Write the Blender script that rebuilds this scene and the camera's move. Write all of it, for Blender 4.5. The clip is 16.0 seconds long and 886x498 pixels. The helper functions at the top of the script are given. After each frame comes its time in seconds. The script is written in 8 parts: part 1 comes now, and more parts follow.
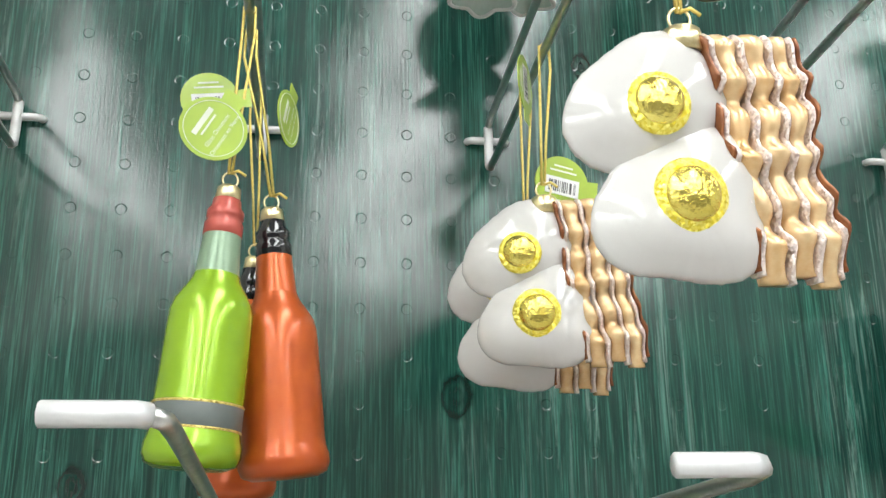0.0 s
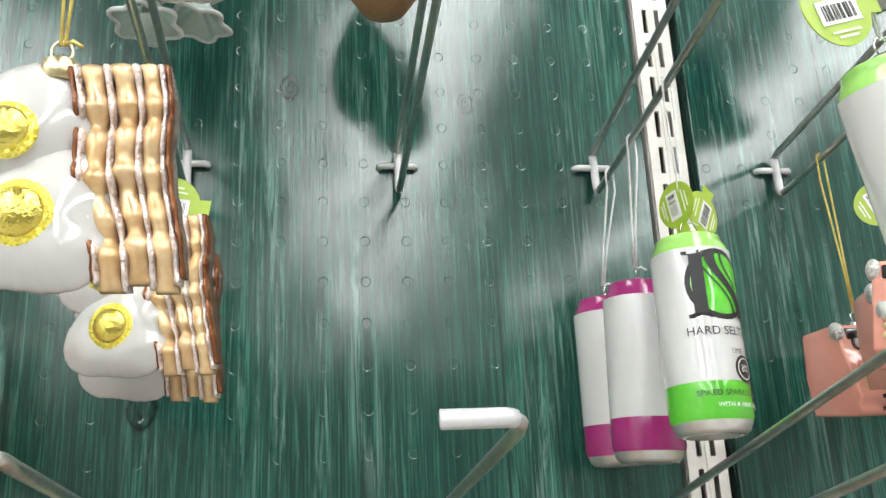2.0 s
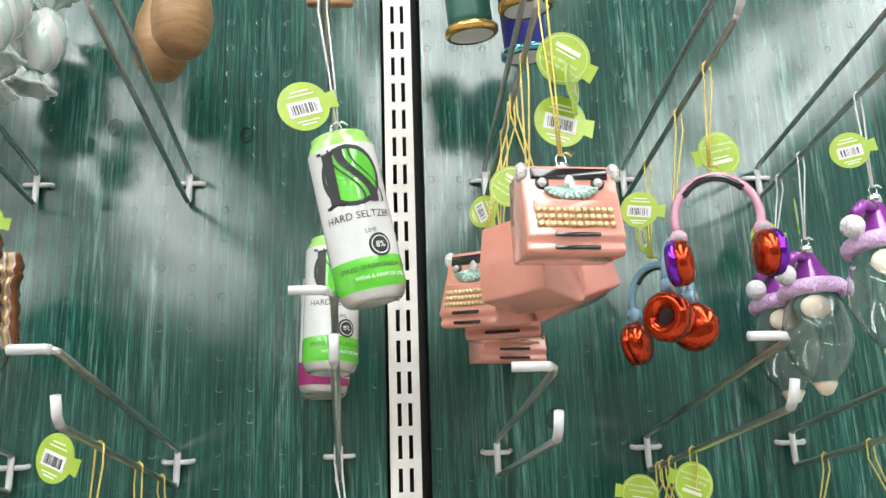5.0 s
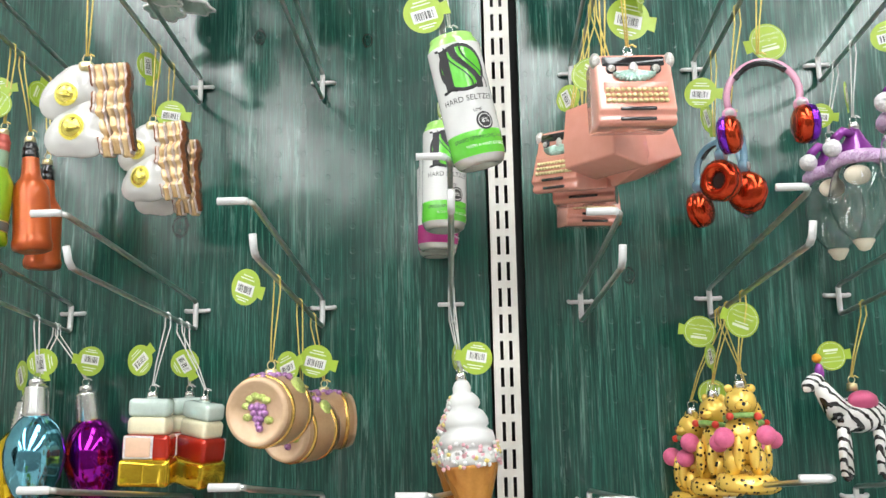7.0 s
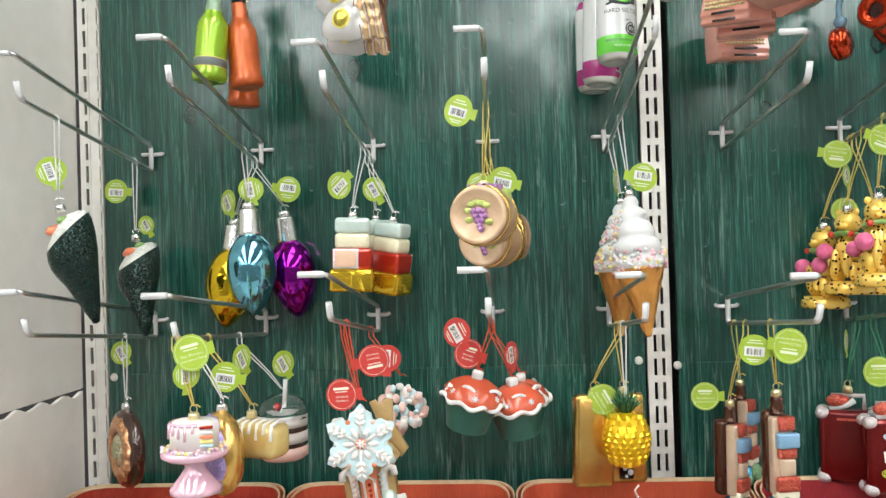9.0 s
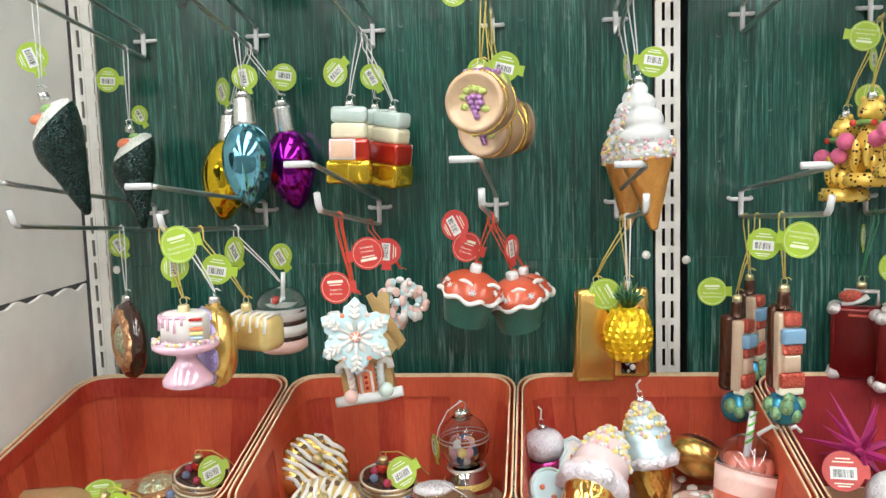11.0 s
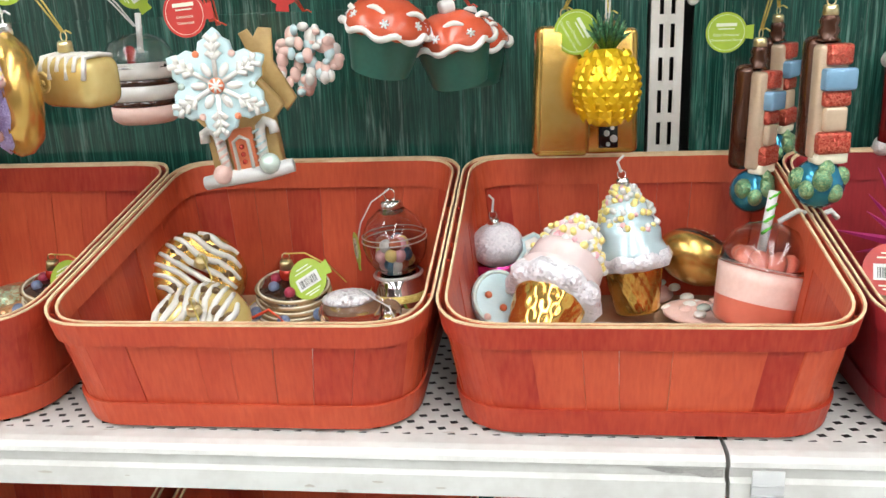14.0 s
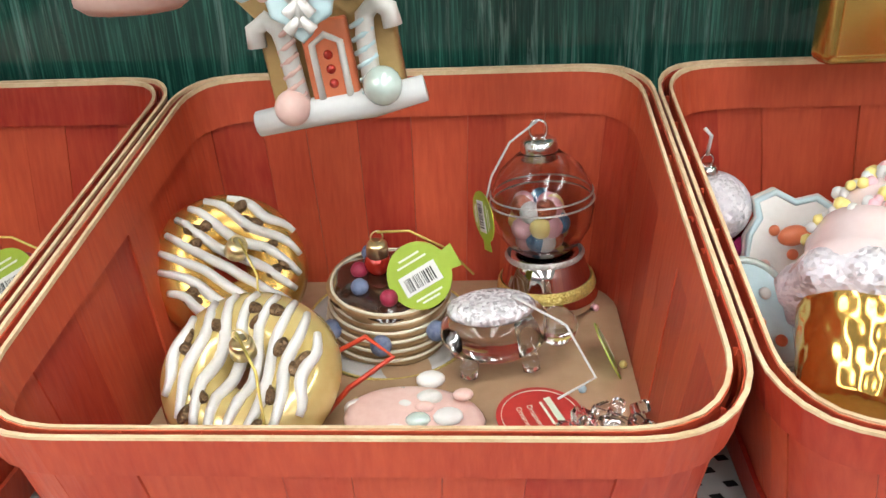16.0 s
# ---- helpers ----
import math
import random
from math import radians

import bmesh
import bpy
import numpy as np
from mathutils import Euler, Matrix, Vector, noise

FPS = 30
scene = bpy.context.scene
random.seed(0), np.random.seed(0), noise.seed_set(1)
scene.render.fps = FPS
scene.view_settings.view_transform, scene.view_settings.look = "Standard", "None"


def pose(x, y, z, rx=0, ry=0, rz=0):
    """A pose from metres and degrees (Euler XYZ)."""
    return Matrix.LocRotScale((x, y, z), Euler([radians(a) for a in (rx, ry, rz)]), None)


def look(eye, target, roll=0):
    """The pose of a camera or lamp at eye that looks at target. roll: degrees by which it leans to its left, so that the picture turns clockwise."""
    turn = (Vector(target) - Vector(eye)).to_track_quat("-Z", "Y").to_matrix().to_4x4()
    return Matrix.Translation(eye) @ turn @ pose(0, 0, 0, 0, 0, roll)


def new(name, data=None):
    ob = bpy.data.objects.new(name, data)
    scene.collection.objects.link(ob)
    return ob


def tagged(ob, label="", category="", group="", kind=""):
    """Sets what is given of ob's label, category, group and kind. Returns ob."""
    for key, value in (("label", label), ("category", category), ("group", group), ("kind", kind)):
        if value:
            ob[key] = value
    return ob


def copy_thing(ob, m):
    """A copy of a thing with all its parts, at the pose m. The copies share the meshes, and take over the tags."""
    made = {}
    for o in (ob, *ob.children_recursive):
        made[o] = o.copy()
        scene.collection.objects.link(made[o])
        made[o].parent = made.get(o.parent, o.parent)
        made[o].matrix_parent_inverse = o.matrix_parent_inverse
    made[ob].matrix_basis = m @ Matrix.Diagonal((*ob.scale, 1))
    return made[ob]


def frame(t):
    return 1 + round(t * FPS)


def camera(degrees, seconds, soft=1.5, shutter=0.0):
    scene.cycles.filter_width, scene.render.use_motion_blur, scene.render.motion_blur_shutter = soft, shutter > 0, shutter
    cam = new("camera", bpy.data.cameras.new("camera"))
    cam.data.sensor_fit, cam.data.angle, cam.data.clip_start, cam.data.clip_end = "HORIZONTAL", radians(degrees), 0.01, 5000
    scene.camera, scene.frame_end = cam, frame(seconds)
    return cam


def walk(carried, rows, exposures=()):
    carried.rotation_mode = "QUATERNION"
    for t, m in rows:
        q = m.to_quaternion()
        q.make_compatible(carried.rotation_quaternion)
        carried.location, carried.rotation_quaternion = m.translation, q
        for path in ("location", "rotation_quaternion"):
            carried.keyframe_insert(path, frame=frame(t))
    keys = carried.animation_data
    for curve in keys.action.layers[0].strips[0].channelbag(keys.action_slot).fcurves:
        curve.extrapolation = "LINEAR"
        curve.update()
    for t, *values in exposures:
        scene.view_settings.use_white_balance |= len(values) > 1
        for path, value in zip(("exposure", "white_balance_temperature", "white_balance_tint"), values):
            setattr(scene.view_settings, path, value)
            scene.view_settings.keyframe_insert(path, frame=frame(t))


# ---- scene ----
cam = camera(55.3, 16.0)
PATH = [
    (0, (0.009, 0.006, 1.501), (0.327, 1.914, 2.016), -0.6),
    (0.5, (0.04, 0.003, 1.5), (0.345, 1.909, 2.029), -1.0),
    (1, (0.083, -0.001, 1.496), (0.381, 1.905, 2.031), -1.4),
    (1.5, (0.131, -0.013, 1.492), (0.432, 1.891, 2.03), -1.9),
    (2, (0.183, -0.04, 1.489), (0.493, 1.859, 2.043), -2.7),
    (2.5, (0.231, -0.091, 1.487), (0.544, 1.807, 2.039), -2.6),
    (3, (0.284, -0.134, 1.483), (0.592, 1.77, 2.021), -2.6),
    (3.5, (0.326, -0.168, 1.484), (0.619, 1.741, 2.01), -2.7),
    (5.8, (0.423, -0.283, 1.425), (0.47, 1.667, 1.866), -1.3),
    (6, (0.426, -0.291, 1.423), (0.453, 1.664, 1.842), -1.2),
    (6.5, (0.42, -0.327, 1.406), (0.392, 1.64, 1.768), -1.2),
    (7, (0.394, -0.38, 1.388), (0.307, 1.597, 1.678), -1.2),
    (7.5, (0.346, -0.427, 1.37), (0.227, 1.557, 1.593), -1.3),
    (8, (0.294, -0.457, 1.348), (0.171, 1.534, 1.491), -1.4),
    (8.5, (0.27, -0.471, 1.329), (0.129, 1.523, 1.417), -1.5),
    (9, (0.248, -0.484, 1.328), (0.112, 1.512, 1.347), -1.7),
    (9.2, (0.246, -0.486, 1.328), (0.102, 1.509, 1.321), -1.6),
    (11.3, (0.285, -0.449, 1.321), (0.071, 1.522, 1.063), -1.8),
    (11.5, (0.294, -0.444, 1.322), (0.077, 1.524, 1.04), -1.8),
    (12, (0.332, -0.427, 1.313), (0.095, 1.53, 0.975), -1.8),
    (12.5, (0.372, -0.405, 1.281), (0.106, 1.538, 0.89), -2.1),
    (13, (0.389, -0.383, 1.244), (0.119, 1.544, 0.781), -2.3),
    (13.5, (0.375, -0.325, 1.227), (0.113, 1.587, 0.701), -2.4),
    (14, (0.319, -0.254, 1.214), (0.083, 1.646, 0.638), -2.4),
    (14.5, (0.266, -0.193, 1.207), (0.043, 1.687, 0.562), -2.5),
    (15, (0.225, -0.137, 1.19), (0.021, 1.725, 0.49), -2.5),
    (15.5, (0.198, -0.073, 1.176), (0.015, 1.769, 0.417), -2.3),
    (16, (0.184, -0.013, 1.177), (0.03, 1.814, 0.378), -2.7),
]
walk(cam, [(t, look(eye, target, roll)) for t, eye, target, roll in PATH])

# ---- light: a shop hall with long ceiling lights ----
world = bpy.data.worlds.new("hall_air")
scene.world = world
world.use_nodes = True
world.node_tree.nodes["Background"].inputs[0].default_value = (0.95, 1.0, 0.99, 1)
world.node_tree.nodes["Background"].inputs[1].default_value = 0.12

# ---- materials ----
MATS = {}


def nodes_of(name):
    m = bpy.data.materials.new(name)
    m.use_nodes = True
    return m, m.node_tree, m.node_tree.nodes["Principled BSDF"]


def link(tree, a, b):
    tree.links.new(a, b)


def surf(name, col, rough=0.5, metal=0.0, col2=None, scale=60.0, bump=0.0, bscale=200.0, stretch=(1, 1, 1), coat=0.0, trans=0.0, rvar=0.0, ior=1.5, spread=0.5):
    """A surface with two scales of colour variation, fine relief and uneven gloss."""
    if name in MATS:
        return MATS[name]
    m, tree, p = nodes_of(name)
    n = tree.nodes
    co = n.new("ShaderNodeTexCoord")
    mp = n.new("ShaderNodeMapping")
    mp.inputs["Scale"].default_value = stretch
    link(tree, co.outputs["Object"], mp.inputs[0])
    a = n.new("ShaderNodeTexNoise")
    a.inputs["Scale"].default_value, a.inputs["Detail"].default_value = scale, 4
    b = n.new("ShaderNodeTexNoise")
    b.inputs["Scale"].default_value, b.inputs["Detail"].default_value = scale * 6, 3
    for t in (a, b):
        link(tree, mp.outputs[0], t.inputs["Vector"])
    mid = n.new("ShaderNodeMath")
    mid.operation = "MULTIPLY_ADD"
    mid.inputs[1].default_value = 0.35
    link(tree, b.outputs[0], mid.inputs[0])
    half = n.new("ShaderNodeMath")
    half.operation = "MULTIPLY"
    half.inputs[1].default_value = 0.65
    link(tree, a.outputs[0], half.inputs[0])
    link(tree, half.outputs[0], mid.inputs[2])
    ramp = n.new("ShaderNodeValToRGB")
    c2 = col2 or tuple(min(1, c * 0.86) for c in col)
    ramp.color_ramp.elements[0].position, ramp.color_ramp.elements[1].position = 0.5 - 0.3 * spread, 0.5 + 0.3 * spread
    ramp.color_ramp.elements[0].color, ramp.color_ramp.elements[1].color = (*c2, 1), (*col, 1)
    link(tree, mid.outputs[0], ramp.inputs[0])
    link(tree, ramp.outputs[0], p.inputs["Base Color"])
    p.inputs["Roughness"].default_value, p.inputs["Metallic"].default_value = rough, metal
    p.inputs["IOR"].default_value, p.inputs["Transmission Weight"].default_value = ior, trans
    p.inputs["Coat Weight"].default_value, p.inputs["Coat Roughness"].default_value = coat, 0.06
    if rvar:
        r = n.new("ShaderNodeMapRange")
        r.inputs[3].default_value, r.inputs[4].default_value = max(0.02, rough - rvar), rough + rvar
        link(tree, mid.outputs[0], r.inputs[0])
        link(tree, r.outputs[0], p.inputs["Roughness"])
    if bump:
        t = n.new("ShaderNodeTexNoise")
        t.inputs["Scale"].default_value, t.inputs["Detail"].default_value = bscale, 4
        link(tree, mp.outputs[0], t.inputs["Vector"])
        u = n.new("ShaderNodeBump")
        u.inputs["Strength"].default_value, u.inputs["Distance"].default_value = bump, 0.001
        link(tree, t.outputs[0], u.inputs["Height"])
        link(tree, u.outputs[0], p.inputs["Normal"])
    MATS[name] = m
    return m


def glitter(name, col, col2, size=900.0, rough=0.35, metal=0.5):
    """Loose glitter: cells that each catch the light their own way."""
    if name in MATS:
        return MATS[name]
    m, tree, p = nodes_of(name)
    n = tree.nodes
    co = n.new("ShaderNodeTexCoord")
    v = n.new("ShaderNodeTexVoronoi")
    v.inputs["Scale"].default_value = size
    link(tree, co.outputs["Object"], v.inputs["Vector"])
    mix = n.new("ShaderNodeMix")
    mix.data_type = "RGBA"
    sep = n.new("ShaderNodeSeparateColor")
    link(tree, v.outputs["Color"], sep.inputs[0])
    link(tree, sep.outputs[0], mix.inputs[0])
    mix.inputs[6].default_value, mix.inputs[7].default_value = (*col, 1), (*col2, 1)
    link(tree, mix.outputs[2], p.inputs["Base Color"])
    p.inputs["Metallic"].default_value, p.inputs["Roughness"].default_value = metal, rough
    geo = n.new("ShaderNodeNewGeometry")
    tilt = n.new("ShaderNodeVectorMath")
    tilt.operation = "MULTIPLY_ADD"
    tilt.inputs[1].default_value = (0.9, 0.9, 0.9)
    link(tree, v.outputs["Color"], tilt.inputs[0])
    back = n.new("ShaderNodeVectorMath")
    back.operation = "SUBTRACT"
    back.inputs[1].default_value = (0.45, 0.45, 0.45)
    link(tree, geo.outputs["Normal"], back.inputs[0])
    link(tree, back.outputs[0], tilt.inputs[2])
    unit = n.new("ShaderNodeVectorMath")
    unit.operation = "NORMALIZE"
    link(tree, tilt.outputs[0], unit.inputs[0])
    link(tree, unit.outputs[0], p.inputs["Normal"])
    MATS[name] = m
    return m


KNOTS = ((0.0905, 1.541, 0.0125), (0.540, 1.479, 0.009), (0.283, 1.732, 0.008), (-0.100, 1.497, 0.010), (0.660, 1.545, 0.012), (0.170, 1.74, 0.009))


def panel_wood(name, dark, mid_col, pale):
    """Printed green barn-wood panel: long upright grain, pale worn strokes, dimpled peg holes under a glossy film."""
    m, tree, p = nodes_of(name)
    n = tree.nodes
    co = n.new("ShaderNodeTexCoord")

    def noise_of(scale, sx, sz, detail=5, rough=0.6, warp=0.0):
        mp = n.new("ShaderNodeMapping")
        mp.inputs["Scale"].default_value = (sx, 1, sz)
        link(tree, co.outputs["Object"], mp.inputs[0])
        t = n.new("ShaderNodeTexNoise")
        t.inputs["Scale"].default_value, t.inputs["Detail"].default_value = scale, detail
        t.inputs["Roughness"].default_value, t.inputs["Distortion"].default_value = rough, warp
        link(tree, mp.outputs[0], t.inputs["Vector"])
        return t.outputs[0]

    def ramp_of(x, lo, hi):
        r = n.new("ShaderNodeMapRange")
        r.inputs[1].default_value, r.inputs[2].default_value = lo, hi
        link(tree, x, r.inputs[0])
        return r.outputs[0]

    def mixed(fac, a, b):
        x = n.new("ShaderNodeMix")
        x.data_type = "RGBA"
        link(tree, fac, x.inputs[0])
        for k, c in ((6, a), (7, b)):
            if isinstance(c, tuple):
                x.inputs[k].default_value = (*c, 1)
            else:
                link(tree, c, x.inputs[k])
        return x.outputs[2]

    broad = ramp_of(noise_of(9, 1.6, 0.5, 3, 0.5, 0.4), 0.3, 0.7)
    base = mixed(broad, dark, mid_col)
    grain = ramp_of(noise_of(44, 5.0, 0.10, 5, 0.7, 0.25), 0.40, 0.60)
    base = mixed(grain, tuple(c * 0.42 for c in dark), base)
    fine = noise_of(220, 4.0, 0.1, 3, 0.7)
    thin = ramp_of(fine, 0.42, 0.60)
    base = mixed(thin, tuple(c * 0.5 for c in dark), base)
    worn = ramp_of(noise_of(52, 4.2, 0.20, 5, 0.7, 0.9), 0.53, 0.66)
    patch = ramp_of(noise_of(7, 2.2, 0.6, 2, 0.5), 0.44, 0.60)
    both = n.new("ShaderNodeMath")
    both.operation = "MULTIPLY"
    link(tree, worn, both.inputs[0])
    link(tree, patch, both.inputs[1])
    soft = n.new("ShaderNodeMath")
    soft.operation = "MULTIPLY"
    soft.inputs[1].default_value = 0.34
    link(tree, both.outputs[0], soft.inputs[0])
    base = mixed(soft.outputs[0], base, pale)
    lines = ramp_of(noise_of(30, 9.0, 0.06, 4, 0.65, 0.35), 0.60, 0.66)
    thin_lines = n.new("ShaderNodeMath")
    thin_lines.operation = "MULTIPLY"
    thin_lines.inputs[1].default_value = 0.75
    link(tree, lines, thin_lines.inputs[0])
    base = mixed(thin_lines.outputs[0], base, tuple(c * 0.33 for c in dark))
    # knots, each an upright oval with a dark rim
    for kx, kz, kr in KNOTS:
        at = n.new("ShaderNodeVectorMath")
        at.operation = "SUBTRACT"
        at.inputs[1].default_value = (kx, 0, kz)
        link(tree, co.outputs["Object"], at.inputs[0])
        flat = n.new("ShaderNodeVectorMath")
        flat.operation = "MULTIPLY"
        flat.inputs[1].default_value = (1.45 / kr, 0, 1.0 / kr)
        link(tree, at.outputs[0], flat.inputs[0])
        far = n.new("ShaderNodeVectorMath")
        far.operation = "LENGTH"
        link(tree, flat.outputs[0], far.inputs[0])
        bend = n.new("ShaderNodeMath")
        bend.operation = "MULTIPLY_ADD"
        bend.inputs[1].default_value = 0.5
        link(tree, noise_of(160, 1.0, 1.0, 3), bend.inputs[0])
        link(tree, far.outputs["Value"], bend.inputs[2])
        rings = n.new("ShaderNodeValToRGB")
        cr = rings.color_ramp
        cr.elements[0].position, cr.elements[0].color = 0.0, (0.75, 0.75, 0.75, 1)
        cr.elements[1].position, cr.elements[1].color = 1.0, (0, 0, 0, 1)
        for pos, v in ((0.22, 0.25), (0.40, 0.62), (0.58, 0.3), (0.80, 0.9), (0.90, 0.3)):
            e = cr.elements.new(pos)
            e.color = (v, v, v, 1)
        scaled = n.new("ShaderNodeMath")
        scaled.operation = "MULTIPLY"
        scaled.inputs[1].default_value = 0.72
        link(tree, bend.outputs[0], scaled.inputs[0])
        link(tree, scaled.outputs[0], rings.inputs[0])
        base = mixed(rings.outputs[0], base, tuple(c * 0.12 for c in dark))
    link(tree, base, p.inputs["Base Color"])
    p.inputs["Roughness"].default_value = 0.14
    p.inputs["Specular IOR Level"].default_value = 0.74
    # peg holes under the film: a one-inch grid of shallow rings
    frac = n.new("ShaderNodeVectorMath")
    frac.operation = "MULTIPLY"
    frac.inputs[1].default_value = (39.37, 0, 39.37)
    link(tree, co.outputs["Object"], frac.inputs[0])
    cell = n.new("ShaderNodeVectorMath")
    cell.operation = "FRACTION"
    link(tree, frac.outputs[0], cell.inputs[0])
    off = n.new("ShaderNodeVectorMath")
    off.operation = "SUBTRACT"
    off.inputs[1].default_value = (0.5, 0, 0.5)
    link(tree, cell.outputs[0], off.inputs[0])
    dist = n.new("ShaderNodeVectorMath")
    dist.operation = "LENGTH"
    link(tree, off.outputs[0], dist.inputs[0])
    ring = n.new("ShaderNodeMapRange")
    ring.inputs[1].default_value, ring.inputs[2].default_value = 0.10, 0.125
    link(tree, dist.outputs["Value"], ring.inputs[0])
    wave = noise_of(11, 1.0, 0.8, 1, 0.4)
    b1 = n.new("ShaderNodeBump")
    b1.inputs["Strength"].default_value, b1.inputs["Distance"].default_value = 0.35, 0.01
    link(tree, wave, b1.inputs["Height"])
    b2 = n.new("ShaderNodeBump")
    b2.inputs["Strength"].default_value, b2.inputs["Distance"].default_value = 0.25, 0.0006
    link(tree, ring.outputs[0], b2.inputs["Height"])
    link(tree, b1.outputs[0], b2.inputs["Normal"])
    b3 = n.new("ShaderNodeBump")
    b3.inputs["Strength"].default_value, b3.inputs["Distance"].default_value = 0.12, 0.0004
    link(tree, fine, b3.inputs["Height"])
    link(tree, b2.outputs[0], b3.inputs["Normal"])
    link(tree, b3.outputs[0], p.inputs["Normal"])
    MATS[name] = m
    return m


def strip_wood(name, a, b):
    """Dyed wooden strips; each strip keeps its own shade."""
    m, tree, p = nodes_of(name)
    n = tree.nodes
    co = n.new("ShaderNodeTexCoord")
    info = n.new("ShaderNodeObjectInfo")
    mp = n.new("ShaderNodeMapping")
    mp.inputs["Scale"].default_value = (1, 1, 0.08)
    link(tree, co.outputs["Object"], mp.inputs[0])
    t = n.new("ShaderNodeTexNoise")
    t.inputs["Scale"].default_value, t.inputs["Detail"].default_value = 420, 5
    link(tree, mp.outputs[0], t.inputs["Vector"])
    s = n.new("ShaderNodeTexNoise")
    s.inputs["Scale"].default_value, s.inputs["Detail"].default_value = 26, 3
    link(tree, co.outputs["Object"], s.inputs["Vector"])
    k = n.new("ShaderNodeMath")
    k.operation = "MULTIPLY_ADD"
    k.inputs[1].default_value = 0.6
    link(tree, info.outputs["Random"], k.inputs[0])
    k2 = n.new("ShaderNodeMath")
    k2.operation = "MULTIPLY_ADD"
    k2.inputs[1].default_value = 0.75
    link(tree, t.outputs[0], k2.inputs[0])
    k3 = n.new("ShaderNodeMath")
    k3.operation = "MULTIPLY_ADD"
    k3.inputs[1].default_value, k3.inputs[2].default_value = 0.7, -0.55
    link(tree, s.outputs[0], k3.inputs[0])
    link(tree, k3.outputs[0], k2.inputs[2])
    link(tree, k2.outputs[0], k.inputs[2])
    mix = n.new("ShaderNodeMix")
    mix.data_type = "RGBA"
    link(tree, k.outputs[0], mix.inputs[0])
    mix.inputs[6].default_value, mix.inputs[7].default_value = (*a, 1), (*b, 1)
    link(tree, mix.outputs[2], p.inputs["Base Color"])
    p.inputs["Roughness"].default_value = 0.42
    p.inputs["Specular IOR Level"].default_value = 0.28
    u = n.new("ShaderNodeBump")
    u.inputs["Strength"].default_value, u.inputs["Distance"].default_value = 0.4, 0.0006
    link(tree, t.outputs[0], u.inputs["Height"])
    link(tree, u.outputs[0], p.inputs["Normal"])
    MATS[name] = m
    return m


def glow(name, col, strength):
    m = bpy.data.materials.new(name)
    m.use_nodes = True
    tree = m.node_tree
    tree.nodes.remove(tree.nodes["Principled BSDF"])
    e = tree.nodes.new("ShaderNodeEmission")
    e.inputs[0].default_value, e.inputs[1].default_value = (*col, 1), strength
    link(tree, e.outputs[0], tree.nodes["Material Output"].inputs[0])
    return m


GREEN = panel_wood("green_panel", (0.018, 0.100, 0.076), (0.056, 0.220, 0.166), (0.38, 0.62, 0.54))
WHITE_METAL = surf("white_enamel", (0.78, 0.76, 0.71), 0.38, 0, (0.66, 0.63, 0.58), 14, 0.1, 300)
CHIPPED = surf("chipped_enamel", (0.58, 0.58, 0.56), 0.45, 0, (0.48, 0.47, 0.45), 22, 0.1, 220, rvar=0.1)
BARE = surf("bare_grey_metal", (0.30, 0.29, 0.28), 0.5, 0.4, (0.48, 0.46, 0.44), 90, 0.2, 300)
# near-black for dark gaps, and for the shade painted under the pierced deck
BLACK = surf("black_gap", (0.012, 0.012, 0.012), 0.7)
STEEL = surf("hook_steel", (0.66, 0.66, 0.64), 0.33, 1.0, (0.50, 0.50, 0.49), 240, 0.1, 500, rvar=0.1)
TIP = surf("hook_tip_coat", (0.60, 0.60, 0.60), 0.38, 0.15, (0.64, 0.64, 0.64), 160)
CARD = surf("side_card", (0.82, 0.79, 0.74), 0.6, 0, (0.74, 0.71, 0.66), 8, 0.15, 60)
RED_WOOD = strip_wood("red_strip", (0.32, 0.022, 0.014), (0.58, 0.104, 0.043))
CRIMSON = strip_wood("crimson_strip", (0.22, 0.016, 0.020), (0.42, 0.034, 0.042))
PALE_WOOD = surf("raw_wood_edge", (0.78, 0.60, 0.38), 0.6, 0, (0.62, 0.42, 0.24), 120, 0.2, 400)
BOARD = surf("kraft_board", (0.50, 0.33, 0.20), 0.45, 0, (0.40, 0.25, 0.14), 18, 0.15, 200)
PAINT_WALL = surf("hall_wall", (0.72, 0.72, 0.70), 0.7, 0, (0.64, 0.64, 0.62), 2)
DECK_GREY = surf("hall_ceiling", (0.30, 0.30, 0.30), 0.8, 0, (0.24, 0.24, 0.24), 2)
AISLE = surf("aisle_back", (0.26, 0.25, 0.24), 0.7, 0, (0.20, 0.19, 0.18), 3)
TILE_FLOOR = surf("hall_floor", (0.55, 0.54, 0.52), 0.35, 0, (0.45, 0.44, 0.43), 3)


# ---- mesh helpers ----
def part(name, bm, mat, parent=None, label="", m=None, smooth=True):
    me = bpy.data.meshes.new(name)
    bm.to_mesh(me)
    bm.free()
    for f in me.polygons:
        f.use_smooth = smooth
    for one in mat if isinstance(mat, (list, tuple)) else (mat,):
        me.materials.append(one)
    ob = new(name, me)
    if parent:
        ob.parent = parent
    if m is not None:
        ob.matrix_basis = m
    if label:
        ob["label"] = label
    return ob


def root(name, m, label, category, group="", kind=""):
    ob = new(name)
    ob.empty_display_size = 0.02
    ob.matrix_basis = m
    return tagged(ob, label, category, group, kind)


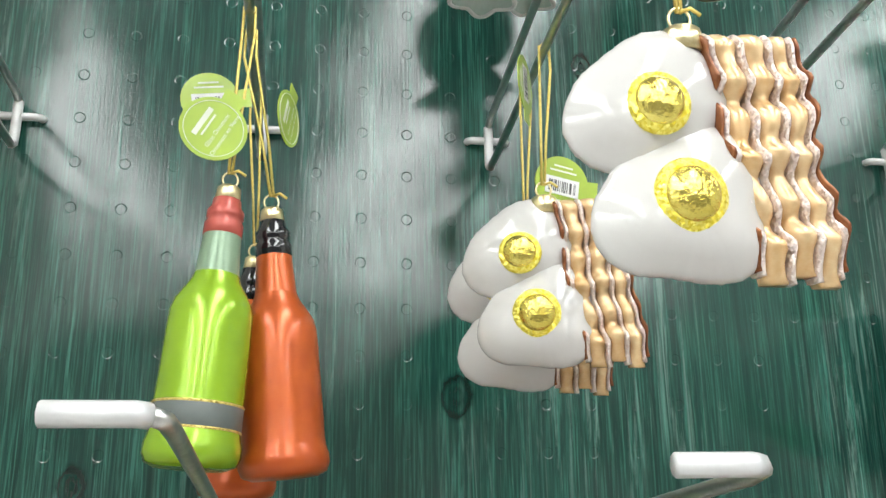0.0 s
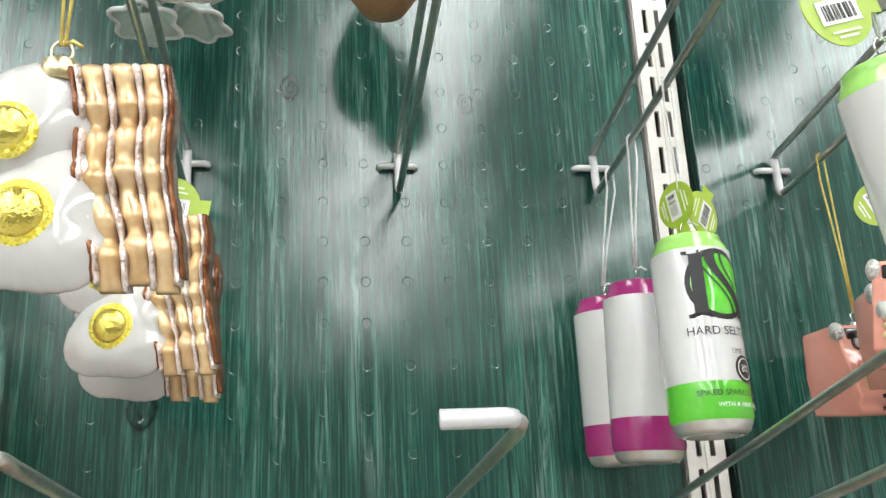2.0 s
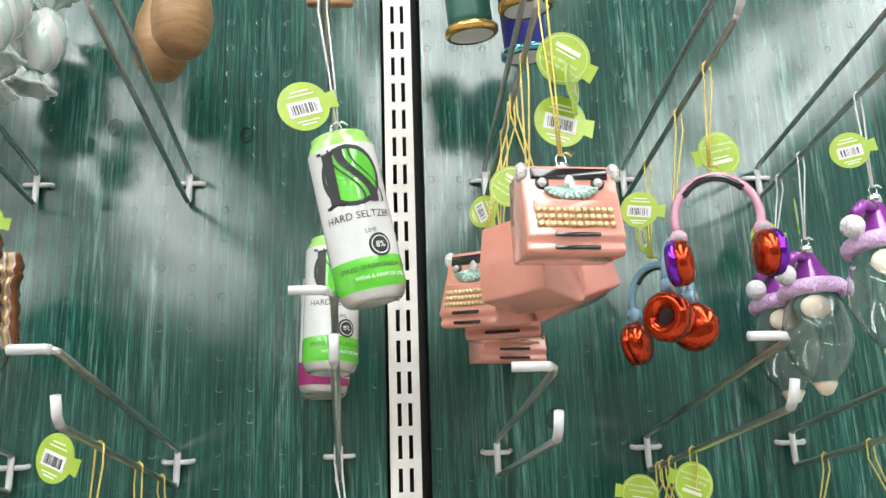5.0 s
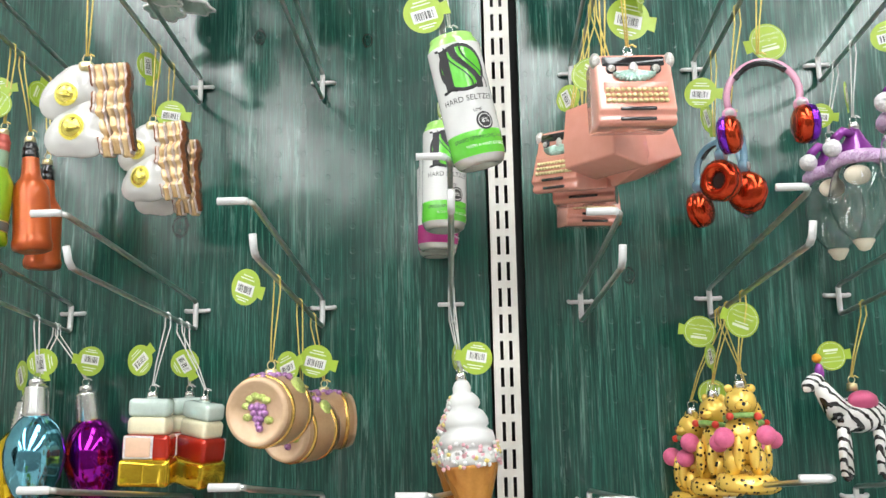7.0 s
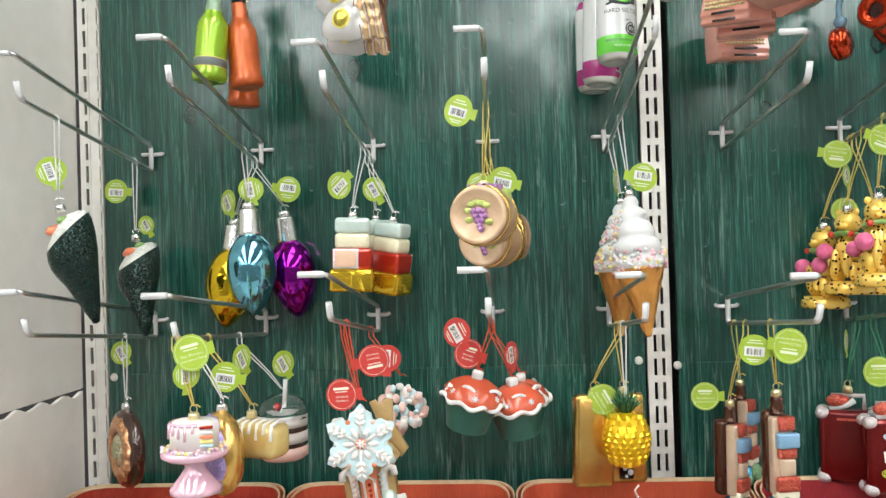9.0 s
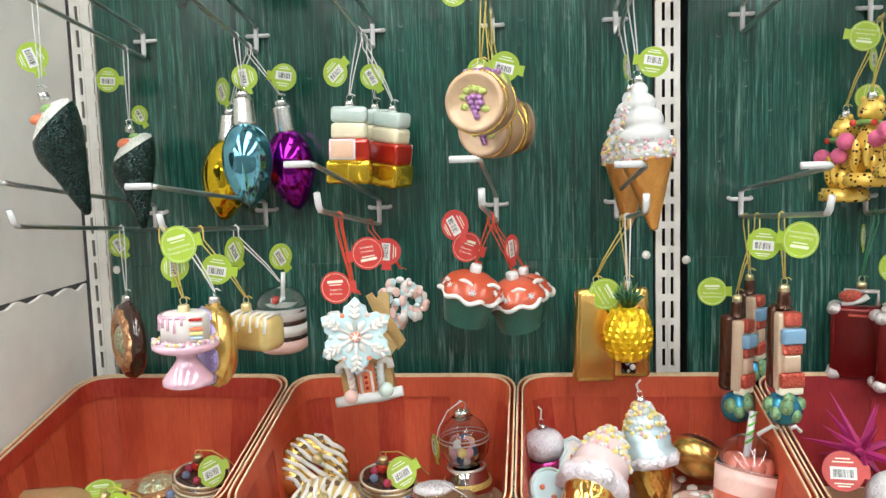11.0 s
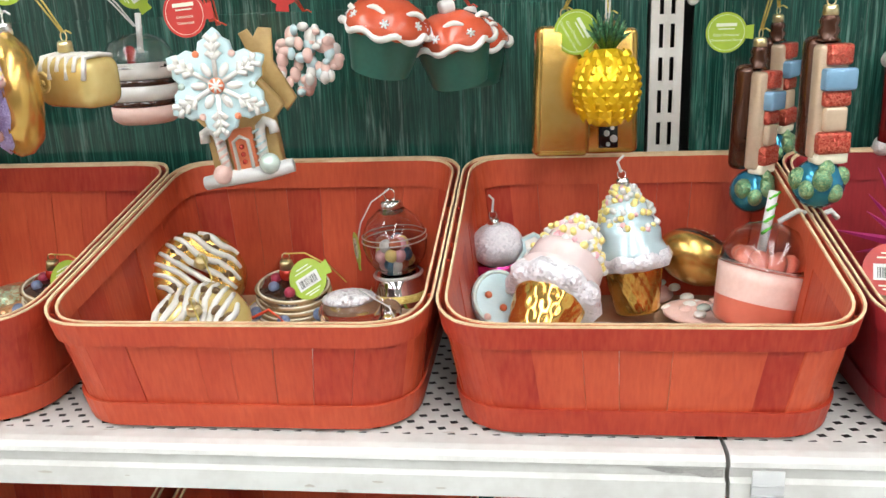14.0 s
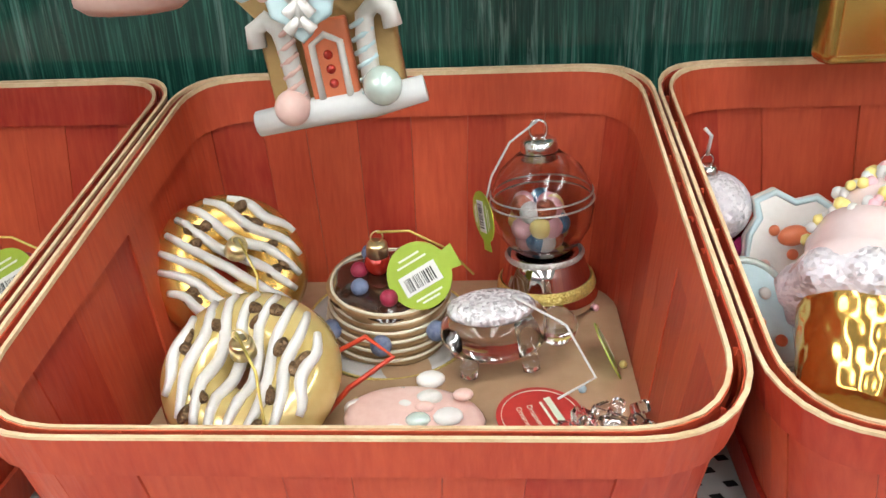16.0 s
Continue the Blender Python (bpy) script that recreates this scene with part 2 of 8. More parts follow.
def box(sx, sy, sz, at=(0, 0, 0), bevel=0.0, seg=2, bm=None, rot=None):
    b = bmesh.new()
    r = bmesh.ops.create_cube(b, size=1)
    bmesh.ops.scale(b, vec=(sx, sy, sz), verts=r["verts"])
    if bevel:
        bmesh.ops.bevel(b, geom=b.edges[:], offset=bevel, segments=seg, profile=0.5, affect="EDGES")
    if rot is not None:
        bmesh.ops.transform(b, matrix=rot, verts=b.verts[:])
    bmesh.ops.translate(b, vec=at, verts=b.verts[:])
    return put(b, bm)


def put(b, bm):
    """Add mesh b to bm, if there is one."""
    if bm is None:
        return b
    me = bpy.data.meshes.new("scrap")
    b.to_mesh(me)
    b.free()
    bm.from_mesh(me)
    bpy.data.meshes.remove(me)
    return bm


def lathe(profile, seg=32, bm=None, at=(0, 0, 0), wobble=None, m=None):
    """Turn (radius, z) points round z. wobble(angle, z) scales the radius."""
    b = bmesh.new()
    rings = []
    for r, z in profile:
        if r < 1e-6:
            rings.append([b.verts.new((0, 0, z))])
            continue
        row = []
        for i in range(seg):
            a = 2 * math.pi * i / seg
            k = r * (wobble(a, z) if wobble else 1)
            row.append(b.verts.new((k * math.cos(a), k * math.sin(a), z)))
        rings.append(row)
    for p, q in zip(rings, rings[1:]):
        if len(p) == 1 and len(q) == 1:
            continue
        for i in range(seg):
            j = (i + 1) % seg
            if len(p) == 1:
                b.faces.new((p[0], q[i], q[j]))
            elif len(q) == 1:
                b.faces.new((p[i], q[0], p[j]))
            else:
                b.faces.new((p[i], q[i], q[j], p[j]))
    bmesh.ops.recalc_face_normals(b, faces=b.faces[:])
    if m is not None:
        bmesh.ops.transform(b, matrix=m, verts=b.verts[:])
    bmesh.ops.translate(b, vec=at, verts=b.verts[:])
    return put(b, bm)


def tube(points, r, seg=8, bm=None, closed=False, taper=None):
    """A round wire through the points."""
    b = bmesh.new()
    pts = [Vector(p) for p in points]
    n = len(pts)
    rows, side = [], None
    for i, p in enumerate(pts):
        if closed:
            d = pts[(i + 1) % n] - pts[i - 1]
        else:
            d = pts[min(i + 1, n - 1)] - pts[max(i - 1, 0)]
        d.normalize()
        if side is None:
            side = d.orthogonal().normalized()
        side = (side - d * side.dot(d)).normalized()
        up = d.cross(side)
        k = r * (taper[i] if taper else 1)
        rows.append([b.verts.new(p + side * (k * math.cos(2 * math.pi * j / seg)) + up * (k * math.sin(2 * math.pi * j / seg))) for j in range(seg)])
    pairs = list(zip(rows, rows[1:] + rows[:1])) if closed else list(zip(rows, rows[1:]))
    for a, c in pairs:
        for j in range(seg):
            b.faces.new((a[j], a[(j + 1) % seg], c[(j + 1) % seg], c[j]))
    if not closed:
        b.faces.new(rows[0][::-1])
        b.faces.new(rows[-1])
    bmesh.ops.recalc_face_normals(b, faces=b.faces[:])
    return put(b, bm)


def ball(r, at=(0, 0, 0), bm=None, u=14, v=9, squash=(1, 1, 1), rot=None):
    b = bmesh.new()
    bmesh.ops.create_uvsphere(b, u_segments=u, v_segments=v, radius=r)
    bmesh.ops.scale(b, vec=squash, verts=b.verts[:])
    if rot is not None:
        bmesh.ops.transform(b, matrix=rot, verts=b.verts[:])
    bmesh.ops.translate(b, vec=at, verts=b.verts[:])
    return put(b, bm)


def slab(outline, thick, bevel=0.0, bm=None, at=(0, 0, 0), seg=2):
    """A flat outline of (x, z) points with thickness along y, front at y = 0 towards -y."""
    b = bmesh.new()
    f = b.faces.new([b.verts.new((x, 0, z)) for x, z in outline])
    r = bmesh.ops.extrude_face_region(b, geom=[f])
    bmesh.ops.translate(b, vec=(0, -thick, 0), verts=[v for v in r["geom"] if isinstance(v, bmesh.types.BMVert)])
    bmesh.ops.recalc_face_normals(b, faces=b.faces[:])
    if bevel:
        rim = [e for e in b.edges if abs(e.verts[0].co.y - e.verts[1].co.y) < 1e-7]
        bmesh.ops.bevel(b, geom=rim, offset=bevel, segments=seg, profile=0.5, affect="EDGES")
    bmesh.ops.translate(b, vec=at, verts=b.verts[:])
    return put(b, bm)


def arc(cx, cz, r, a0, a1, n=10, rz=None):
    return [(cx + r * math.cos(radians(a0 + (a1 - a0) * i / n)), cz + (rz or r) * math.sin(radians(a0 + (a1 - a0) * i / n))) for i in range(n + 1)]


def rounded(w, d, r, n=6):
    """Points of a rounded rectangle, in order."""
    out = []
    for cx, cy, a in ((w / 2 - r, d / 2 - r, 0), (-w / 2 + r, d / 2 - r, 90), (-w / 2 + r, -d / 2 + r, 180), (w / 2 - r, -d / 2 + r, 270)):
        out += arc(cx, cy, r, a, a + 90, n)
    return out


# ---- the fixture: panels, uprights, side card, shelf ----
WALL_Y = 0.455
COLS = [-0.144 + 0.127 * i for i in range(6)] + [0.615, 0.738]
ROW_A, ROW_B, ROW_C, ROW_Z = 1.686, 1.454, 1.266, 1.93


def structure(name, bm, mat, label, smooth=False):
    return tagged(part(name, bm, mat, smooth=smooth), label, "structure", kind="structure")


for k, (x0, x1) in enumerate(((-0.202, 0.402), (0.438, 1.05))):
    structure("wall_north_" + "ab"[k], box(x1 - x0, 0.012, 1.1, ((x0 + x1) / 2, WALL_Y + 0.006, 1.203 + 0.55), 0.0006, 1), GREEN, "glossy green wood-grain back panel with covered peg holes")
    structure("wall_low_" + "ab"[k], box(x1 - x0, 0.012, 0.73, ((x0 + x1) / 2, WALL_Y + 0.0046, 1.2055 - 0.365), 0.0006, 1), GREEN, "lower green wood-grain back panel under a seam")
structure("wall_backing", box(1.6, 0.02, 2.2, (0.4, WALL_Y + 0.04, 1.3)), BLACK, "dark backing behind the uprights")


def upright(x, width, faces):
    """A slotted white upright: a strip pierced by rows of slots."""
    bm = bmesh.new()
    y0, z0, pitch, slot, sw = WALL_Y - 0.003, 0.70, 0.0259, 0.0185, 0.0034
    n = 56
    xs = [x - width / 2] + [e for c in faces for e in (x + c - sw / 2, x + c + sw / 2)] + [x + width / 2]
    for i in range(n):
        za, zb, zc = z0 + i * pitch, z0 + i * pitch + slot, z0 + (i + 1) * pitch
        for j in range(len(xs) - 1):
            if j % 2 == 0:
                bm.faces.new([bm.verts.new(v) for v in ((xs[j], y0, za), (xs[j + 1], y0, za), (xs[j + 1], y0, zb), (xs[j], y0, zb))])
        bm.faces.new([bm.verts.new(v) for v in ((xs[0], y0, zb), (xs[-1], y0, zb), (xs[-1], y0, zc), (xs[0], y0, zc))])
    bmesh.ops.remove_doubles(bm, verts=bm.verts[:], dist=1e-5)
    r = bmesh.ops.extrude_face_region(bm, geom=bm.faces[:])
    bmesh.ops.translate(bm, vec=(0, 0.002, 0), verts=[v for v in r["geom"] if isinstance(v, bmesh.types.BMVert)])
    bmesh.ops.recalc_face_normals(bm, faces=bm.faces[:])
    for s in (-1, 1):
        box(0.002, 0.03, n * pitch, (x + s * (width / 2 - 0.001), WALL_Y + 0.016, z0 + n * pitch / 2), bm=bm)
    box(0.0012, 0.0012, n * pitch, (x, y0 - 0.0002, z0 + n * pitch / 2), bm=bm)
    return structure("upright", bm, WHITE_METAL, "white steel upright with two rows of slots")


upright(0.4172, 0.0250, (-0.0044, 0.0044))
upright(-0.2165, 0.0235, (-0.004, 0.012))
# side card: a pale board with a torn, lapped seam
structure("wall_west", box(0.006, 0.32, 1.2, (-0.236, WALL_Y - 0.16, 1.79), 0.0015, 1), CARD, "pale smooth side board of the fixture")
bm = bmesh.new()
lap = [(0.13 + 0.32 * i / 50, 1.186 + 0.0035 * math.sin(i * 0.9) * (0.3 + 0.7 * abs(math.sin(i * 0.37))) - (0.012 if i < 22 else 0) * (1 - i / 22)) for i in range(51)]
up_row = [bm.verts.new((-0.2315, y, z)) for y, z in lap]
low_row = [bm.verts.new((-0.2335, y, 0.5)) for y, z in lap]
for i in range(50):
    bm.faces.new((up_row[i], up_row[i + 1], low_row[i + 1], low_row[i]))
r = bmesh.ops.extrude_face_region(bm, geom=bm.faces[:])
bmesh.ops.translate(bm, vec=(-0.004, 0, 0), verts=[v for v in r["geom"] if isinstance(v, bmesh.types.BMVert)])
bmesh.ops.recalc_face_normals(bm, faces=bm.faces[:])
structure("wall_west_low", bm, CARD, "lower pale side board with an uneven torn top edge")

SHELF_Z = 0.967


def shelf(x0, x1, z):
    """Perforated steel deck with a rolled lip and a price channel."""
    bm = bmesh.new()
    y_lip = 0.166
    # solid strip, lip and channel as one swept profile
    prof = [(WALL_Y, z - 0.002), (0.186, z - 0.002), (0.186, z), (0.183, z), (y_lip + 0.009, z + 0.0005), (y_lip + 0.004, z - 0.0005), (y_lip + 0.001, z - 0.003), (y_lip, z - 0.0055), (y_lip + 0.0022, z - 0.007), (y_lip + 0.0026, z - 0.013), (y_lip - 0.0012, z - 0.0145), (y_lip - 0.0022, z - 0.0265), (y_lip + 0.001, z - 0.028), (y_lip + 0.01, z - 0.0285), (y_lip + 0.01, z - 0.024), (WALL_Y, z - 0.024)]
    a = [bm.verts.new((x0, y, h)) for y, h in prof]
    b = [bm.verts.new((x1, y, h)) for y, h in prof]
    for i in range(1, len(prof) - 1):
        bm.faces.new((a[i], a[i + 1], b[i + 1], b[i]))
    bm.faces.new(a)
    bm.faces.new(b[::-1])
    bmesh.ops.recalc_face_normals(bm, faces=bm.faces[:])
    return bm


def deck(x0, x1, z):
    """The pierced top sheet, with rows of small diamond holes."""
    bm = bmesh.new()
    px, py = 0.0132, 0.0076
    nx, ny = int((x1 - x0) / px), 33
    y0 = 0.181
    for j in range(ny):
        for i in range(nx):
            cx, cy = x0 + (i + 0.5 + (0.5 if j % 2 else 0)) * px, y0 + (j + 0.5) * py
            if cx + px / 2 > x1:
                continue
            o = [(cx - px / 2, cy - py / 2), (cx + px / 2, cy - py / 2), (cx + px / 2, cy + py / 2), (cx - px / 2, cy + py / 2)]
            h = [(cx - 0.0015, cy - 0.0021), (cx + 0.0029, cy - 0.0011), (cx + 0.0015, cy + 0.0021), (cx - 0.0029, cy + 0.0011)]
            ov = [bm.verts.new((*p, z)) for p in o]
            hv = [bm.verts.new((*p, z)) for p in h]
            for k in range(4):
                bm.faces.new((ov[k], ov[(k + 1) % 4], hv[(k + 1) % 4], hv[k]))
    return bm


for k, (x0, x1) in enumerate(((-0.232, 0.417), (0.4195, 1.05))):
    s = structure("shelf_" + "ab"[k], shelf(x0, x1, SHELF_Z), CHIPPED, "white enamelled steel shelf with a price channel, scuffed")
    part("deck", deck(x0 + 0.002, x1 - 0.002, SHELF_Z + 0.0004), CHIPPED, s, "pierced white deck", smooth=False)
    # added black sheet: its colour stands in for shade below the holes
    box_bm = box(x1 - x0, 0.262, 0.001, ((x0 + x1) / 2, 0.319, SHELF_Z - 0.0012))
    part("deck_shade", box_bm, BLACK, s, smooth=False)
    structure("low_shelf_" + "ab"[k], shelf(x0, x1, SHELF_Z - 0.215), CHIPPED, "white steel shelf below, in shade")

# ---- the hall round the fixture ----
structure("floor", box(9, 9, 0.1, (0.4, -3.5, -0.05)), TILE_FLOOR, "pale shop floor")
structure("ceiling", box(9, 9, 0.1, (0.4, -3.5, 3.65)), DECK_GREY, "plain grey shop ceiling")
for nm, sx, sy, x, y in (("wall_south", 9, 0.1, 0.4, -8.05), ("wall_east", 0.1, 9, 4.95, -3.5), ("wall_far_west", 0.1, 9, -4.15, -3.5), ("wall_rear", 9, 0.1, 0.4, 1.05)):
    structure(nm, box(sx, sy, 3.7, (x, y, 1.8)), PAINT_WALL, "plain shop wall")
structure("wall_aisle", box(6.4, 0.5, 2.0, (0.4, -2.75, 1.0)), AISLE, "plain shelving back across the aisle")
LAMP = glow("lamp_white", (0.97, 1.0, 0.99), 13.0)


def ceiling_light(x, y, w, d):
    t = root("ceiling_light", pose(x, y, 3.6), "long white ceiling light panel, switched on", "ceiling light", "ceiling lights")
    part("frame", box(w + 0.06, d + 0.06, 0.02, (0, 0, -0.01), 0.004), WHITE_METAL, t)
    part("diffuser", box(w, d, 0.012, (0, 0, -0.027), 0.003), LAMP, t, smooth=False)


for x in (-3.5, -1.4, 0.72, 2.85):
    for k in range(6):
        ceiling_light(x, -0.75 - 1.3 * k, 0.62, 1.22)


# ---- hooks ----
def hook(x, z, length=0.28):
    """A double-arm peg hook: cross bar, stem, upper arm with a side plate wire, lower arm with an upturned tip."""
    t = root("peg_hook", pose(x, WALL_Y, z), "bright steel double-arm peg hook in the back panel", "hook", "peg hooks")
    wire = 0.0021
    bar = tube([(-0.0115, 0.004, 0.0012), (-0.0112, -0.002, 0.0006), (-0.0098, -0.0045, 0), (0.0098, -0.0045, 0), (0.0112, -0.002, 0.0006), (0.0115, 0.004, 0.0012)], 0.0022, 8)
    part("cross_bar", bar, TIP, t)
    part("stem", tube([(0, -0.0055, 0.008), (0, -0.0058, 0.002), (0, -0.006, -0.013), (0, -0.0068, -0.0158), (0, -0.0095, -0.0172)], 0.0027, 8), TIP, t)
    out = -length + 0.004
    part("upper_arm", tube([(0, -0.005, 0.0075), (0, -0.011, 0.0105), (0, -0.025, 0.0125), (0, out + 0.012, 0.0485), (-0.0008, out + 0.005, 0.0502), (-0.0035, out + 0.0015, 0.051)], wire, 8), STEEL, t)
    part("arm_plate", tube([(-0.0034, out + 0.0016, 0.051), (-0.006, out, 0.0512), (-0.0235, out, 0.0512)], 0.0027, 8), TIP, t)
    part("lower_arm", tube([(0, -0.0085, -0.0172), (0, -0.02, -0.0165), (0, out + 0.018, 0.0135), (0, out + 0.012, 0.0150)], wire, 8), STEEL, t)
    part("upturned_tip", tube([(0, out + 0.0128, 0.0146), (0, out + 0.0075, 0.0185), (0, out + 0.0035, 0.0285)], 0.0027, 8), TIP, t)
    return t


# how far single hooks are bent up (degrees) and aside
HOOK_TILT = {(1, ROW_B): (1.6, 0), (2, ROW_B): (-0.6, 0), (3, ROW_B): (0.4, 0.5), (4, ROW_B): (6.4, 2.4), (5, ROW_B): (-2.7, -0.4), (5, ROW_C): (-2.4, 0), (1, ROW_C): (-2.8, 0), (0, ROW_C): (-1.5, 0.4), (4, ROW_C): (-1.5, -1), (4, ROW_A): (3.0, 1.0), (5, ROW_A): (1.5, 0.8), (3, ROW_A): (1.0, 0)}
first_hook = hook(COLS[0], ROW_A)
for i, x in enumerate(COLS):
    for z in (ROW_A, ROW_B, ROW_C, ROW_Z):
        if not (i == 0 and z == ROW_A):
            up, aside = HOOK_TILT.get((i, z), (0, 0))
            copy_thing(first_hook, pose(x, WALL_Y, z, -up, 0, aside))
# white stud caps on the seam
for x, z in ((0.395, 1.2085), (0.4365, 1.2025), (-0.196, 1.202)):
    tagged(part("stud_cap", ball(0.0046, (0, 0, 0), squash=(1, 0.55, 1)), WHITE_METAL, m=pose(x, WALL_Y - 0.001, z)), "small white plastic stud cap pressed into the panel", "stud cap", "stud caps")


# ---- baskets ----
def basket(x, y, z, wood, label, group="red wooden baskets", turn=0.0, n_long=9, n_short=8, seed=0):
    """A tapered basket of upright strips between two bands, rim higher at the back."""
    rng = random.Random(seed)
    t = root("basket", pose(x, y, z, 0, 0, turn), label, "basket", group)
    W, D, H = 0.237, 0.2545, 0.071
    w0, d0 = 0.214, 0.230

    def height(v):
        return H + 0.0465 * min(1, max(0, (v + D / 2 - 0.01) / (D - 0.02)))

    def ring(k, inset=0.0):
        """Plan points at the height share k (0 base, 1 rim)."""
        w, d = w0 + (W - w0) * k, d0 + (D - d0) * k
        return rounded(w - 2 * inset, d - 2 * inset, 0.036 - inset * 0.5, 7)

    base, top = ring(0), ring(1)
    n = len(base)

    def spot(i, f, k, inset):
        a, b = ring(k, inset)[i % n], ring(k, inset)[(i + 1) % n]
        px, py = a[0] + (b[0] - a[0]) * f, a[1] + (b[1] - a[1]) * f
        return px, py

    # arc-length table so that strips have even widths
    cum = [0.0]
    for i in range(n):
        a, b = top[i], top[(i + 1) % n]
        cum.append(cum[-1] + math.hypot(b[0] - a[0], b[1] - a[1]))

    def along(s, k, inset):
        s %= cum[-1]
        i = max(j for j in range(n) if cum[j] <= s + 1e-9)
        f = (s - cum[i]) / max(1e-9, cum[i + 1] - cum[i])
        return spot(i, f, k, inset)

    def at(s, k, inset):
        px, py = along(s, k, inset)
        tx, ty = along(s, 1, 0)
        return Vector((px, py, 0.002 + k * height(ty)))

    total, s, count = cum[-1], 0.0, 34
    widths = [rng.uniform(0.75, 1.25) for _ in range(count)]
    scale = total / sum(widths)
    for wdt in widths:
        e = s + wdt * scale
        bm = bmesh.new()
        gap, lift = 0.00012, rng.choice((0.0, 0.0010, 0.0005))
        steps = 4
        rows = []
        for k in (0.0, 0.5, 0.985):
            outer = [bm.verts.new(at(s + gap + (e - s - 2 * gap) * j / steps, k, 0.0022 - lift)) for j in range(steps + 1)]
            inner = [bm.verts.new(at(s + gap + (e - s - 2 * gap) * j / steps, k, 0.0036 - lift)) for j in range(steps + 1)]
            rows.append((outer, inner))
        for (o1, i1), (o2, i2) in zip(rows, rows[1:]):
            for j in range(steps):
                bm.faces.new((o1[j], o1[j + 1], o2[j + 1], o2[j]))
                bm.faces.new((i1[j + 1], i1[j], i2[j], i2[j + 1]))
            bm.faces.new((o1[0], o2[0], i2[0], i1[0]))
            bm.faces.new((o1[-1], i1[-1], i2[-1], o2[-1]))
        bmesh.ops.recalc_face_normals(bm, faces=bm.faces[:])
        part("strip", bm, wood, t, smooth=False)
        s = e

    def band(k0, k1, inset0, inset1, name, mat, label=""):
        bm = bmesh.new()
        m = 120
        rows = []
        for k, ins in ((k0, inset0), (k1, inset0), (k1, inset1), (k0, inset1)):
            rows.append([bm.verts.new(at(total * j / m, k, ins)) for j in range(m)])
        for a, b in zip(rows, rows[1:] + rows[:1]):
            for j in range(m):
                bm.faces.new((a[j], a[(j + 1) % m], b[(j + 1) % m], b[j]))
        bmesh.ops.recalc_face_normals(bm, faces=bm.faces[:])
        return part(name, bm, mat, t, label, smooth=False)

    band(0.0, 0.225, -0.0006, 0.0012, "foot_band", wood, "wide wooden band round the foot")
    band(0.79, 0.985, -0.0008, 0.0012, "rim_band", wood, "wide wooden band under the rim")
    band(0.80, 0.985, 0.0038, 0.0052, "inner_band", wood, "wooden band inside the rim")
    band(0.984, 1.002, -0.0008, 0.0006, "rim_edge", PALE_WOOD, "raw pale wood edge")
    band(0.980, 0.998, 0.0042, 0.0055, "rim_edge", PALE_WOOD, "raw pale wood edge")
    bm = bmesh.new()
    f = bm.faces.new([bm.verts.new((px, py, 0.004)) for px, py in ring(0.02, 0.0035)])
    r = bmesh.ops.extrude_face_region(bm, geom=[f])
    bmesh.ops.translate(bm, vec=(0, 0, -0.003), verts=[v for v in r["geom"] if isinstance(v, bmesh.types.BMVert)])
    bmesh.ops.recalc_face_normals(bm, faces=bm.faces[:])
    part("bottom_board", bm, BOARD, t, "kraft-brown board in the bottom", smooth=False)
    return t


BX, BY = (-0.1055, 0.1355, 0.3755, 0.6165), 0.3005
for i, bx in enumerate(BX):
    basket(bx, BY, SHELF_Z + 0.0006, CRIMSON if i == 3 else RED_WOOD, "open red-dyed wooden strip basket with a pale raw rim, holding ornaments" if i < 3 else "open crimson-dyed wooden strip basket holding bright ornaments", seed=i + 1)
for i, bx in enumerate((-0.10, 0.15, 0.40, 0.65)):
    basket(bx, BY, SHELF_Z - 0.2144, RED_WOOD, "dark red wooden strip basket on the shelf below", "red wooden baskets below", seed=i + 9)

# ---- ornament materials ----
LIME = surf("lime_card", (0.36, 0.50, 0.045), 0.38, 0, (0.31, 0.44, 0.035), 50, coat=0.2)
RED_CARD = surf("red_card", (0.55, 0.045, 0.035), 0.4, 0, (0.46, 0.035, 0.03), 50)
PAPER = surf("white_sticker", (0.80, 0.80, 0.78), 0.5, 0, (0.72, 0.72, 0.70), 60)
INK = surf("print_black", (0.02, 0.02, 0.022), 0.5)
PALE_INK = surf("print_white", (0.78, 0.82, 0.66), 0.5)
GOLD_CORD = surf("gold_cord", (0.80, 0.66, 0.20), 0.35, 0.6, (0.60, 0.46, 0.10), 700, 0.4, 1500)
WHITE_CORD = surf("white_cord", (0.80, 0.80, 0.78), 0.55, 0, (0.60, 0.60, 0.58), 800, 0.4, 1500)
RED_CORD = surf("red_ribbon", (0.62, 0.06, 0.02), 0.45)
GREEN_CORD = surf("green_ribbon", (0.03, 0.22, 0.10), 0.45)
SILVER = surf("silver_cap", (0.86, 0.86, 0.84), 0.22, 1.0, (0.7, 0.7, 0.69), 300, 0.15, 600)
GOLD_CAP = surf("gold_cap", (0.90, 0.80, 0.50), 0.28, 1.0, (0.75, 0.62, 0.32), 300, 0.2, 600)
LIME_GLASS = surf("matt_lime_glass", (0.31, 0.52, 0.02), 0.26, 0.35, (0.25, 0.43, 0.018), 25, coat=0.3)
ORANGE_GLASS = surf("matt_orange_glass", (0.58, 0.125, 0.02), 0.30, 0.35, (0.46, 0.08, 0.016), 25, coat=0.2)
SAGE = surf("sage_glass", (0.25, 0.36, 0.24), 0.3, 0.2)
BRICK_FOIL = surf("brick_foil", (0.50, 0.10, 0.075), 0.3, 0.2)
BLACK_GLOSS = surf("black_gloss", (0.012, 0.012, 0.014), 0.12, 0, coat=0.6)
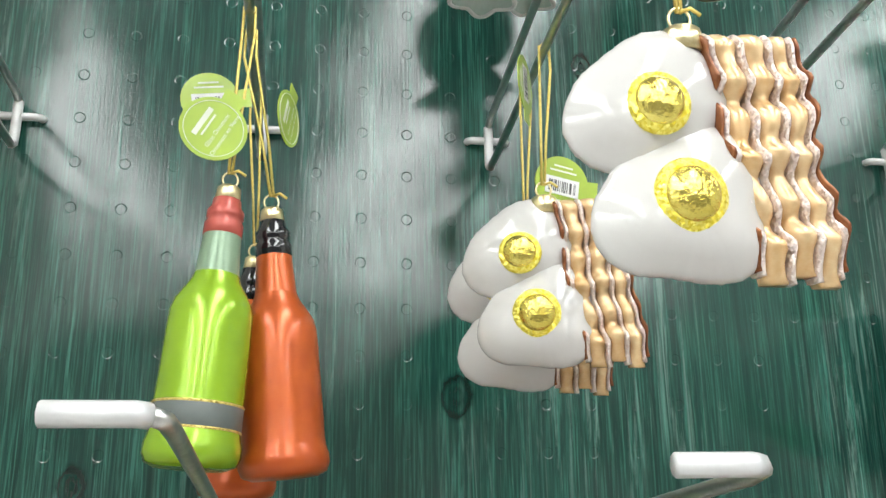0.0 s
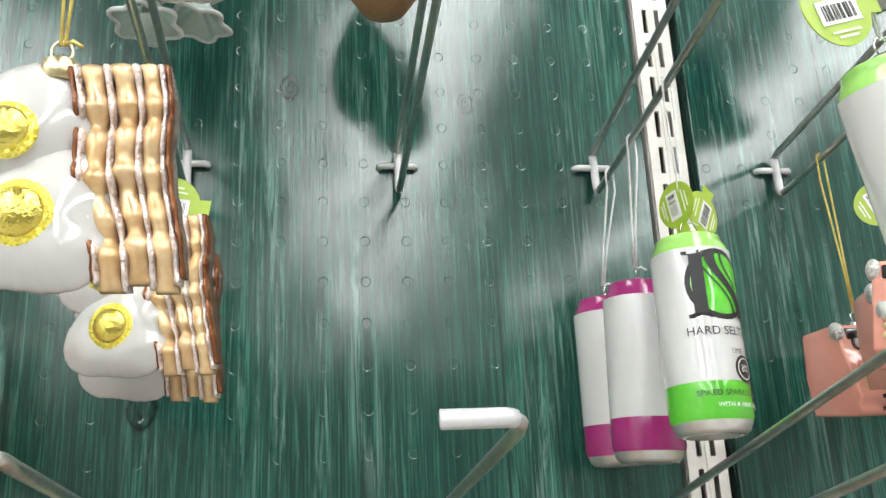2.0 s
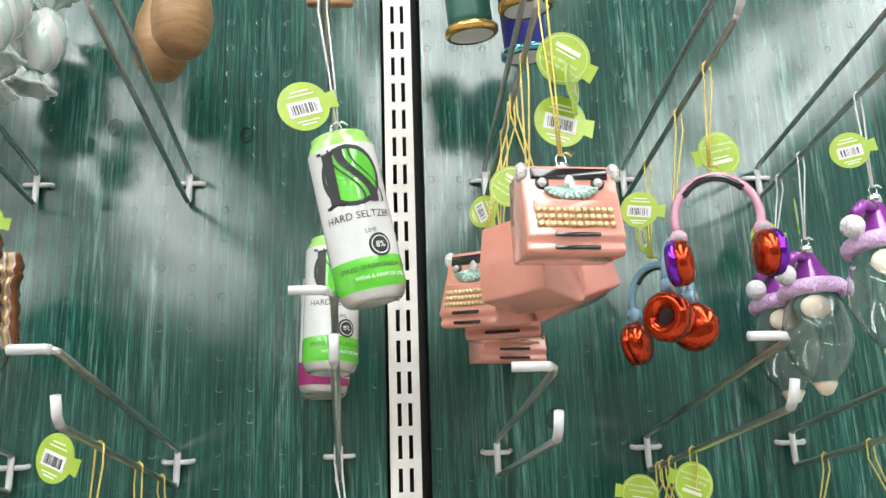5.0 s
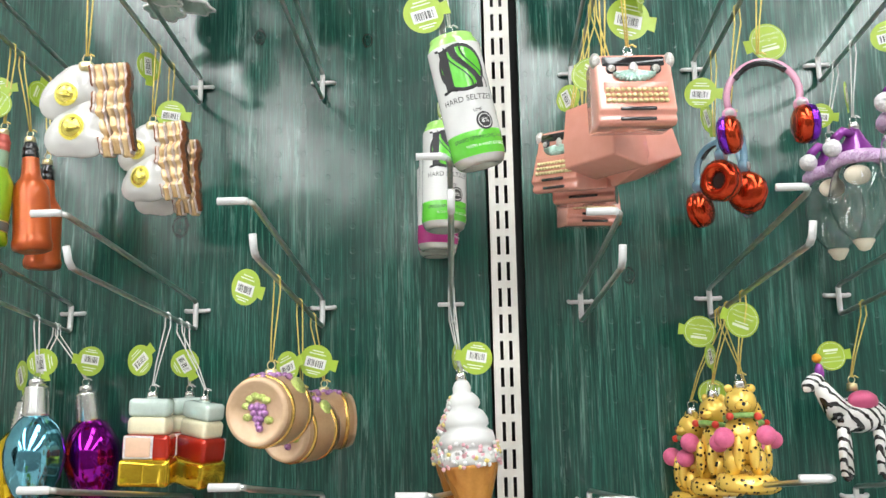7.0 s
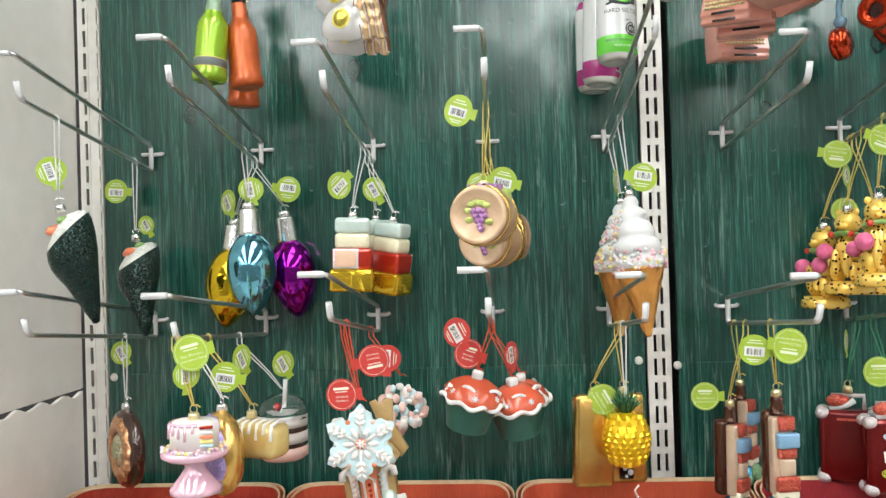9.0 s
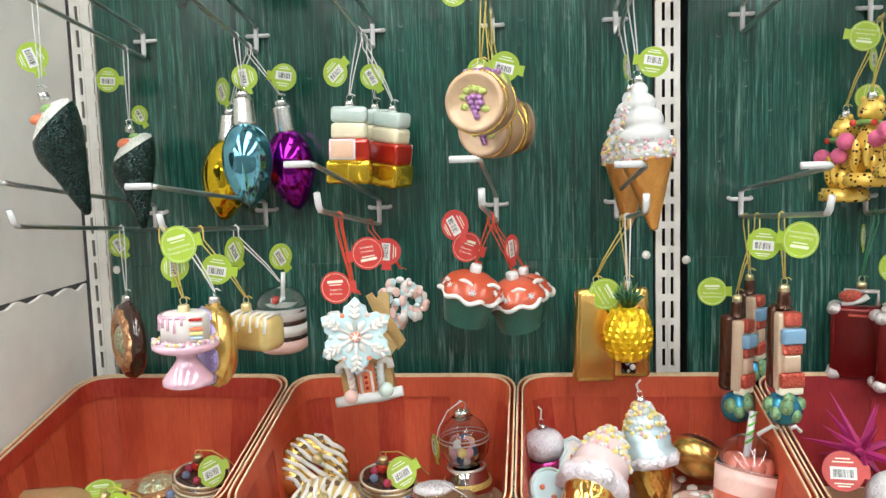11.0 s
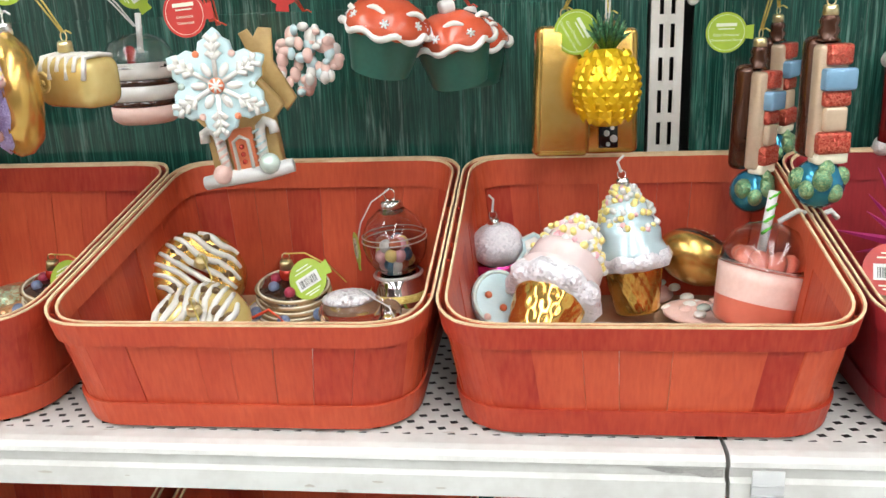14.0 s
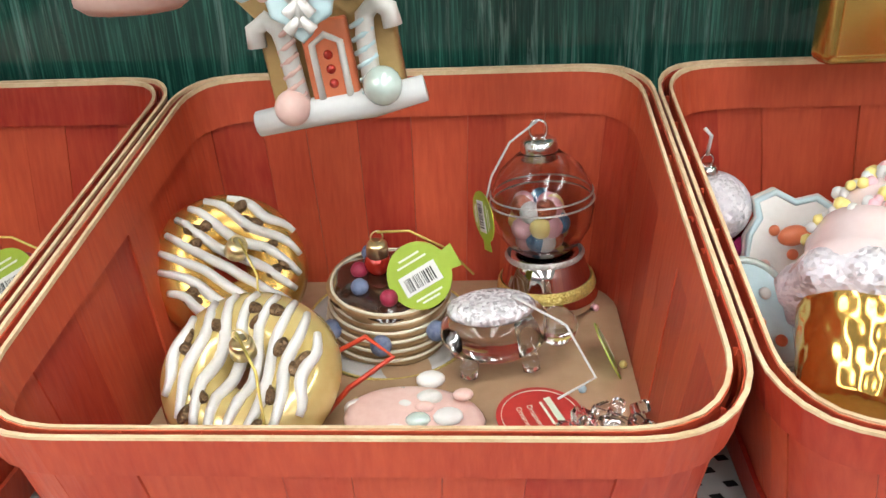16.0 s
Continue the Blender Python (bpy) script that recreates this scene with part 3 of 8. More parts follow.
GREY_BAND = surf("grey_band", (0.12, 0.14, 0.13), 0.45)
EGG_WHITE = surf("white_gloss", (0.58, 0.57, 0.55), 0.10, 0, (0.54, 0.52, 0.50), 12, coat=0.7)
YOLK_GOLD = surf("yolk_gold", (0.86, 0.74, 0.20), 0.2, 0.9, (0.70, 0.56, 0.10), 120, 0.7, 420)
YOLK_RING = glitter("yolk_glitter", (0.78, 0.62, 0.03), (0.90, 0.82, 0.20), 1400)
BACON_TAN = surf("bacon_gold", (0.86, 0.68, 0.42), 0.22, 0.35, (0.55, 0.29, 0.09), 60, 0.3, 160, spread=0.7)
BACON_BROWN = surf("bacon_brown", (0.33, 0.12, 0.035), 0.22, 0.3, (0.16, 0.05, 0.02), 90)
BACON_FAT = glitter("bacon_fat", (0.84, 0.76, 0.72), (0.62, 0.50, 0.46), 1500, 0.5)
CAN_WHITE = surf("can_white", (0.65, 0.65, 0.64), 0.12, 0, (0.61, 0.61, 0.60), 10, coat=0.5)
CAN_GREEN = surf("can_green", (0.13, 0.58, 0.05), 0.15, 0, coat=0.5)
CAN_LIME = surf("can_lime", (0.36, 0.70, 0.16), 0.18, 0, coat=0.4)
CAN_PINK = surf("can_magenta", (0.36, 0.025, 0.17), 0.16, 0, coat=0.5)
CAN_BASE = surf("can_base", (0.72, 0.70, 0.66), 0.25, 0.6)
PINK = surf("pink_gloss", (0.72, 0.32, 0.25), 0.14, 0, (0.66, 0.27, 0.20), 20, coat=0.5)
TEAL_GLITTER = glitter("teal_glitter", (0.25, 0.50, 0.42), (0.62, 0.72, 0.66), 1300)
SILVER_GLITTER = glitter("silver_glitter", (0.75, 0.73, 0.70), (0.45, 0.42, 0.40), 1500)
GOLD_GLITTER = glitter("gold_glitter", (0.80, 0.66, 0.22), (0.50, 0.36, 0.08), 1500)
PURPLE_FOIL = surf("purple_foil", (0.27, 0.05, 0.66), 0.12, 0.9, (0.16, 0.02, 0.45), 160, 0.35, 330)
RED_FOIL = surf("red_foil", (0.62, 0.075, 0.02), 0.14, 0.85, (0.42, 0.03, 0.01), 120, 0.3, 300)
ORCHID = surf("orchid_band", (0.62, 0.30, 0.42), 0.25, 0, coat=0.4)
SLATE = surf("slate_blue", (0.16, 0.30, 0.40), 0.25, 0, coat=0.4)
GREY = surf("grey_disc", (0.35, 0.33, 0.33), 0.4)
CLEAR = surf("clear_glass", (0.98, 0.98, 0.98), 0.02, 0, (0.97, 0.97, 0.97), 20, trans=1.0, ior=1.4)
PURPLE_GLASS = surf("purple_glass", (0.30, 0.05, 0.36), 0.15, 0.3, coat=0.5)
LILAC_FUR = glitter("lilac_sugar", (0.62, 0.36, 0.66), (0.80, 0.62, 0.84), 800, 0.6, 0.05)
WHITE_FUR = glitter("white_sugar", (0.80, 0.78, 0.78), (0.64, 0.62, 0.64), 800, 0.6, 0.05)
CREAM = surf("cream_matt", (0.80, 0.74, 0.60), 0.5, 0, (0.72, 0.64, 0.48), 60, 0.2, 200)
BLUSH = surf("blush_matt", (0.80, 0.56, 0.50), 0.45, 0, (0.72, 0.46, 0.40), 60)
BLACK_GLITTER = glitter("black_glitter", (0.0015, 0.003, 0.003), (0.010, 0.045, 0.036), 900, 0.22, 0.35)
RICE = glitter("rice_beads", (0.80, 0.80, 0.76), (0.62, 0.62, 0.56), 620, 0.4, 0.05)
SALMON = surf("salmon", (0.78, 0.22, 0.10), 0.3)
LEAF = surf("leaf_green", (0.14, 0.30, 0.06), 0.35, 0, (0.28, 0.44, 0.14), 200)
BLUE_FOIL = surf("blue_foil", (0.22, 0.54, 0.66), 0.09, 0.95, (0.14, 0.42, 0.54), 20)
GOLD_FOIL = surf("gold_foil", (0.82, 0.58, 0.03), 0.08, 0.95, (0.68, 0.42, 0.02), 20)
MAGENTA_FOIL = surf("magenta_foil", (0.36, 0.012, 0.36), 0.07, 0.95, (0.26, 0.01, 0.30), 20)
MINT = surf("mint_glass", (0.62, 0.74, 0.68), 0.12, 0.2, coat=0.6)
BUTTER = surf("butter_glass", (0.80, 0.74, 0.52), 0.3, 0, coat=0.3)
RED_GLASS = surf("red_glass", (0.52, 0.03, 0.015), 0.12, 0.4, coat=0.5)
PEACH = surf("peach_matt", (0.80, 0.52, 0.36), 0.45)
AMBER_FOIL = surf("amber_foil", (0.84, 0.58, 0.05), 0.13, 0.85, (0.70, 0.44, 0.03), 60, 0.2, 150)
CASK = surf("cask_tan", (0.52, 0.33, 0.18), 0.32, 0.3, (0.42, 0.25, 0.13), 60, coat=0.2)
CASK_PALE = surf("cask_lid", (0.62, 0.43, 0.28), 0.36, 0.15, (0.54, 0.36, 0.22), 50)
GRAPE = glitter("grape_glitter", (0.30, 0.11, 0.33), (0.52, 0.30, 0.52), 1500)
VINE = glitter("vine_glitter", (0.36, 0.46, 0.08), (0.60, 0.64, 0.26), 1400)
SNOW = surf("soft_white", (0.68, 0.68, 0.67), 0.35, 0, (0.63, 0.63, 0.62), 20)
WAFFLE = surf("waffle_gold", (0.58, 0.27, 0.06), 0.28, 0.35, (0.46, 0.19, 0.04), 60)
WAFFLE_FOIL = surf("waffle_foil", (0.80, 0.50, 0.14), 0.16, 0.9, (0.62, 0.34, 0.07), 60)
BEAD_PINK = surf("bead_pink", (0.80, 0.45, 0.50), 0.3)
BEAD_YELLOW = surf("bead_yellow", (0.84, 0.70, 0.25), 0.3)
BEAD_BLUE = surf("bead_blue", (0.45, 0.60, 0.70), 0.3)
CHOC = surf("chocolate", (0.045, 0.017, 0.01), 0.14, 0, coat=0.6)
TOFFEE = glitter("toffee_glitter", (0.46, 0.17, 0.05), (0.72, 0.42, 0.22), 420, 0.3)
NUT_GLITTER = glitter("nut_glitter", (0.48, 0.30, 0.14), (0.52, 0.66, 0.46), 600, 0.3)
CAKE_PINK = surf("cake_pink", (0.76, 0.46, 0.56), 0.12, 0.15, coat=0.6)
LAVENDER = glitter("lavender_glitter", (0.40, 0.33, 0.68), (0.56, 0.48, 0.80), 1100, 0.5)
SATIN_GOLD = surf("satin_gold", (0.78, 0.50, 0.16), 0.27, 0.85, (0.66, 0.38, 0.09), 30)
CUSTARD = surf("custard", (0.76, 0.60, 0.26), 0.2, 0.35, (0.66, 0.48, 0.16), 30, coat=0.3)
ICING = surf("icing_white", (0.75, 0.73, 0.70), 0.3, 0, (0.69, 0.66, 0.62), 70, 0.15, 200)
ICING_BLUE = surf("icing_blue", (0.58, 0.74, 0.77), 0.4, 0, (0.52, 0.69, 0.73), 40, 0.2, 250)
GINGER = surf("gingerbread", (0.50, 0.34, 0.14), 0.45, 0, (0.42, 0.27, 0.10), 60, 0.2, 300)
CUP_RED = surf("cup_red", (0.60, 0.10, 0.045), 0.25, 0, (0.52, 0.075, 0.03), 40, coat=0.3)
CUP_GREEN = surf("cup_green", (0.03, 0.13, 0.10), 0.35, 0, (0.022, 0.10, 0.075), 50)
PINE_GOLD = surf("pineapple_gold", (0.86, 0.56, 0.012), 0.24, 0.55, (0.74, 0.44, 0.01), 60)
PINE_LEAF = glitter("pineapple_leaf", (0.01, 0.07, 0.03), (0.10, 0.26, 0.12), 900)
OLD_GOLD = surf("old_gold", (0.60, 0.40, 0.12), 0.24, 0.9, (0.48, 0.29, 0.07), 30)
COPPER_DARK = surf("dark_copper", (0.085, 0.030, 0.016), 0.2, 0.5, (0.06, 0.02, 0.01), 30, coat=0.3)
PARCEL_BLUE = surf("parcel_blue", (0.22, 0.40, 0.58), 0.2, 0.2, coat=0.4)
PARCEL_RED = glitter("parcel_red", (0.40, 0.03, 0.02), (0.62, 0.16, 0.10), 1100)
BEIGE = surf("beige_gloss", (0.62, 0.46, 0.33), 0.2, 0.2, coat=0.4)
GLOBE_BLUE = surf("globe_blue", (0.035, 0.19, 0.38), 0.16, 0.6, (0.03, 0.25, 0.30), 40)
GLOBE_LAND = glitter("globe_land", (0.05, 0.24, 0.13), (0.36, 0.44, 0.22), 1300)
CASE_RED = surf("suitcase_red", (0.20, 0.012, 0.012), 0.2, 0.55, (0.15, 0.008, 0.008), 30, coat=0.3)
CASE_TIP = glitter("suitcase_corner", (0.72, 0.68, 0.66), (0.55, 0.50, 0.50), 1500)
SPOTS = bpy.data.materials.new("leopard_coat")


def figure_coat(m, base, deep, ink, mode):
    """Painted animal coats: dark spots or bands on a gold or white ground."""
    m.use_nodes = True
    tree = m.node_tree
    p, n = tree.nodes["Principled BSDF"], tree.nodes
    co = n.new("ShaderNodeTexCoord")
    if mode == "spots":
        v = n.new("ShaderNodeTexVoronoi")
        v.inputs["Scale"].default_value, v.inputs["Randomness"].default_value = 210, 0.8
        link(tree, co.outputs["Object"], v.inputs["Vector"])
        fac, lo, hi = v.outputs["Distance"], 0.25, 0.30
    else:
        v = n.new("ShaderNodeTexWave")
        v.bands_direction = "DIAGONAL"
        v.inputs["Scale"].default_value, v.inputs["Distortion"].default_value, v.inputs["Detail Scale"].default_value = 62, 5.0, 1.2
        link(tree, co.outputs["Object"], v.inputs["Vector"])
        fac, lo, hi = v.outputs[1], 0.30, 0.36
    r = n.new("ShaderNodeMapRange")
    r.inputs[1].default_value, r.inputs[2].default_value = lo, hi
    link(tree, fac, r.inputs[0])
    t = n.new("ShaderNodeTexNoise")
    t.inputs["Scale"].default_value = 35
    link(tree, co.outputs["Object"], t.inputs["Vector"])
    g = n.new("ShaderNodeMix")
    g.data_type = "RGBA"
    link(tree, t.outputs[0], g.inputs[0])
    g.inputs[6].default_value, g.inputs[7].default_value = (*deep, 1), (*base, 1)
    x = n.new("ShaderNodeMix")
    x.data_type = "RGBA"
    link(tree, r.outputs[0], x.inputs[0])
    x.inputs[6].default_value = (*ink, 1)
    link(tree, g.outputs[2], x.inputs[7])
    link(tree, x.outputs[2], p.inputs["Base Color"])
    p.inputs["Roughness"].default_value, p.inputs["Metallic"].default_value = 0.2, 0.3 if mode == "spots" else 0.0
    p.inputs["Coat Weight"].default_value = 0.4
    return m


figure_coat(SPOTS, (0.86, 0.62, 0.16), (0.78, 0.46, 0.04), (0.02, 0.015, 0.01), "spots")
STRIPES = figure_coat(bpy.data.materials.new("zebra_coat"), (0.82, 0.80, 0.78), (0.74, 0.72, 0.70), (0.015, 0.015, 0.015), "bands")
MM = 0.001


def mm(profile):
    return [(r * MM, z * MM) for r, z in profile]


def hollow(profile, wall=0.8):
    """The outline of a thin glass wall: out along the profile and back inside it."""
    inner = [(max(0.0, r - wall), z - (wall if r < 1e-6 else 0)) for r, z in profile[::-1]]
    return mm(profile + inner + profile[:1])


def shade(bm, k):
    for f in bm.faces:
        f.material_index = k
    return bm


def lettering(text, size, depth=0.0002, bend=None, at=(0, 0, 0)):
    """Letters standing in the x-z plane, facing -y; bend: radius of the cylinder they lie on."""
    cu = bpy.data.curves.new("letters", "FONT")
    cu.body, cu.size, cu.align_x, cu.align_y = text, size, "CENTER", "CENTER"
    cu.extrude = 0.0
    cu.resolution_u = 3
    ob = bpy.data.objects.new("letters", cu)
    scene.collection.objects.link(ob)
    bpy.context.view_layer.update()
    me = bpy.data.meshes.new_from_object(ob.evaluated_get(bpy.context.evaluated_depsgraph_get()))
    bm = bmesh.new()
    bm.from_mesh(me)
    bpy.data.objects.remove(ob)
    bpy.data.curves.remove(cu)
    bpy.data.meshes.remove(me)
    for v in bm.verts:
        v.co = Vector((v.co.x, 0, v.co.y)) + Vector(at)
    return wrap(bm, bend) if bend else bm


def wrap(bm, r):
    for v in bm.verts:
        a, d = v.co.x / r, r - v.co.y
        v.co = Vector((d * math.sin(a), -d * math.cos(a), v.co.z))
    return bm


def flat_disc(r, at=(0, 0, 0), rings=4, seg=28, squash=1.0, hole=0.0):
    b = bmesh.new()
    rows = []
    for i in range(rings + 1):
        k = hole + (r - hole) * i / rings
        rows.append([b.verts.new((at[0] + k * math.cos(2 * math.pi * j / seg), at[1], at[2] + k * squash * math.sin(2 * math.pi * j / seg))) for j in range(seg)] if k > 1e-7 else [b.verts.new(at)])
    for p, q in zip(rows, rows[1:]):
        for j in range(seg):
            if len(p) == 1:
                b.faces.new((p[0], q[j], q[(j + 1) % seg]))
            else:
                b.faces.new((p[j], q[j], q[(j + 1) % seg], p[(j + 1) % seg]))
    return b


def cap(t, mat, m=None, r=4.6):
    """The crimped metal cap and wire ring at the head of an ornament, top at z = 0."""
    part("cap", lathe(mm([(0, -0.4), (r * 0.75, -0.4), (r * 0.95, -1.2), (r, -3), (r * 1.06, -7.2), (r * 0.9, -7.4), (r * 0.85, -3)]), 24, wobble=lambda a, z: 1 + (0.05 * math.sin(12 * a) if z < -0.005 else 0)), mat, t, "crimped metal cap", m)
    part("ring", tube([(2.9 * MM * math.cos(a), 0, 2.4 * MM + 3.2 * MM * math.sin(a)) for a in [2 * math.pi * i / 18 for i in range(18)]], 0.00042, 6, closed=True), mat, t, m=m)


TAG_PRINT = {}


def tag(t, x, y, z, yaw=0.0, roll=0.0, mat=None, r=14.0, code=True, pitch=0.0):
    """A round hang tag with a neck; one side carries a price code, the other lines of pale print."""
    m = pose(x, y, z, pitch, roll, yaw)
    face = LIME if mat is None else mat
    ring = arc(0, 0, r * MM, 18, 342, 30)
    g = part("tag", slab(ring + [((r + 4.5) * MM, -r * 0.36 * MM), ((r + 4.5) * MM, r * 0.36 * MM)], 0.0005, 0.0), face, t, "round lime-green card tag" if mat is None else "round red card tag", m, smooth=False)
    if code:
        part("sticker", box(r * 1.25 * MM, 0.0002, r * 0.62 * MM, (0, -0.0008, -0.1 * r * MM)), PAPER, g, smooth=False)
        bm = bmesh.new()
        rng = random.Random(round(x * 1e4) + round(z * 1e4))
        u = -r * 0.48
        while u < r * 0.48:
            w = rng.choice((0.25, 0.4, 0.7))
            box(w * MM, 0.0001, r * 0.4 * MM, (u * MM, -0.00105, -0.12 * r * MM), bm=bm)
            u += w + rng.choice((0.35, 0.5, 0.8))
        part("price_code", bm, INK, g, smooth=False)
        bm = bmesh.new()
        for k, w in ((0.62, 0.7), (0.45, 1.0), (-0.62, 0.9), (-0.75, 0.6)):
            box(w * r * MM, 0.0001, r * 0.06 * MM, (0, -0.00075, k * r * MM), bm=bm)
        part("print", bm, PALE_INK, g, smooth=False)
    else:
        bm = tube([(px, -0.0006, pz) for px, pz in arc(0, 0, r * 0.88 * MM, 0, 350, 34)], 0.00018, 4, closed=True)
        for k, w, h in ((0.38, 1.0, 0.16), (0.18, 0.8, 0.06)):
            box(w * r * MM, 0.0001, h * r * MM, (0, -0.00075, k * r * MM), bm=bm)
        put(lettering("Glass Ornament" if mat is None else "Ornament", r * 0.19 * MM, at=(0, -0.0008, -0.12 * r * MM)), bm)
        put(lettering("Ornement" if mat is not None else "Ornement en Verre", r * 0.19 * MM, at=(0, -0.0008, -0.38 * r * MM)), bm)
        part("print", bm, PALE_INK, g, smooth=False)
    return g


def arm_height(col, row, y):
    lift = HOOK_TILT.get((col, row), (0, 0))
    return row - 0.0172 + (0.4465 - y) * 0.126 + (WALL_Y - y) * math.tan(radians(lift[0]))


def arm_x(col, row, y):
    return COLS[col] + (WALL_Y - y) * math.tan(radians(HOOK_TILT.get((col, row), (0, 0))[1]))


def hung(name, label, category, col, row, y, z, dx=0.0, cord=None, cap_mat=None, group="", tags=(), tilt=None, reach=0.012, spread=0.0025, cap_r=4.6):
    """An ornament's root at its cap, with cap, ring, cord up to the hook's arm, and tags."""
    x = arm_x(col, row, y) + dx
    t = root(name, pose(x, y, z), label, category, group)
    m = tilt
    if cap_mat:
        cap(t, cap_mat, m, cap_r)
    cord = cord or GOLD_CORD
    top_z, top_x = arm_height(col, row, y) - z, -dx
    bm = bmesh.new()
    for s in (-1, 1):
        pts = [(s * 0.0006, 0, 0.0048), (s * spread * 0.5 + top_x * 0.3, s * 0.0006, top_z * 0.35), (top_x + s * spread, 0, top_z * 0.85), (top_x + s * 0.0022, 0, top_z + 0.001), (top_x, 0, top_z + 0.0028)]
        tube(pts, 0.00062, 6, bm)
    tube([(0.0006, 0, 0.0052), (0.003, -0.001, 0.006), (0.006, -0.001, 0.004)], 0.0006, 6, bm)
    part("cord", bm, cord, t)
    for one in tags:
        tag(t, *one[:3], **one[3])
    return t


# ---- upper row: bottles, fried eggs, cans, typewriters, headphones ----
def bottle(col, y, z, dx, tilt, top, neck, body, label, tags=(), band=False):
    t = hung("bottle_ornament", label, "ornament", col, ROW_A, y, z, dx, GOLD_CORD, GOLD_CAP, "bottle ornaments", tags, tilt)
    part("foil_top", lathe(mm([(3.6, -5), (5.2, -6.2), (5.6, -9), (6.9, -11), (6.9, -13.5), (6.2, -14.5), (7.2, -16), (7.2, -20.5), (6.6, -21)]), 32, wobble=(lambda a, zz: 1 + 0.02 * math.sin(9 * a + 900 * zz)) if not band else None), top, t, "foil-wrapped bottle top", tilt)
    part("neck", lathe(mm([(6.9, -19.8), (7.3, -26), (8.0, -35), (8.4, -37)]), 32), neck, t, "", tilt)
    part("body", lathe(mm([(8.2, -36), (9.2, -39), (11.8, -43), (14.0, -47), (14.9, -51), (15.1, -58), (15.4, -80), (15.5, -92), (15.9, -95), (16.7, -97.5), (16.8, -101), (15.6, -104), (12, -105.6), (6, -105.2), (0, -104.6)]), 40), body, t, "satin glass bottle body", tilt)
    if band:
        part("label_band", lathe(mm([(15.6, -84.2), (15.75, -84.4), (15.8, -92.2), (15.6, -92.6)]), 40), GREY_BAND, t, "dark grey label band", tilt)
        for zz in (-84, -92.6):
            part("gilt_line", lathe(mm([(15.7, zz + 0.5), (16.0, zz), (15.7, zz - 0.5)]), 40), GOLD_GLITTER, t, "", tilt)
    return t


bottle(1, 0.322, 1.6085, -0.004, pose(0, 0, 0, -3, 4.5, 10), BRICK_FOIL, SAGE, LIME_GLASS, "lime-green glass bottle ornament with a brick-red top, hanging from a hook",
       ((-0.007, -0.003, 0.022, dict(yaw=15, roll=-62, code=False, r=13.0)), (-0.010, 0.006, 0.038, dict(yaw=8, roll=-10, r=11.5))), True)
bottle(1, 0.337, 1.605, 0.0115, pose(0, 0, 0, -2, -5.0, 0), BLACK_GLOSS, ORANGE_GLASS, ORANGE_GLASS, "satin orange glass bottle ornament with a black top", ((0.005, 0.002, 0.040, dict(yaw=70, roll=-70, code=False, r=12)),))
bottle(1, 0.385, 1.597, 0.003, pose(0, 0, 0, 3, 2, 0), BLACK_GLOSS, ORANGE_GLASS, ORANGE_GLASS, "orange glass bottle ornament hanging behind two others")


def wavy_strip(x0, x1, w, z0, z1, amp, ph, thick, n=40):
    """A rippled ribbon, from x0 at the top to x1 below."""
    bm = bmesh.new()
    rows = []
    for i in range(n + 1):
        f = i / n
        z = (z0 + (z1 - z0) * f) * MM
        cx = (x0 + (x1 - x0) * f + 0.9 * math.sin(9 * f) + 0.22 * math.sin(f * 38 + 0.4 * ph)) * MM
        yy = -(amp * math.sin(f * 38 + 0.35 * ph) + amp * 0.9 * math.sin(f * 14 + 1.3 * ph) + amp * 0.4 * math.sin(f * 61 + ph)) * MM
        hw = w * (0.5 + 0.07 * math.sin(f * 38 + ph)) * MM
        end = max(0.25, (1 - abs(2 * f - 1) ** 9)) ** 0.5
        row = [bm.verts.new((cx + hw * a, (yy + thick * b * MM) * end, z)) for a, b in ((-1, 0.5), (-0.9, -0.35), (-0.5, -0.62), (0, -0.7), (0.5, -0.62), (0.9, -0.35), (1, 0.5))]
        rows.append(row)
    for a, b in zip(rows, rows[1:]):
        for j in range(7):
            bm.faces.new((a[j], a[(j + 1) % 7], b[(j + 1) % 7], b[j]))
    bm.faces.new(rows[0])
    bm.faces.new(rows[-1][::-1])
    bmesh.ops.recalc_face_normals(bm, faces=bm.faces[:])
    return bm


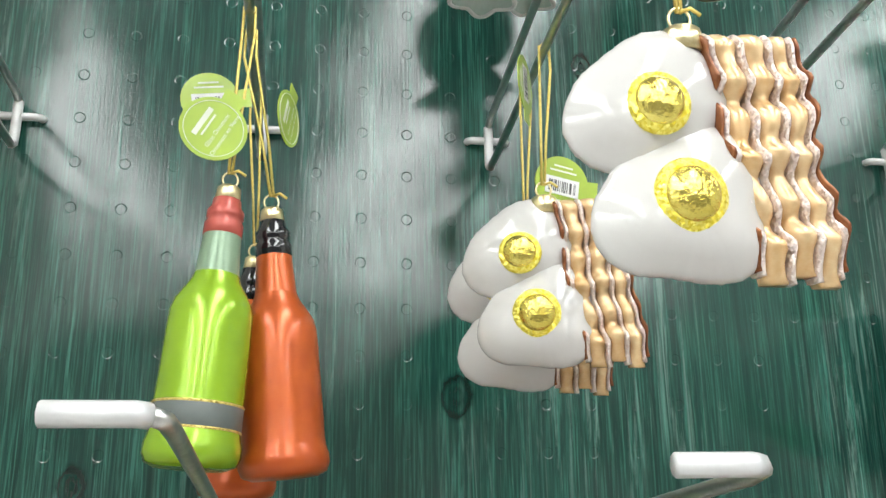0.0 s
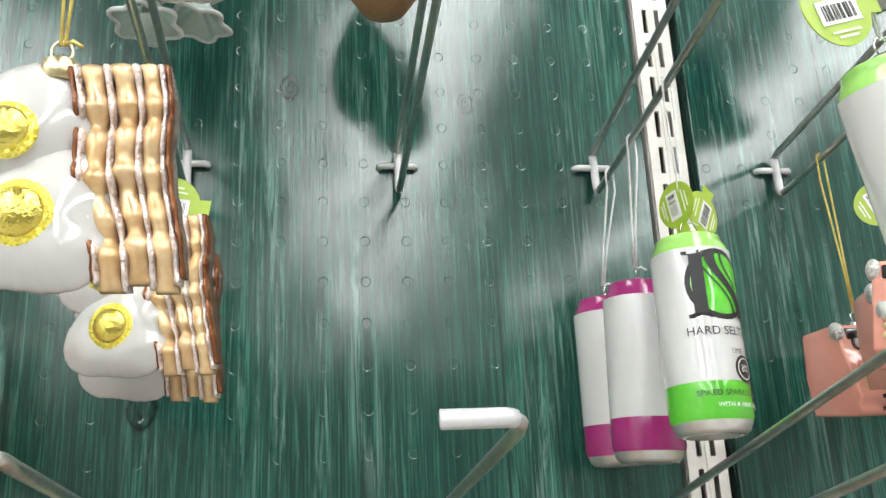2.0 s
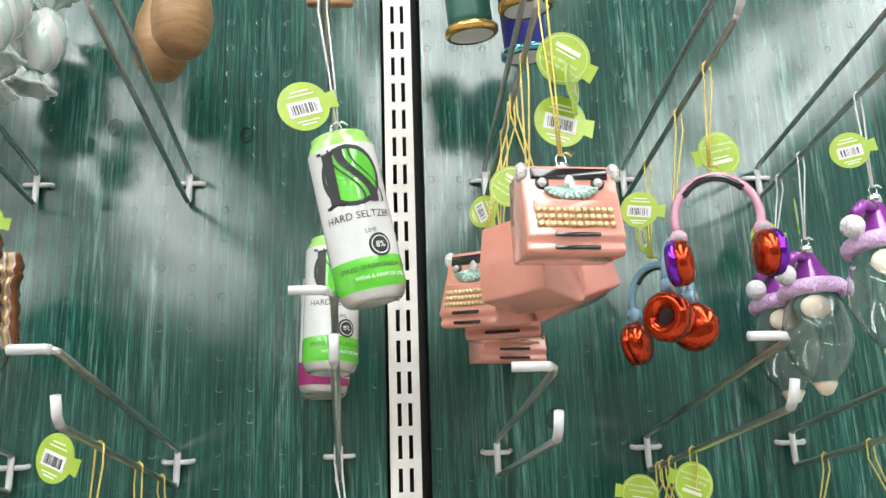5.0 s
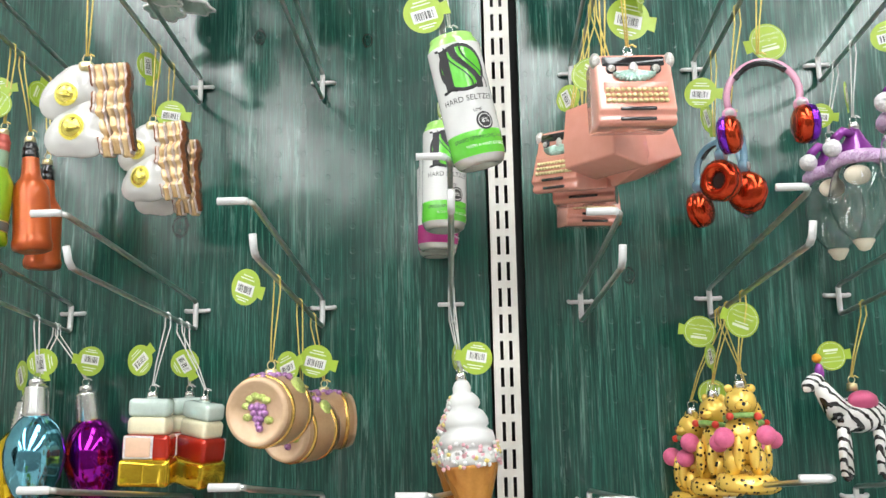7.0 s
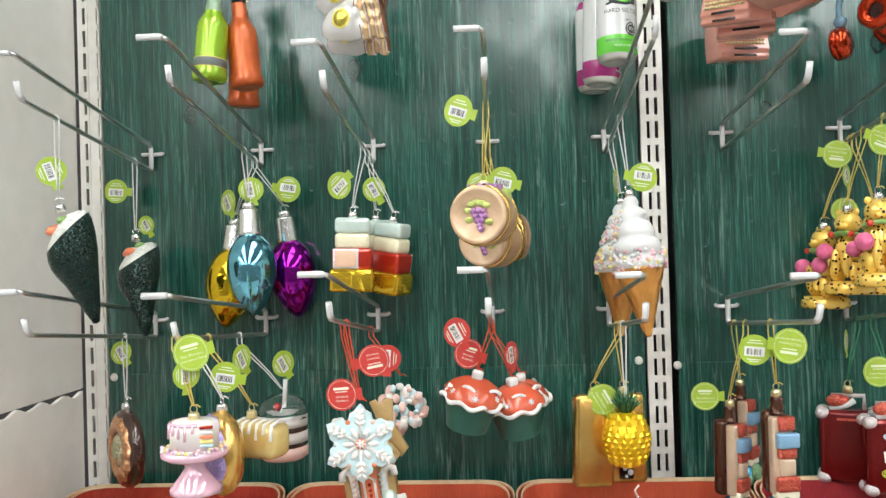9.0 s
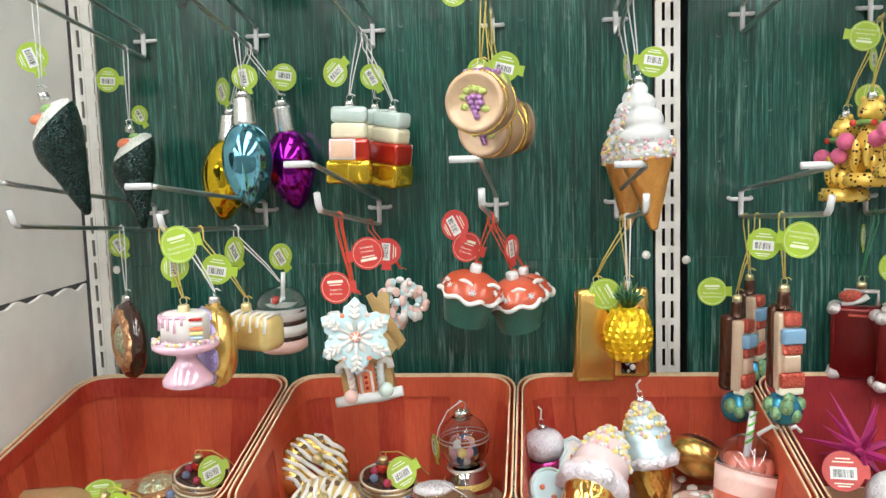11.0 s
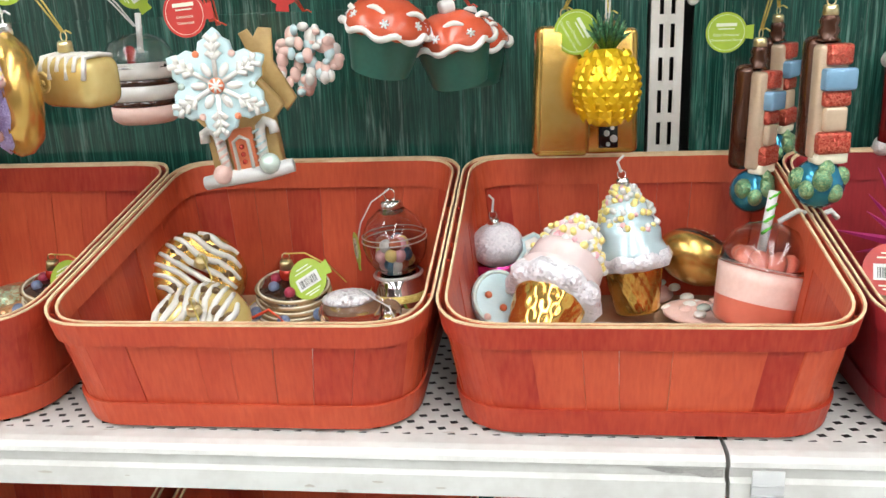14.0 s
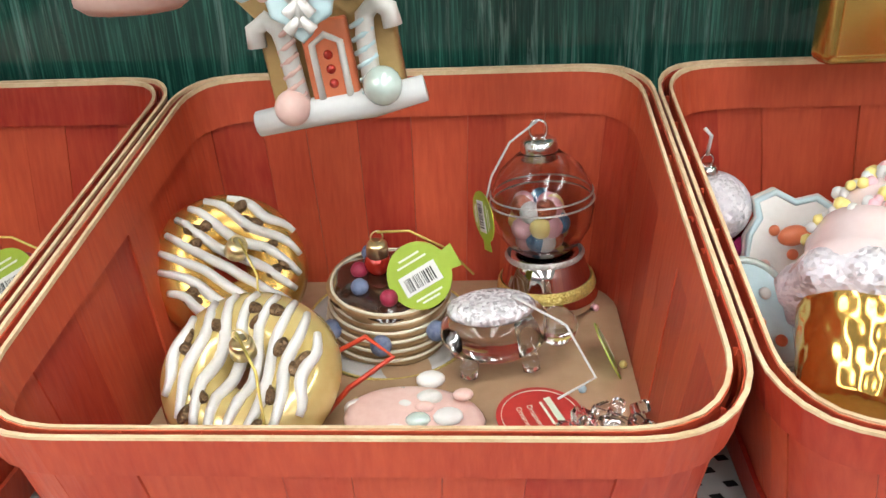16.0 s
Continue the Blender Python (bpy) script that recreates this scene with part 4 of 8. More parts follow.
def blob_sheet(lobes, thick, bm=None):
    """Smooth puffed form: the union of round lobes (x, z, rx, rz) as one soft skin."""
    b = bmesh.new()
    n, m = 72, 10
    cx, cz = sum(l[0] for l in lobes) / len(lobes), sum(l[1] for l in lobes) / len(lobes)

    def reach(a):
        best = 0.0
        ca, sa = math.cos(a), math.sin(a)
        r = 0.0
        while r < 60:
            d = sum(math.exp(-1.9 * (((cx + r * ca - x) / rx) ** 2 + ((cz + r * sa - z) / rz) ** 2)) for x, z, rx, rz in lobes)
            if d > 0.15:
                best = r
            r += 0.4
        return best

    rad = [reach(2 * math.pi * j / n) for j in range(n)]
    rows = []
    for side in (-1, 1):
        for i in (range(m + 1) if side < 0 else range(m - 1, -1, -1)):
            k = math.sin(0.5 * math.pi * i / m)
            h = side * math.cos(0.5 * math.pi * i / m)
            row = []
            for j in range(n):
                a = 2 * math.pi * j / n
                x, z = cx + k * rad[j] * math.cos(a), cz + k * rad[j] * math.sin(a)
                d = sum(math.exp(-1.4 * (((x - lx) / rx) ** 2 + ((z - lz) / rz) ** 2)) for lx, lz, rx, rz in lobes)
                row.append(b.verts.new((x * MM, h * thick * (0.55 + 0.45 * min(1.2, d)) * MM, z * MM)))
            rows.append(row)
    for p, q in zip(rows, rows[1:]):
        for j in range(n):
            b.faces.new((p[j], p[(j + 1) % n], q[(j + 1) % n], q[j]))
    bmesh.ops.remove_doubles(b, verts=b.verts[:], dist=1e-6)
    bmesh.ops.recalc_face_normals(b, faces=b.faces[:])
    return put(b, bm)


def fried_eggs(y, z, dx, tilt, tags=()):
    t = hung("egg_and_bacon_ornament", "glossy white fried-eggs ornament with gold yolks and gilt bacon", "ornament", 2, ROW_A, y, z, dx, GOLD_CORD, None, "egg and bacon ornaments", tags, tilt)
    cap(t, GOLD_CAP, tilt, 5.2)
    eggs = blob_sheet([(-14, -22, 15, 14), (-3, -18, 14, 14), (-20, -28, 11, 10), (-6, -10, 10, 8)], 7.5)
    low = blob_sheet([(-7, -46, 16, 14), (3, -56, 13, 9), (-15, -53, 11, 10), (4, -40, 12, 14)], 8.0)
    for v in low.verts:
        v.co.y -= 0.0012
    part("egg_white", eggs, EGG_WHITE, t, "upper glossy egg white", tilt)
    part("egg_white", low, EGG_WHITE, t, "lower glossy egg white", tilt)
    for x, zz, r in ((-10, -23, 8.2), (-4.5, -46, 9.0)):
        yy = -8.6 if zz > -30 else -10.2
        part("yolk_rim", ball(r * MM, (x * MM, (yy + 1.6) * MM, zz * MM), u=24, v=12, squash=(1, 0.28, 1)), YOLK_RING, t, "yellow glitter rim", tilt)
        part("yolk", ball(r * 0.76 * MM, (x * MM, (yy + 0.9) * MM, zz * MM), u=24, v=14, squash=(1, 0.62, 1)), YOLK_GOLD, t, "mirror-gold yolk", tilt)
    for k, (x0, x1, w, mat, ph) in enumerate(((3, 12.6, 2.2, BACON_BROWN, 0.2), (4.6, 13.4, 2.2, BACON_FAT, 0.2), (8.5, 17, 6.2, BACON_TAN, 0.2), (12.4, 20.6, 2.2, BACON_FAT, 0.5), (16.4, 24.0, 6.4, BACON_TAN, 1.1), (20.2, 27.4, 2.2, BACON_FAT, 1.3), (23.6, 30.4, 5.4, BACON_TAN, 2.0), (26.8, 33.0, 2.0, BACON_FAT, 2.0), (28.4, 34.2, 1.8, BACON_BROWN, 2.2))):
        part("bacon_strip", wavy_strip(x0, x1, w, -2.5, -64 + (2 if k in (0, 8) else 0) + 1.2 * math.sin(k * 1.9), 1.3, ph, 8.0), mat, t, "gilt bacon rasher" if mat is BACON_TAN else "", tilt)
    return t


EGG = Matrix.Diagonal((1.1, 1, 1.12, 1))
fried_eggs(0.203, 1.6195, -0.001, pose(0, 0, 0, 0, 0, -2) @ EGG)
fried_eggs(0.334, 1.6140, -0.003, pose(0, 0, 0, 0, 0, -14) @ EGG, ((-0.006, 0.002, 0.052, dict(yaw=62, roll=85, r=13)), (0.012, 0.012, 0.010, dict(yaw=10, roll=8, r=13))))
fried_eggs(0.368, 1.608, -0.002, pose(0, 0, 0, 0, 3, -12) @ EGG)


def drink_can(y, z, dx, tilt, ring, band, label, tags=(), front=True, logo=None):
    t = hung("can_ornament", label, "ornament", 4, ROW_A, y, z, dx, WHITE_CORD, None, "drink can ornaments", tags, tilt)
    cap(t, SILVER, tilt, 4.4)
    R = 19.0
    part("lid_ring", lathe(mm([(0, -5), (13, -5), (15.2, -4), (15.8, -4.6), (15.6, -6.2), (17.6, -9.6), (R - 0.05, -13)]), 44), ring, t, "coloured can shoulder", tilt)
    part("body", lathe(mm([(R - 0.05, -12.8), (R, -14), (R, -76), (R, -76.2)]), 44), CAN_WHITE, t, "glossy white can body", tilt)
    part("colour_band", lathe(mm([(R, -76), (R + 0.05, -76.3), (R + 0.05, -91), (R - 0.8, -93)]), 44), band, t, "coloured band", tilt)
    part("base", lathe(mm([(R - 0.7, -92.8), (16.8, -96.5), (15.0, -98.2), (13, -98.6), (11, -96.5), (0, -95)]), 44), CAN_BASE, t, "pale metal can base", tilt)
    if front:
        r = (R + 0.15) * MM
        part("emblem", wrap(flat_disc(17.2 * MM, (0, 0, -0.031), squash=1.0), r), INK, t, "black round emblem", tilt)
        part("emblem_field", wrap(flat_disc(14.6 * MM, (0, -0.00015, -0.031)), r), CAN_GREEN if band is CAN_GREEN else band, t, "", tilt)
        stem = [(-17, -15), (-5, -15), (-5, -16.6), (-8, -17.2), (-8, -45), (-5, -45.6), (-5, -47.2), (-17, -47.2), (-17, -45.6), (-14, -45), (-14, -17.2), (-17, -16.6)]
        part("emblem_stem", wrap(slab([(px * MM, pz * MM) for px, pz in stem], 0.0001, at=(0, -0.00035, 0)), r), INK, t, "black upright stroke", tilt, smooth=False)
        for off, wide in ((0.0, 5.0), (5.6, 1.1), (-5.4, 1.1)):
            bm = bmesh.new()
            path = [((off + 3 + 7.5 * math.sin(2 * math.pi * (k / 14 - 0.5) * 0.62)) * MM, (-15 - 32 * k / 14) * MM) for k in range(15)]
            left = [bm.verts.new((px - wide * 0.5 * MM, -0.0005, pz)) for px, pz in path]
            right = [bm.verts.new((px + wide * 0.5 * MM, -0.0005, pz)) for px, pz in path]
            for k in range(14):
                bm.faces.new((left[k], right[k], right[k + 1], left[k + 1]))
            part("emblem_stroke", wrap(bm, r), INK, t, "black curved stroke", tilt, smooth=False)
        part("wording", lettering("HARD SELTZER", 5.6 * MM, bend=r, at=(0, -0.0002, -0.0535)), INK, t, "black lettering", tilt, smooth=False)
        part("wording", lettering("LIME", 3.3 * MM, bend=r, at=(0.004, -0.0002, -0.0625)), INK, t, "black lettering", tilt, smooth=False)
        part("roundel", wrap(flat_disc(6.4 * MM, (0.0075, -0.0002, -0.0705), 2, 24), r), INK, t, "black roundel", tilt)
        bm = wrap(flat_disc(5.0 * MM, (0.0075, -0.0004, -0.0705), 1, 24, hole=4.5 * MM), r)
        put(lettering("8%", 4.6 * MM, bend=r, at=(0.0075, -0.0004, -0.0705)), bm)
        part("roundel_print", bm, PAPER, t, "", tilt, smooth=False)
        part("wording", lettering("SPIKED SPARKLING WATER", 3.6 * MM, bend=r, at=(0.004, -0.0004, -0.0815)), INK, t, "black lettering", tilt, smooth=False)
        part("wording", lettering("WITH A HINT OF LIME", 2.9 * MM, bend=r, at=(0.005, -0.0004, -0.0868)), PAPER, t, "white lettering", tilt, smooth=False)
    return t


drink_can(0.193, 1.6265, 0.008, pose(0, 0, 0, 2, -12, 6), CAN_LIME, CAN_GREEN, "white and lime-green drink can ornament, tilted on its cord", ((-0.018, -0.004, 0.014, dict(yaw=8, roll=-18, r=14.5)),))
drink_can(0.336, 1.606, 0.0, pose(0, 0, 0, -3, 2, 14), CAN_LIME, CAN_GREEN, "white and lime-green drink can ornament behind another", ((0.012, 0.004, 0.012, dict(yaw=30, roll=-60, r=12)), (-0.002, 0.002, 0.016, dict(yaw=-70, roll=80, r=12))))
drink_can(0.388, 1.597, -0.006, pose(0, 0, 0, 2, 1, 70), CAN_PINK, CAN_PINK, "white and magenta drink can ornament")
drink_can(0.425, 1.597, -0.011, pose(0, 0, 0, 0, 0, 80), CAN_PINK, CAN_PINK, "white and magenta drink can ornament close to the panel", front=False)


KEY_GOLD = glitter("key_glitter", (0.84, 0.74, 0.44), (0.58, 0.46, 0.20), 1500)
KEY_MESH = {}


def typewriter(y, z, dx, tilt, tags=()):
    t = hung("typewriter_ornament", "glossy pink typewriter ornament with gold keys and silver glitter", "ornament", 5, ROW_A, y, z, dx, GOLD_CORD, None, "typewriter ornaments", tags, tilt)
    cap(t, SILVER, tilt, 4.4)
    side = [(17, -5), (-9, -5), (-11, -9), (-12, -21), (-13.5, -26), (-17, -44), (-18, -48), (-15, -50), (-16.5, -55), (-12, -57), (20, -52), (21, -30)]
    b = bmesh.new()
    f = b.faces.new([b.verts.new((-26 * MM, yy * MM, zz * MM)) for yy, zz in side])
    r = bmesh.ops.extrude_face_region(b, geom=[f])
    bmesh.ops.translate(b, vec=(52 * MM, 0, 0), verts=[v for v in r["geom"] if isinstance(v, bmesh.types.BMVert)])
    bmesh.ops.recalc_face_normals(b, faces=b.faces[:])
    bmesh.ops.bevel(b, geom=b.edges[:], offset=2.6 * MM, segments=3, profile=0.5, affect="EDGES", clamp_overlap=True)
    part("body", b, PINK, t, "glossy pink body", tilt)
    part("roller_slot", box(42 * MM, 2.5 * MM, 6.5 * MM, (0, -11.2 * MM, -11 * MM), 0.8 * MM), BLACK_GLOSS, t, "black roller", tilt)
    for s in (-1, 1):
        part("roller_knob", ball(4.6 * MM, (s * 25 * MM, -9 * MM, -9.5 * MM), u=14, v=10, squash=(0.8, 1, 1.2)), SILVER_GLITTER, t, "silver glitter knob", tilt)
        part("spool", ball(3.9 * MM, (s * 15 * MM, -11.4 * MM, -16.5 * MM), squash=(1, 0.6, 1)), BLACK_GLOSS, t, "", tilt)
        part("spool_centre", ball(2.6 * MM, (s * 15 * MM, -13 * MM, -16.5 * MM), squash=(1, 0.6, 1)), SILVER_GLITTER, t, "", tilt)
    part("type_guide", ball(3.6 * MM, (0, -11.5 * MM, -16.5 * MM), squash=(0.9, 0.7, 1.4)), SILVER_GLITTER, t, "", tilt)
    for i in range(11):
        a = radians(200 + i * 14)
        part("type_bar", tube([(2 * math.cos(a) * MM, -12.4 * MM, (-18 + 2 * math.sin(a)) * MM), (15 * math.cos(a) * MM, -14.5 * MM, (-18.5 + 8 * math.sin(a)) * MM)], 1.5 * MM, 6), TEAL_GLITTER, t, "teal glitter type bar", tilt)
    part("key_bed", box(43 * MM, 1.6 * MM, 15.5 * MM, (0, -14.6 * MM, -35 * MM), 0.7 * MM, rot=pose(0, 0, 0, 10)), PINK, t, "pink key bed", tilt)
    for k in range(4):
        for i in range(12):
            key = KEY_MESH.get(k % 2)
            spot = pose((-19.25 + i * 3.5) * MM, (-14.9 - k * 0.85) * MM, (-28.6 - k * 4.2) * MM)
            if key is None:
                KEY_MESH[k % 2] = part("key", ball(1.75 * MM, (0, 0, 0), None, 8, 6, (1, 0.8, 0.9)), KEY_GOLD, t, "", (tilt or Matrix()) @ spot).data
            else:
                ob = new("key", key)
                ob.parent, ob.matrix_basis = t, (tilt or Matrix()) @ spot
    part("space_bar", box(24 * MM, 1.6 * MM, 2.4 * MM, (0, -18.2 * MM, -47.0 * MM), 0.6 * MM), BLACK_GLOSS, t, "black space bar", tilt)
    part("foot_bar", box(24 * MM, 1.6 * MM, 2.2 * MM, (0, -16.4 * MM, -53.4 * MM), 0.6 * MM), BLACK_GLOSS, t, "", tilt)
    return t


typewriter(0.180, 1.602, 0.004, pose(0, 0, 0, -4, 0, 4), ((0.004, 0.012, 0.030, dict(yaw=8, roll=12, r=15.5)), (0.006, 0.002, 0.064, dict(yaw=4, roll=30, code=False, r=15.5, pitch=8)), (0.010, 0.004, 0.050, dict(yaw=60, roll=80, r=13, code=False))))
typewriter(0.245, 1.592, -0.002, pose(0, 0, 0, 0, 0, 128), ((-0.012, -0.004, 0.018, dict(yaw=-20, roll=40, code=False, r=13)),))
typewriter(0.290, 1.596, 0.018, pose(0, 0, 0, 8, 18, 215))
typewriter(0.338, 1.583, -0.006, pose(0, 0, 0, -6, 0, -14), ((-0.012, -0.002, 0.040, dict(yaw=-40, roll=70, r=12)),))
typewriter(0.300, 1.588, -0.022, pose(0, 0, 0, 0, 6, -50))
typewriter(0.402, 1.574, 0.004, pose(0, 0, 0, -4, 0, 10))


def headphones(y, z, dx, tilt, band_mat, cup_mat, pad_mat, label, tags=(), drop=46, half=22):
    t = hung("headphones_ornament", label, "ornament", 6, ROW_A, y, z, dx, GOLD_CORD, None, "headphone ornaments", tags, tilt)
    pts = [(half * math.cos(radians(a)) * MM, 0, (-half * 1.05 + half * 1.05 * math.sin(radians(a)) - 1) * MM) for a in range(-25, 206, 11)]
    part("headband", tube(pts, 2.3 * MM, 10), band_mat, t, "curved headband", tilt)
    part("headband_pad", tube([(x * 0.93, -0.0006, zz - 0.001) for x, _, zz in pts[6:16]], 2.1 * MM, 8), BLACK_GLOSS, t, "black padding", tilt)
    for s in (-1, 1):
        x = s * (half - 0.5)
        part("hinge", lathe(mm([(0, 0), (4.2, 0), (4.6, 1.2), (4.6, 3.6), (4.2, 4.8), (0, 4.8)]), 20, at=(x * MM, 0.0024, (-half * 1.5) * MM), m=pose(0, 0, 0, 90)), band_mat, t, "", tilt)
        part("hinge_disc", lathe(mm([(0, 0), (2.8, 0), (2.8, 0.6), (0, 0.8)]), 18, at=(x * MM, -0.0024, (-half * 1.5) * MM), m=pose(0, 0, 0, 90)), GREY, t, "", tilt)
        m2 = pose(x * MM, 0, -drop * MM, 0, -s * 90, s * 12)
        g = part("ear_cup", lathe(mm([(0, 6.5), (7, 6), (11, 4), (12.6, 0.5), (12, -3), (0, -3)]), 30), cup_mat, t, "foil ear cup", (tilt or Matrix()) @ m2)
        part("ear_cushion", lathe(mm([(4.5, -3), (5.5, -6.5), (9, -8), (12.2, -6), (12.6, -2.5), (11, -1.5)]), 36, wobble=lambda a, zz: 1 + 0.02 * math.sin(24 * a)), pad_mat, g, "pleated foil cushion")
        part("ear_hole", lathe(mm([(0, -4), (4.8, -4)]), 20), BLACK_GLOSS, g)
    return t


BIG = Matrix.Scale(1.18, 4)
headphones(0.246, 1.618, -0.006, pose(0, 0, 0, 0, -3, -14) @ BIG, ORCHID, RED_FOIL, PURPLE_FOIL, "headphones ornament with an orchid-pink band and purple foil cups", ((0.012, 0.010, 0.018, dict(yaw=8, roll=165, code=False, r=15)),))
headphones(0.305, 1.592, -0.012, pose(0, 0, 0, 0, 0, 52) @ Matrix.Scale(1.32, 4), SLATE, RED_FOIL, RED_FOIL, "headphones ornament with a slate-blue band and red foil cups", ((-0.022, 0.002, 0.022, dict(yaw=-20, roll=10, r=13)),), 44, 19)
headphones(0.382, 1.592, -0.004, pose(0, 0, 0, 0, 5, 128) @ Matrix.Scale(1.32, 4), SLATE, RED_FOIL, RED_FOIL, "headphones ornament with red foil cups, close to the panel", ((-0.006, -0.002, 0.022, dict(yaw=50, roll=60, r=13)),), 44, 18)


def glass_drop(y, z, dx, tags=(), turn=0):
    """Clear teardrop glass with a purple glass hood, sugar fur band and pompom."""
    t = hung("teardrop_ornament", "clear glass teardrop ornament with a purple hood and lilac fur band", "ornament", 7, ROW_A, y, z, dx, WHITE_CORD, SILVER, "teardrop ornaments", tags)
    part("hood", lathe(mm([(3.5, -6), (6, -9), (10, -17), (16, -27), (19, -33)]), 36), PURPLE_GLASS, t, "purple glass hood")
    part("hood_tail", tube([(-0.004, -0.004, -0.012), (-0.014, -0.008, -0.010), (-0.022, -0.010, -0.018)], 0.0042, 10), PURPLE_GLASS, t)
    part("pompom", ball(8 * MM, (-0.025, -0.011, -0.026)), WHITE_FUR, t, "white sugared pompom")
    part("fur_band", tube([(20 * MM * math.cos(a), 20 * MM * math.sin(a), (-37 - 2 * math.sin(a)) * MM) for a in [2 * math.pi * i / 30 for i in range(30)]], 6.2 * MM, 12, closed=True), LILAC_FUR, t, "lilac sugared fur band")
    part("glass_drop", lathe(hollow([(18, -40), (23, -52), (26, -66), (25, -80), (19, -94), (10, -106), (4, -114), (1, -116)]), 40), CLEAR, t, "clear glass teardrop")
    part("trim", lathe(mm([(8.5, -106), (9, -108), (4.5, -115.5), (0, -117)]), 24), CREAM, t, "cream tip")
    part("face_plate", ball(9 * MM, (-0.008, -0.017, -0.052), squash=(1.3, 0.5, 1)), CREAM, t, "cream front relief")
    return t


glass_drop(0.283, 1.616, 0.0, ((-0.012, 0.0, 0.032, dict(yaw=-20, roll=-8, r=13)),))
glass_drop(0.372, 1.603, -0.006, ((-0.004, 0.0, 0.026, dict(yaw=60, roll=70, r=12)),))
glass_drop(0.412, 1.600, -0.012, ((-0.006, 0.0, 0.022, dict(yaw=-10, roll=10, r=12)),))


# ---- middle row: rolls, bulbs, stacked sweets, casks, ice cream, animals ----
def beads(t, spots, r, mats, name="bead", tilt=None):
    """Sugar beads too small to pick apart, joined by colour."""
    for k, mat in enumerate(mats):
        bm = bmesh.new()
        for i, p in enumerate(spots):
            if i % len(mats) == k:
                ball(r * (0.8 + 0.4 * ((i * 7919) % 10) / 10), p, bm, 7, 5)
        tagged(part(name, bm, mat, t, "", tilt), kind="stuff")


def sushi_cone(y, z, dx, tilt, tags, label):
    t = hung("sushi_cone_ornament", label, "ornament", 0, ROW_B, y, z, dx, WHITE_CORD, SILVER, "sushi cone ornaments", tags, tilt)
    def slant(bm):
        """Lower the mouth on one side."""
        for v in bm.verts:
            v.co.z += 0.62 * v.co.x * min(1.0, max(0.0, (v.co.z + 0.085) / 0.05))
        return bm

    part("seaweed_cone", slant(lathe(mm([(0, -112), (3, -111), (8, -96), (15, -70), (20, -55), (22.5, -43), (23, -33), (22, -27), (20.5, -27), (20.5, -31)]), 40)), BLACK_GLITTER, t, "black glitter seaweed cone", tilt)
    part("rice", slant(lathe(mm([(20.8, -30), (19.5, -23), (14, -18), (6, -14), (0, -13)]), 36, wobble=lambda a, zz: 1 + 0.04 * math.sin(7 * a + 400 * zz))), RICE, t, "white beaded rice", tilt)
    for k, (px, py, rr, mat, nm) in enumerate(((-10, -5, 6.5, SALMON, "salmon_slice"), (-8, 6, 5.5, SALMON, "salmon_slice"), (1, -6, 5.5, LEAF, "salad_leaf"), (-2, 6, 5, BUTTER, "egg_slice"))):
        part(nm, ball(rr * MM, (px * MM, py * MM, (-15 + 0.62 * px) * MM), squash=(1, 0.9, 0.7)), mat, t, "", tilt)
    return t


sushi_cone(0.245, 1.385, 0.0, pose(0, 0, 0, 6, -14, 12), ((-0.006, 0.0, 0.030, dict(yaw=20, roll=70, r=13)),), "black glitter sushi cone ornament hanging at a hook's tip")
sushi_cone(0.405, 1.362, -0.001, pose(0, 0, 0, -12, -10, 0) @ pose(0, 0, 0, 0, 0, 48), ((-0.022, 0.004, 0.048, dict(yaw=0, roll=5, r=13)), (0.012, 0.0, 0.010, dict(yaw=60, roll=60, r=10))), "black glitter sushi cone ornament filled with rice and salmon")


def light_bulb(y, z, dx, tilt, foil, label, tags=()):
    t = hung("light_bulb_ornament", label, "ornament", 1, ROW_B, y, z, dx, WHITE_CORD, SILVER, "light bulb ornaments", tags, tilt, cap_r=7)
    thread = [(7.5, -6)] + [(9.6 + (1.3 if i % 2 else 0) + 0.12 * i, -7.5 - i * 1.9) for i in range(14)] + [(10.5, -35)]
    part("screw_thread", lathe(mm(thread), 32), SILVER, t, "silver screw thread", tilt)
    part("bulb", lathe(mm([(10.5, -34), (15, -38), (20, -45), (24, -55), (26, -66), (25.5, -77), (22.5, -89), (17, -101), (10, -111), (4, -117), (0, -118.5)]), 48, wobble=lambda a, zz: 1 + 0.018 * math.sin(5 * a) + 0.012 * math.sin(8 * a + 1)), foil, t, "mirror-bright coloured glass bulb", tilt)
    return t


light_bulb(0.385, 1.391, 0.003, pose(0, 0, 0, -3, -2, 0), BLUE_FOIL, "shiny turquoise glass light bulb ornament with a silver thread", ((0.002, 0.004, 0.014, dict(yaw=20, roll=80, r=13)),))
light_bulb(0.425, 1.384, 0.030, pose(0, 0, 0, 0, -7, 30), MAGENTA_FOIL, "shiny purple glass light bulb ornament with a silver thread", ((0.008, -0.01, 0.022, dict(yaw=-5, roll=190, r=14)),))
light_bulb(0.420, 1.376, -0.022, pose(0, 0, 0, 3, 6, 60), GOLD_FOIL, "shiny gold glass light bulb ornament with a silver thread", ((-0.006, -0.005, 0.018, dict(yaw=-40, roll=60, r=14)),))


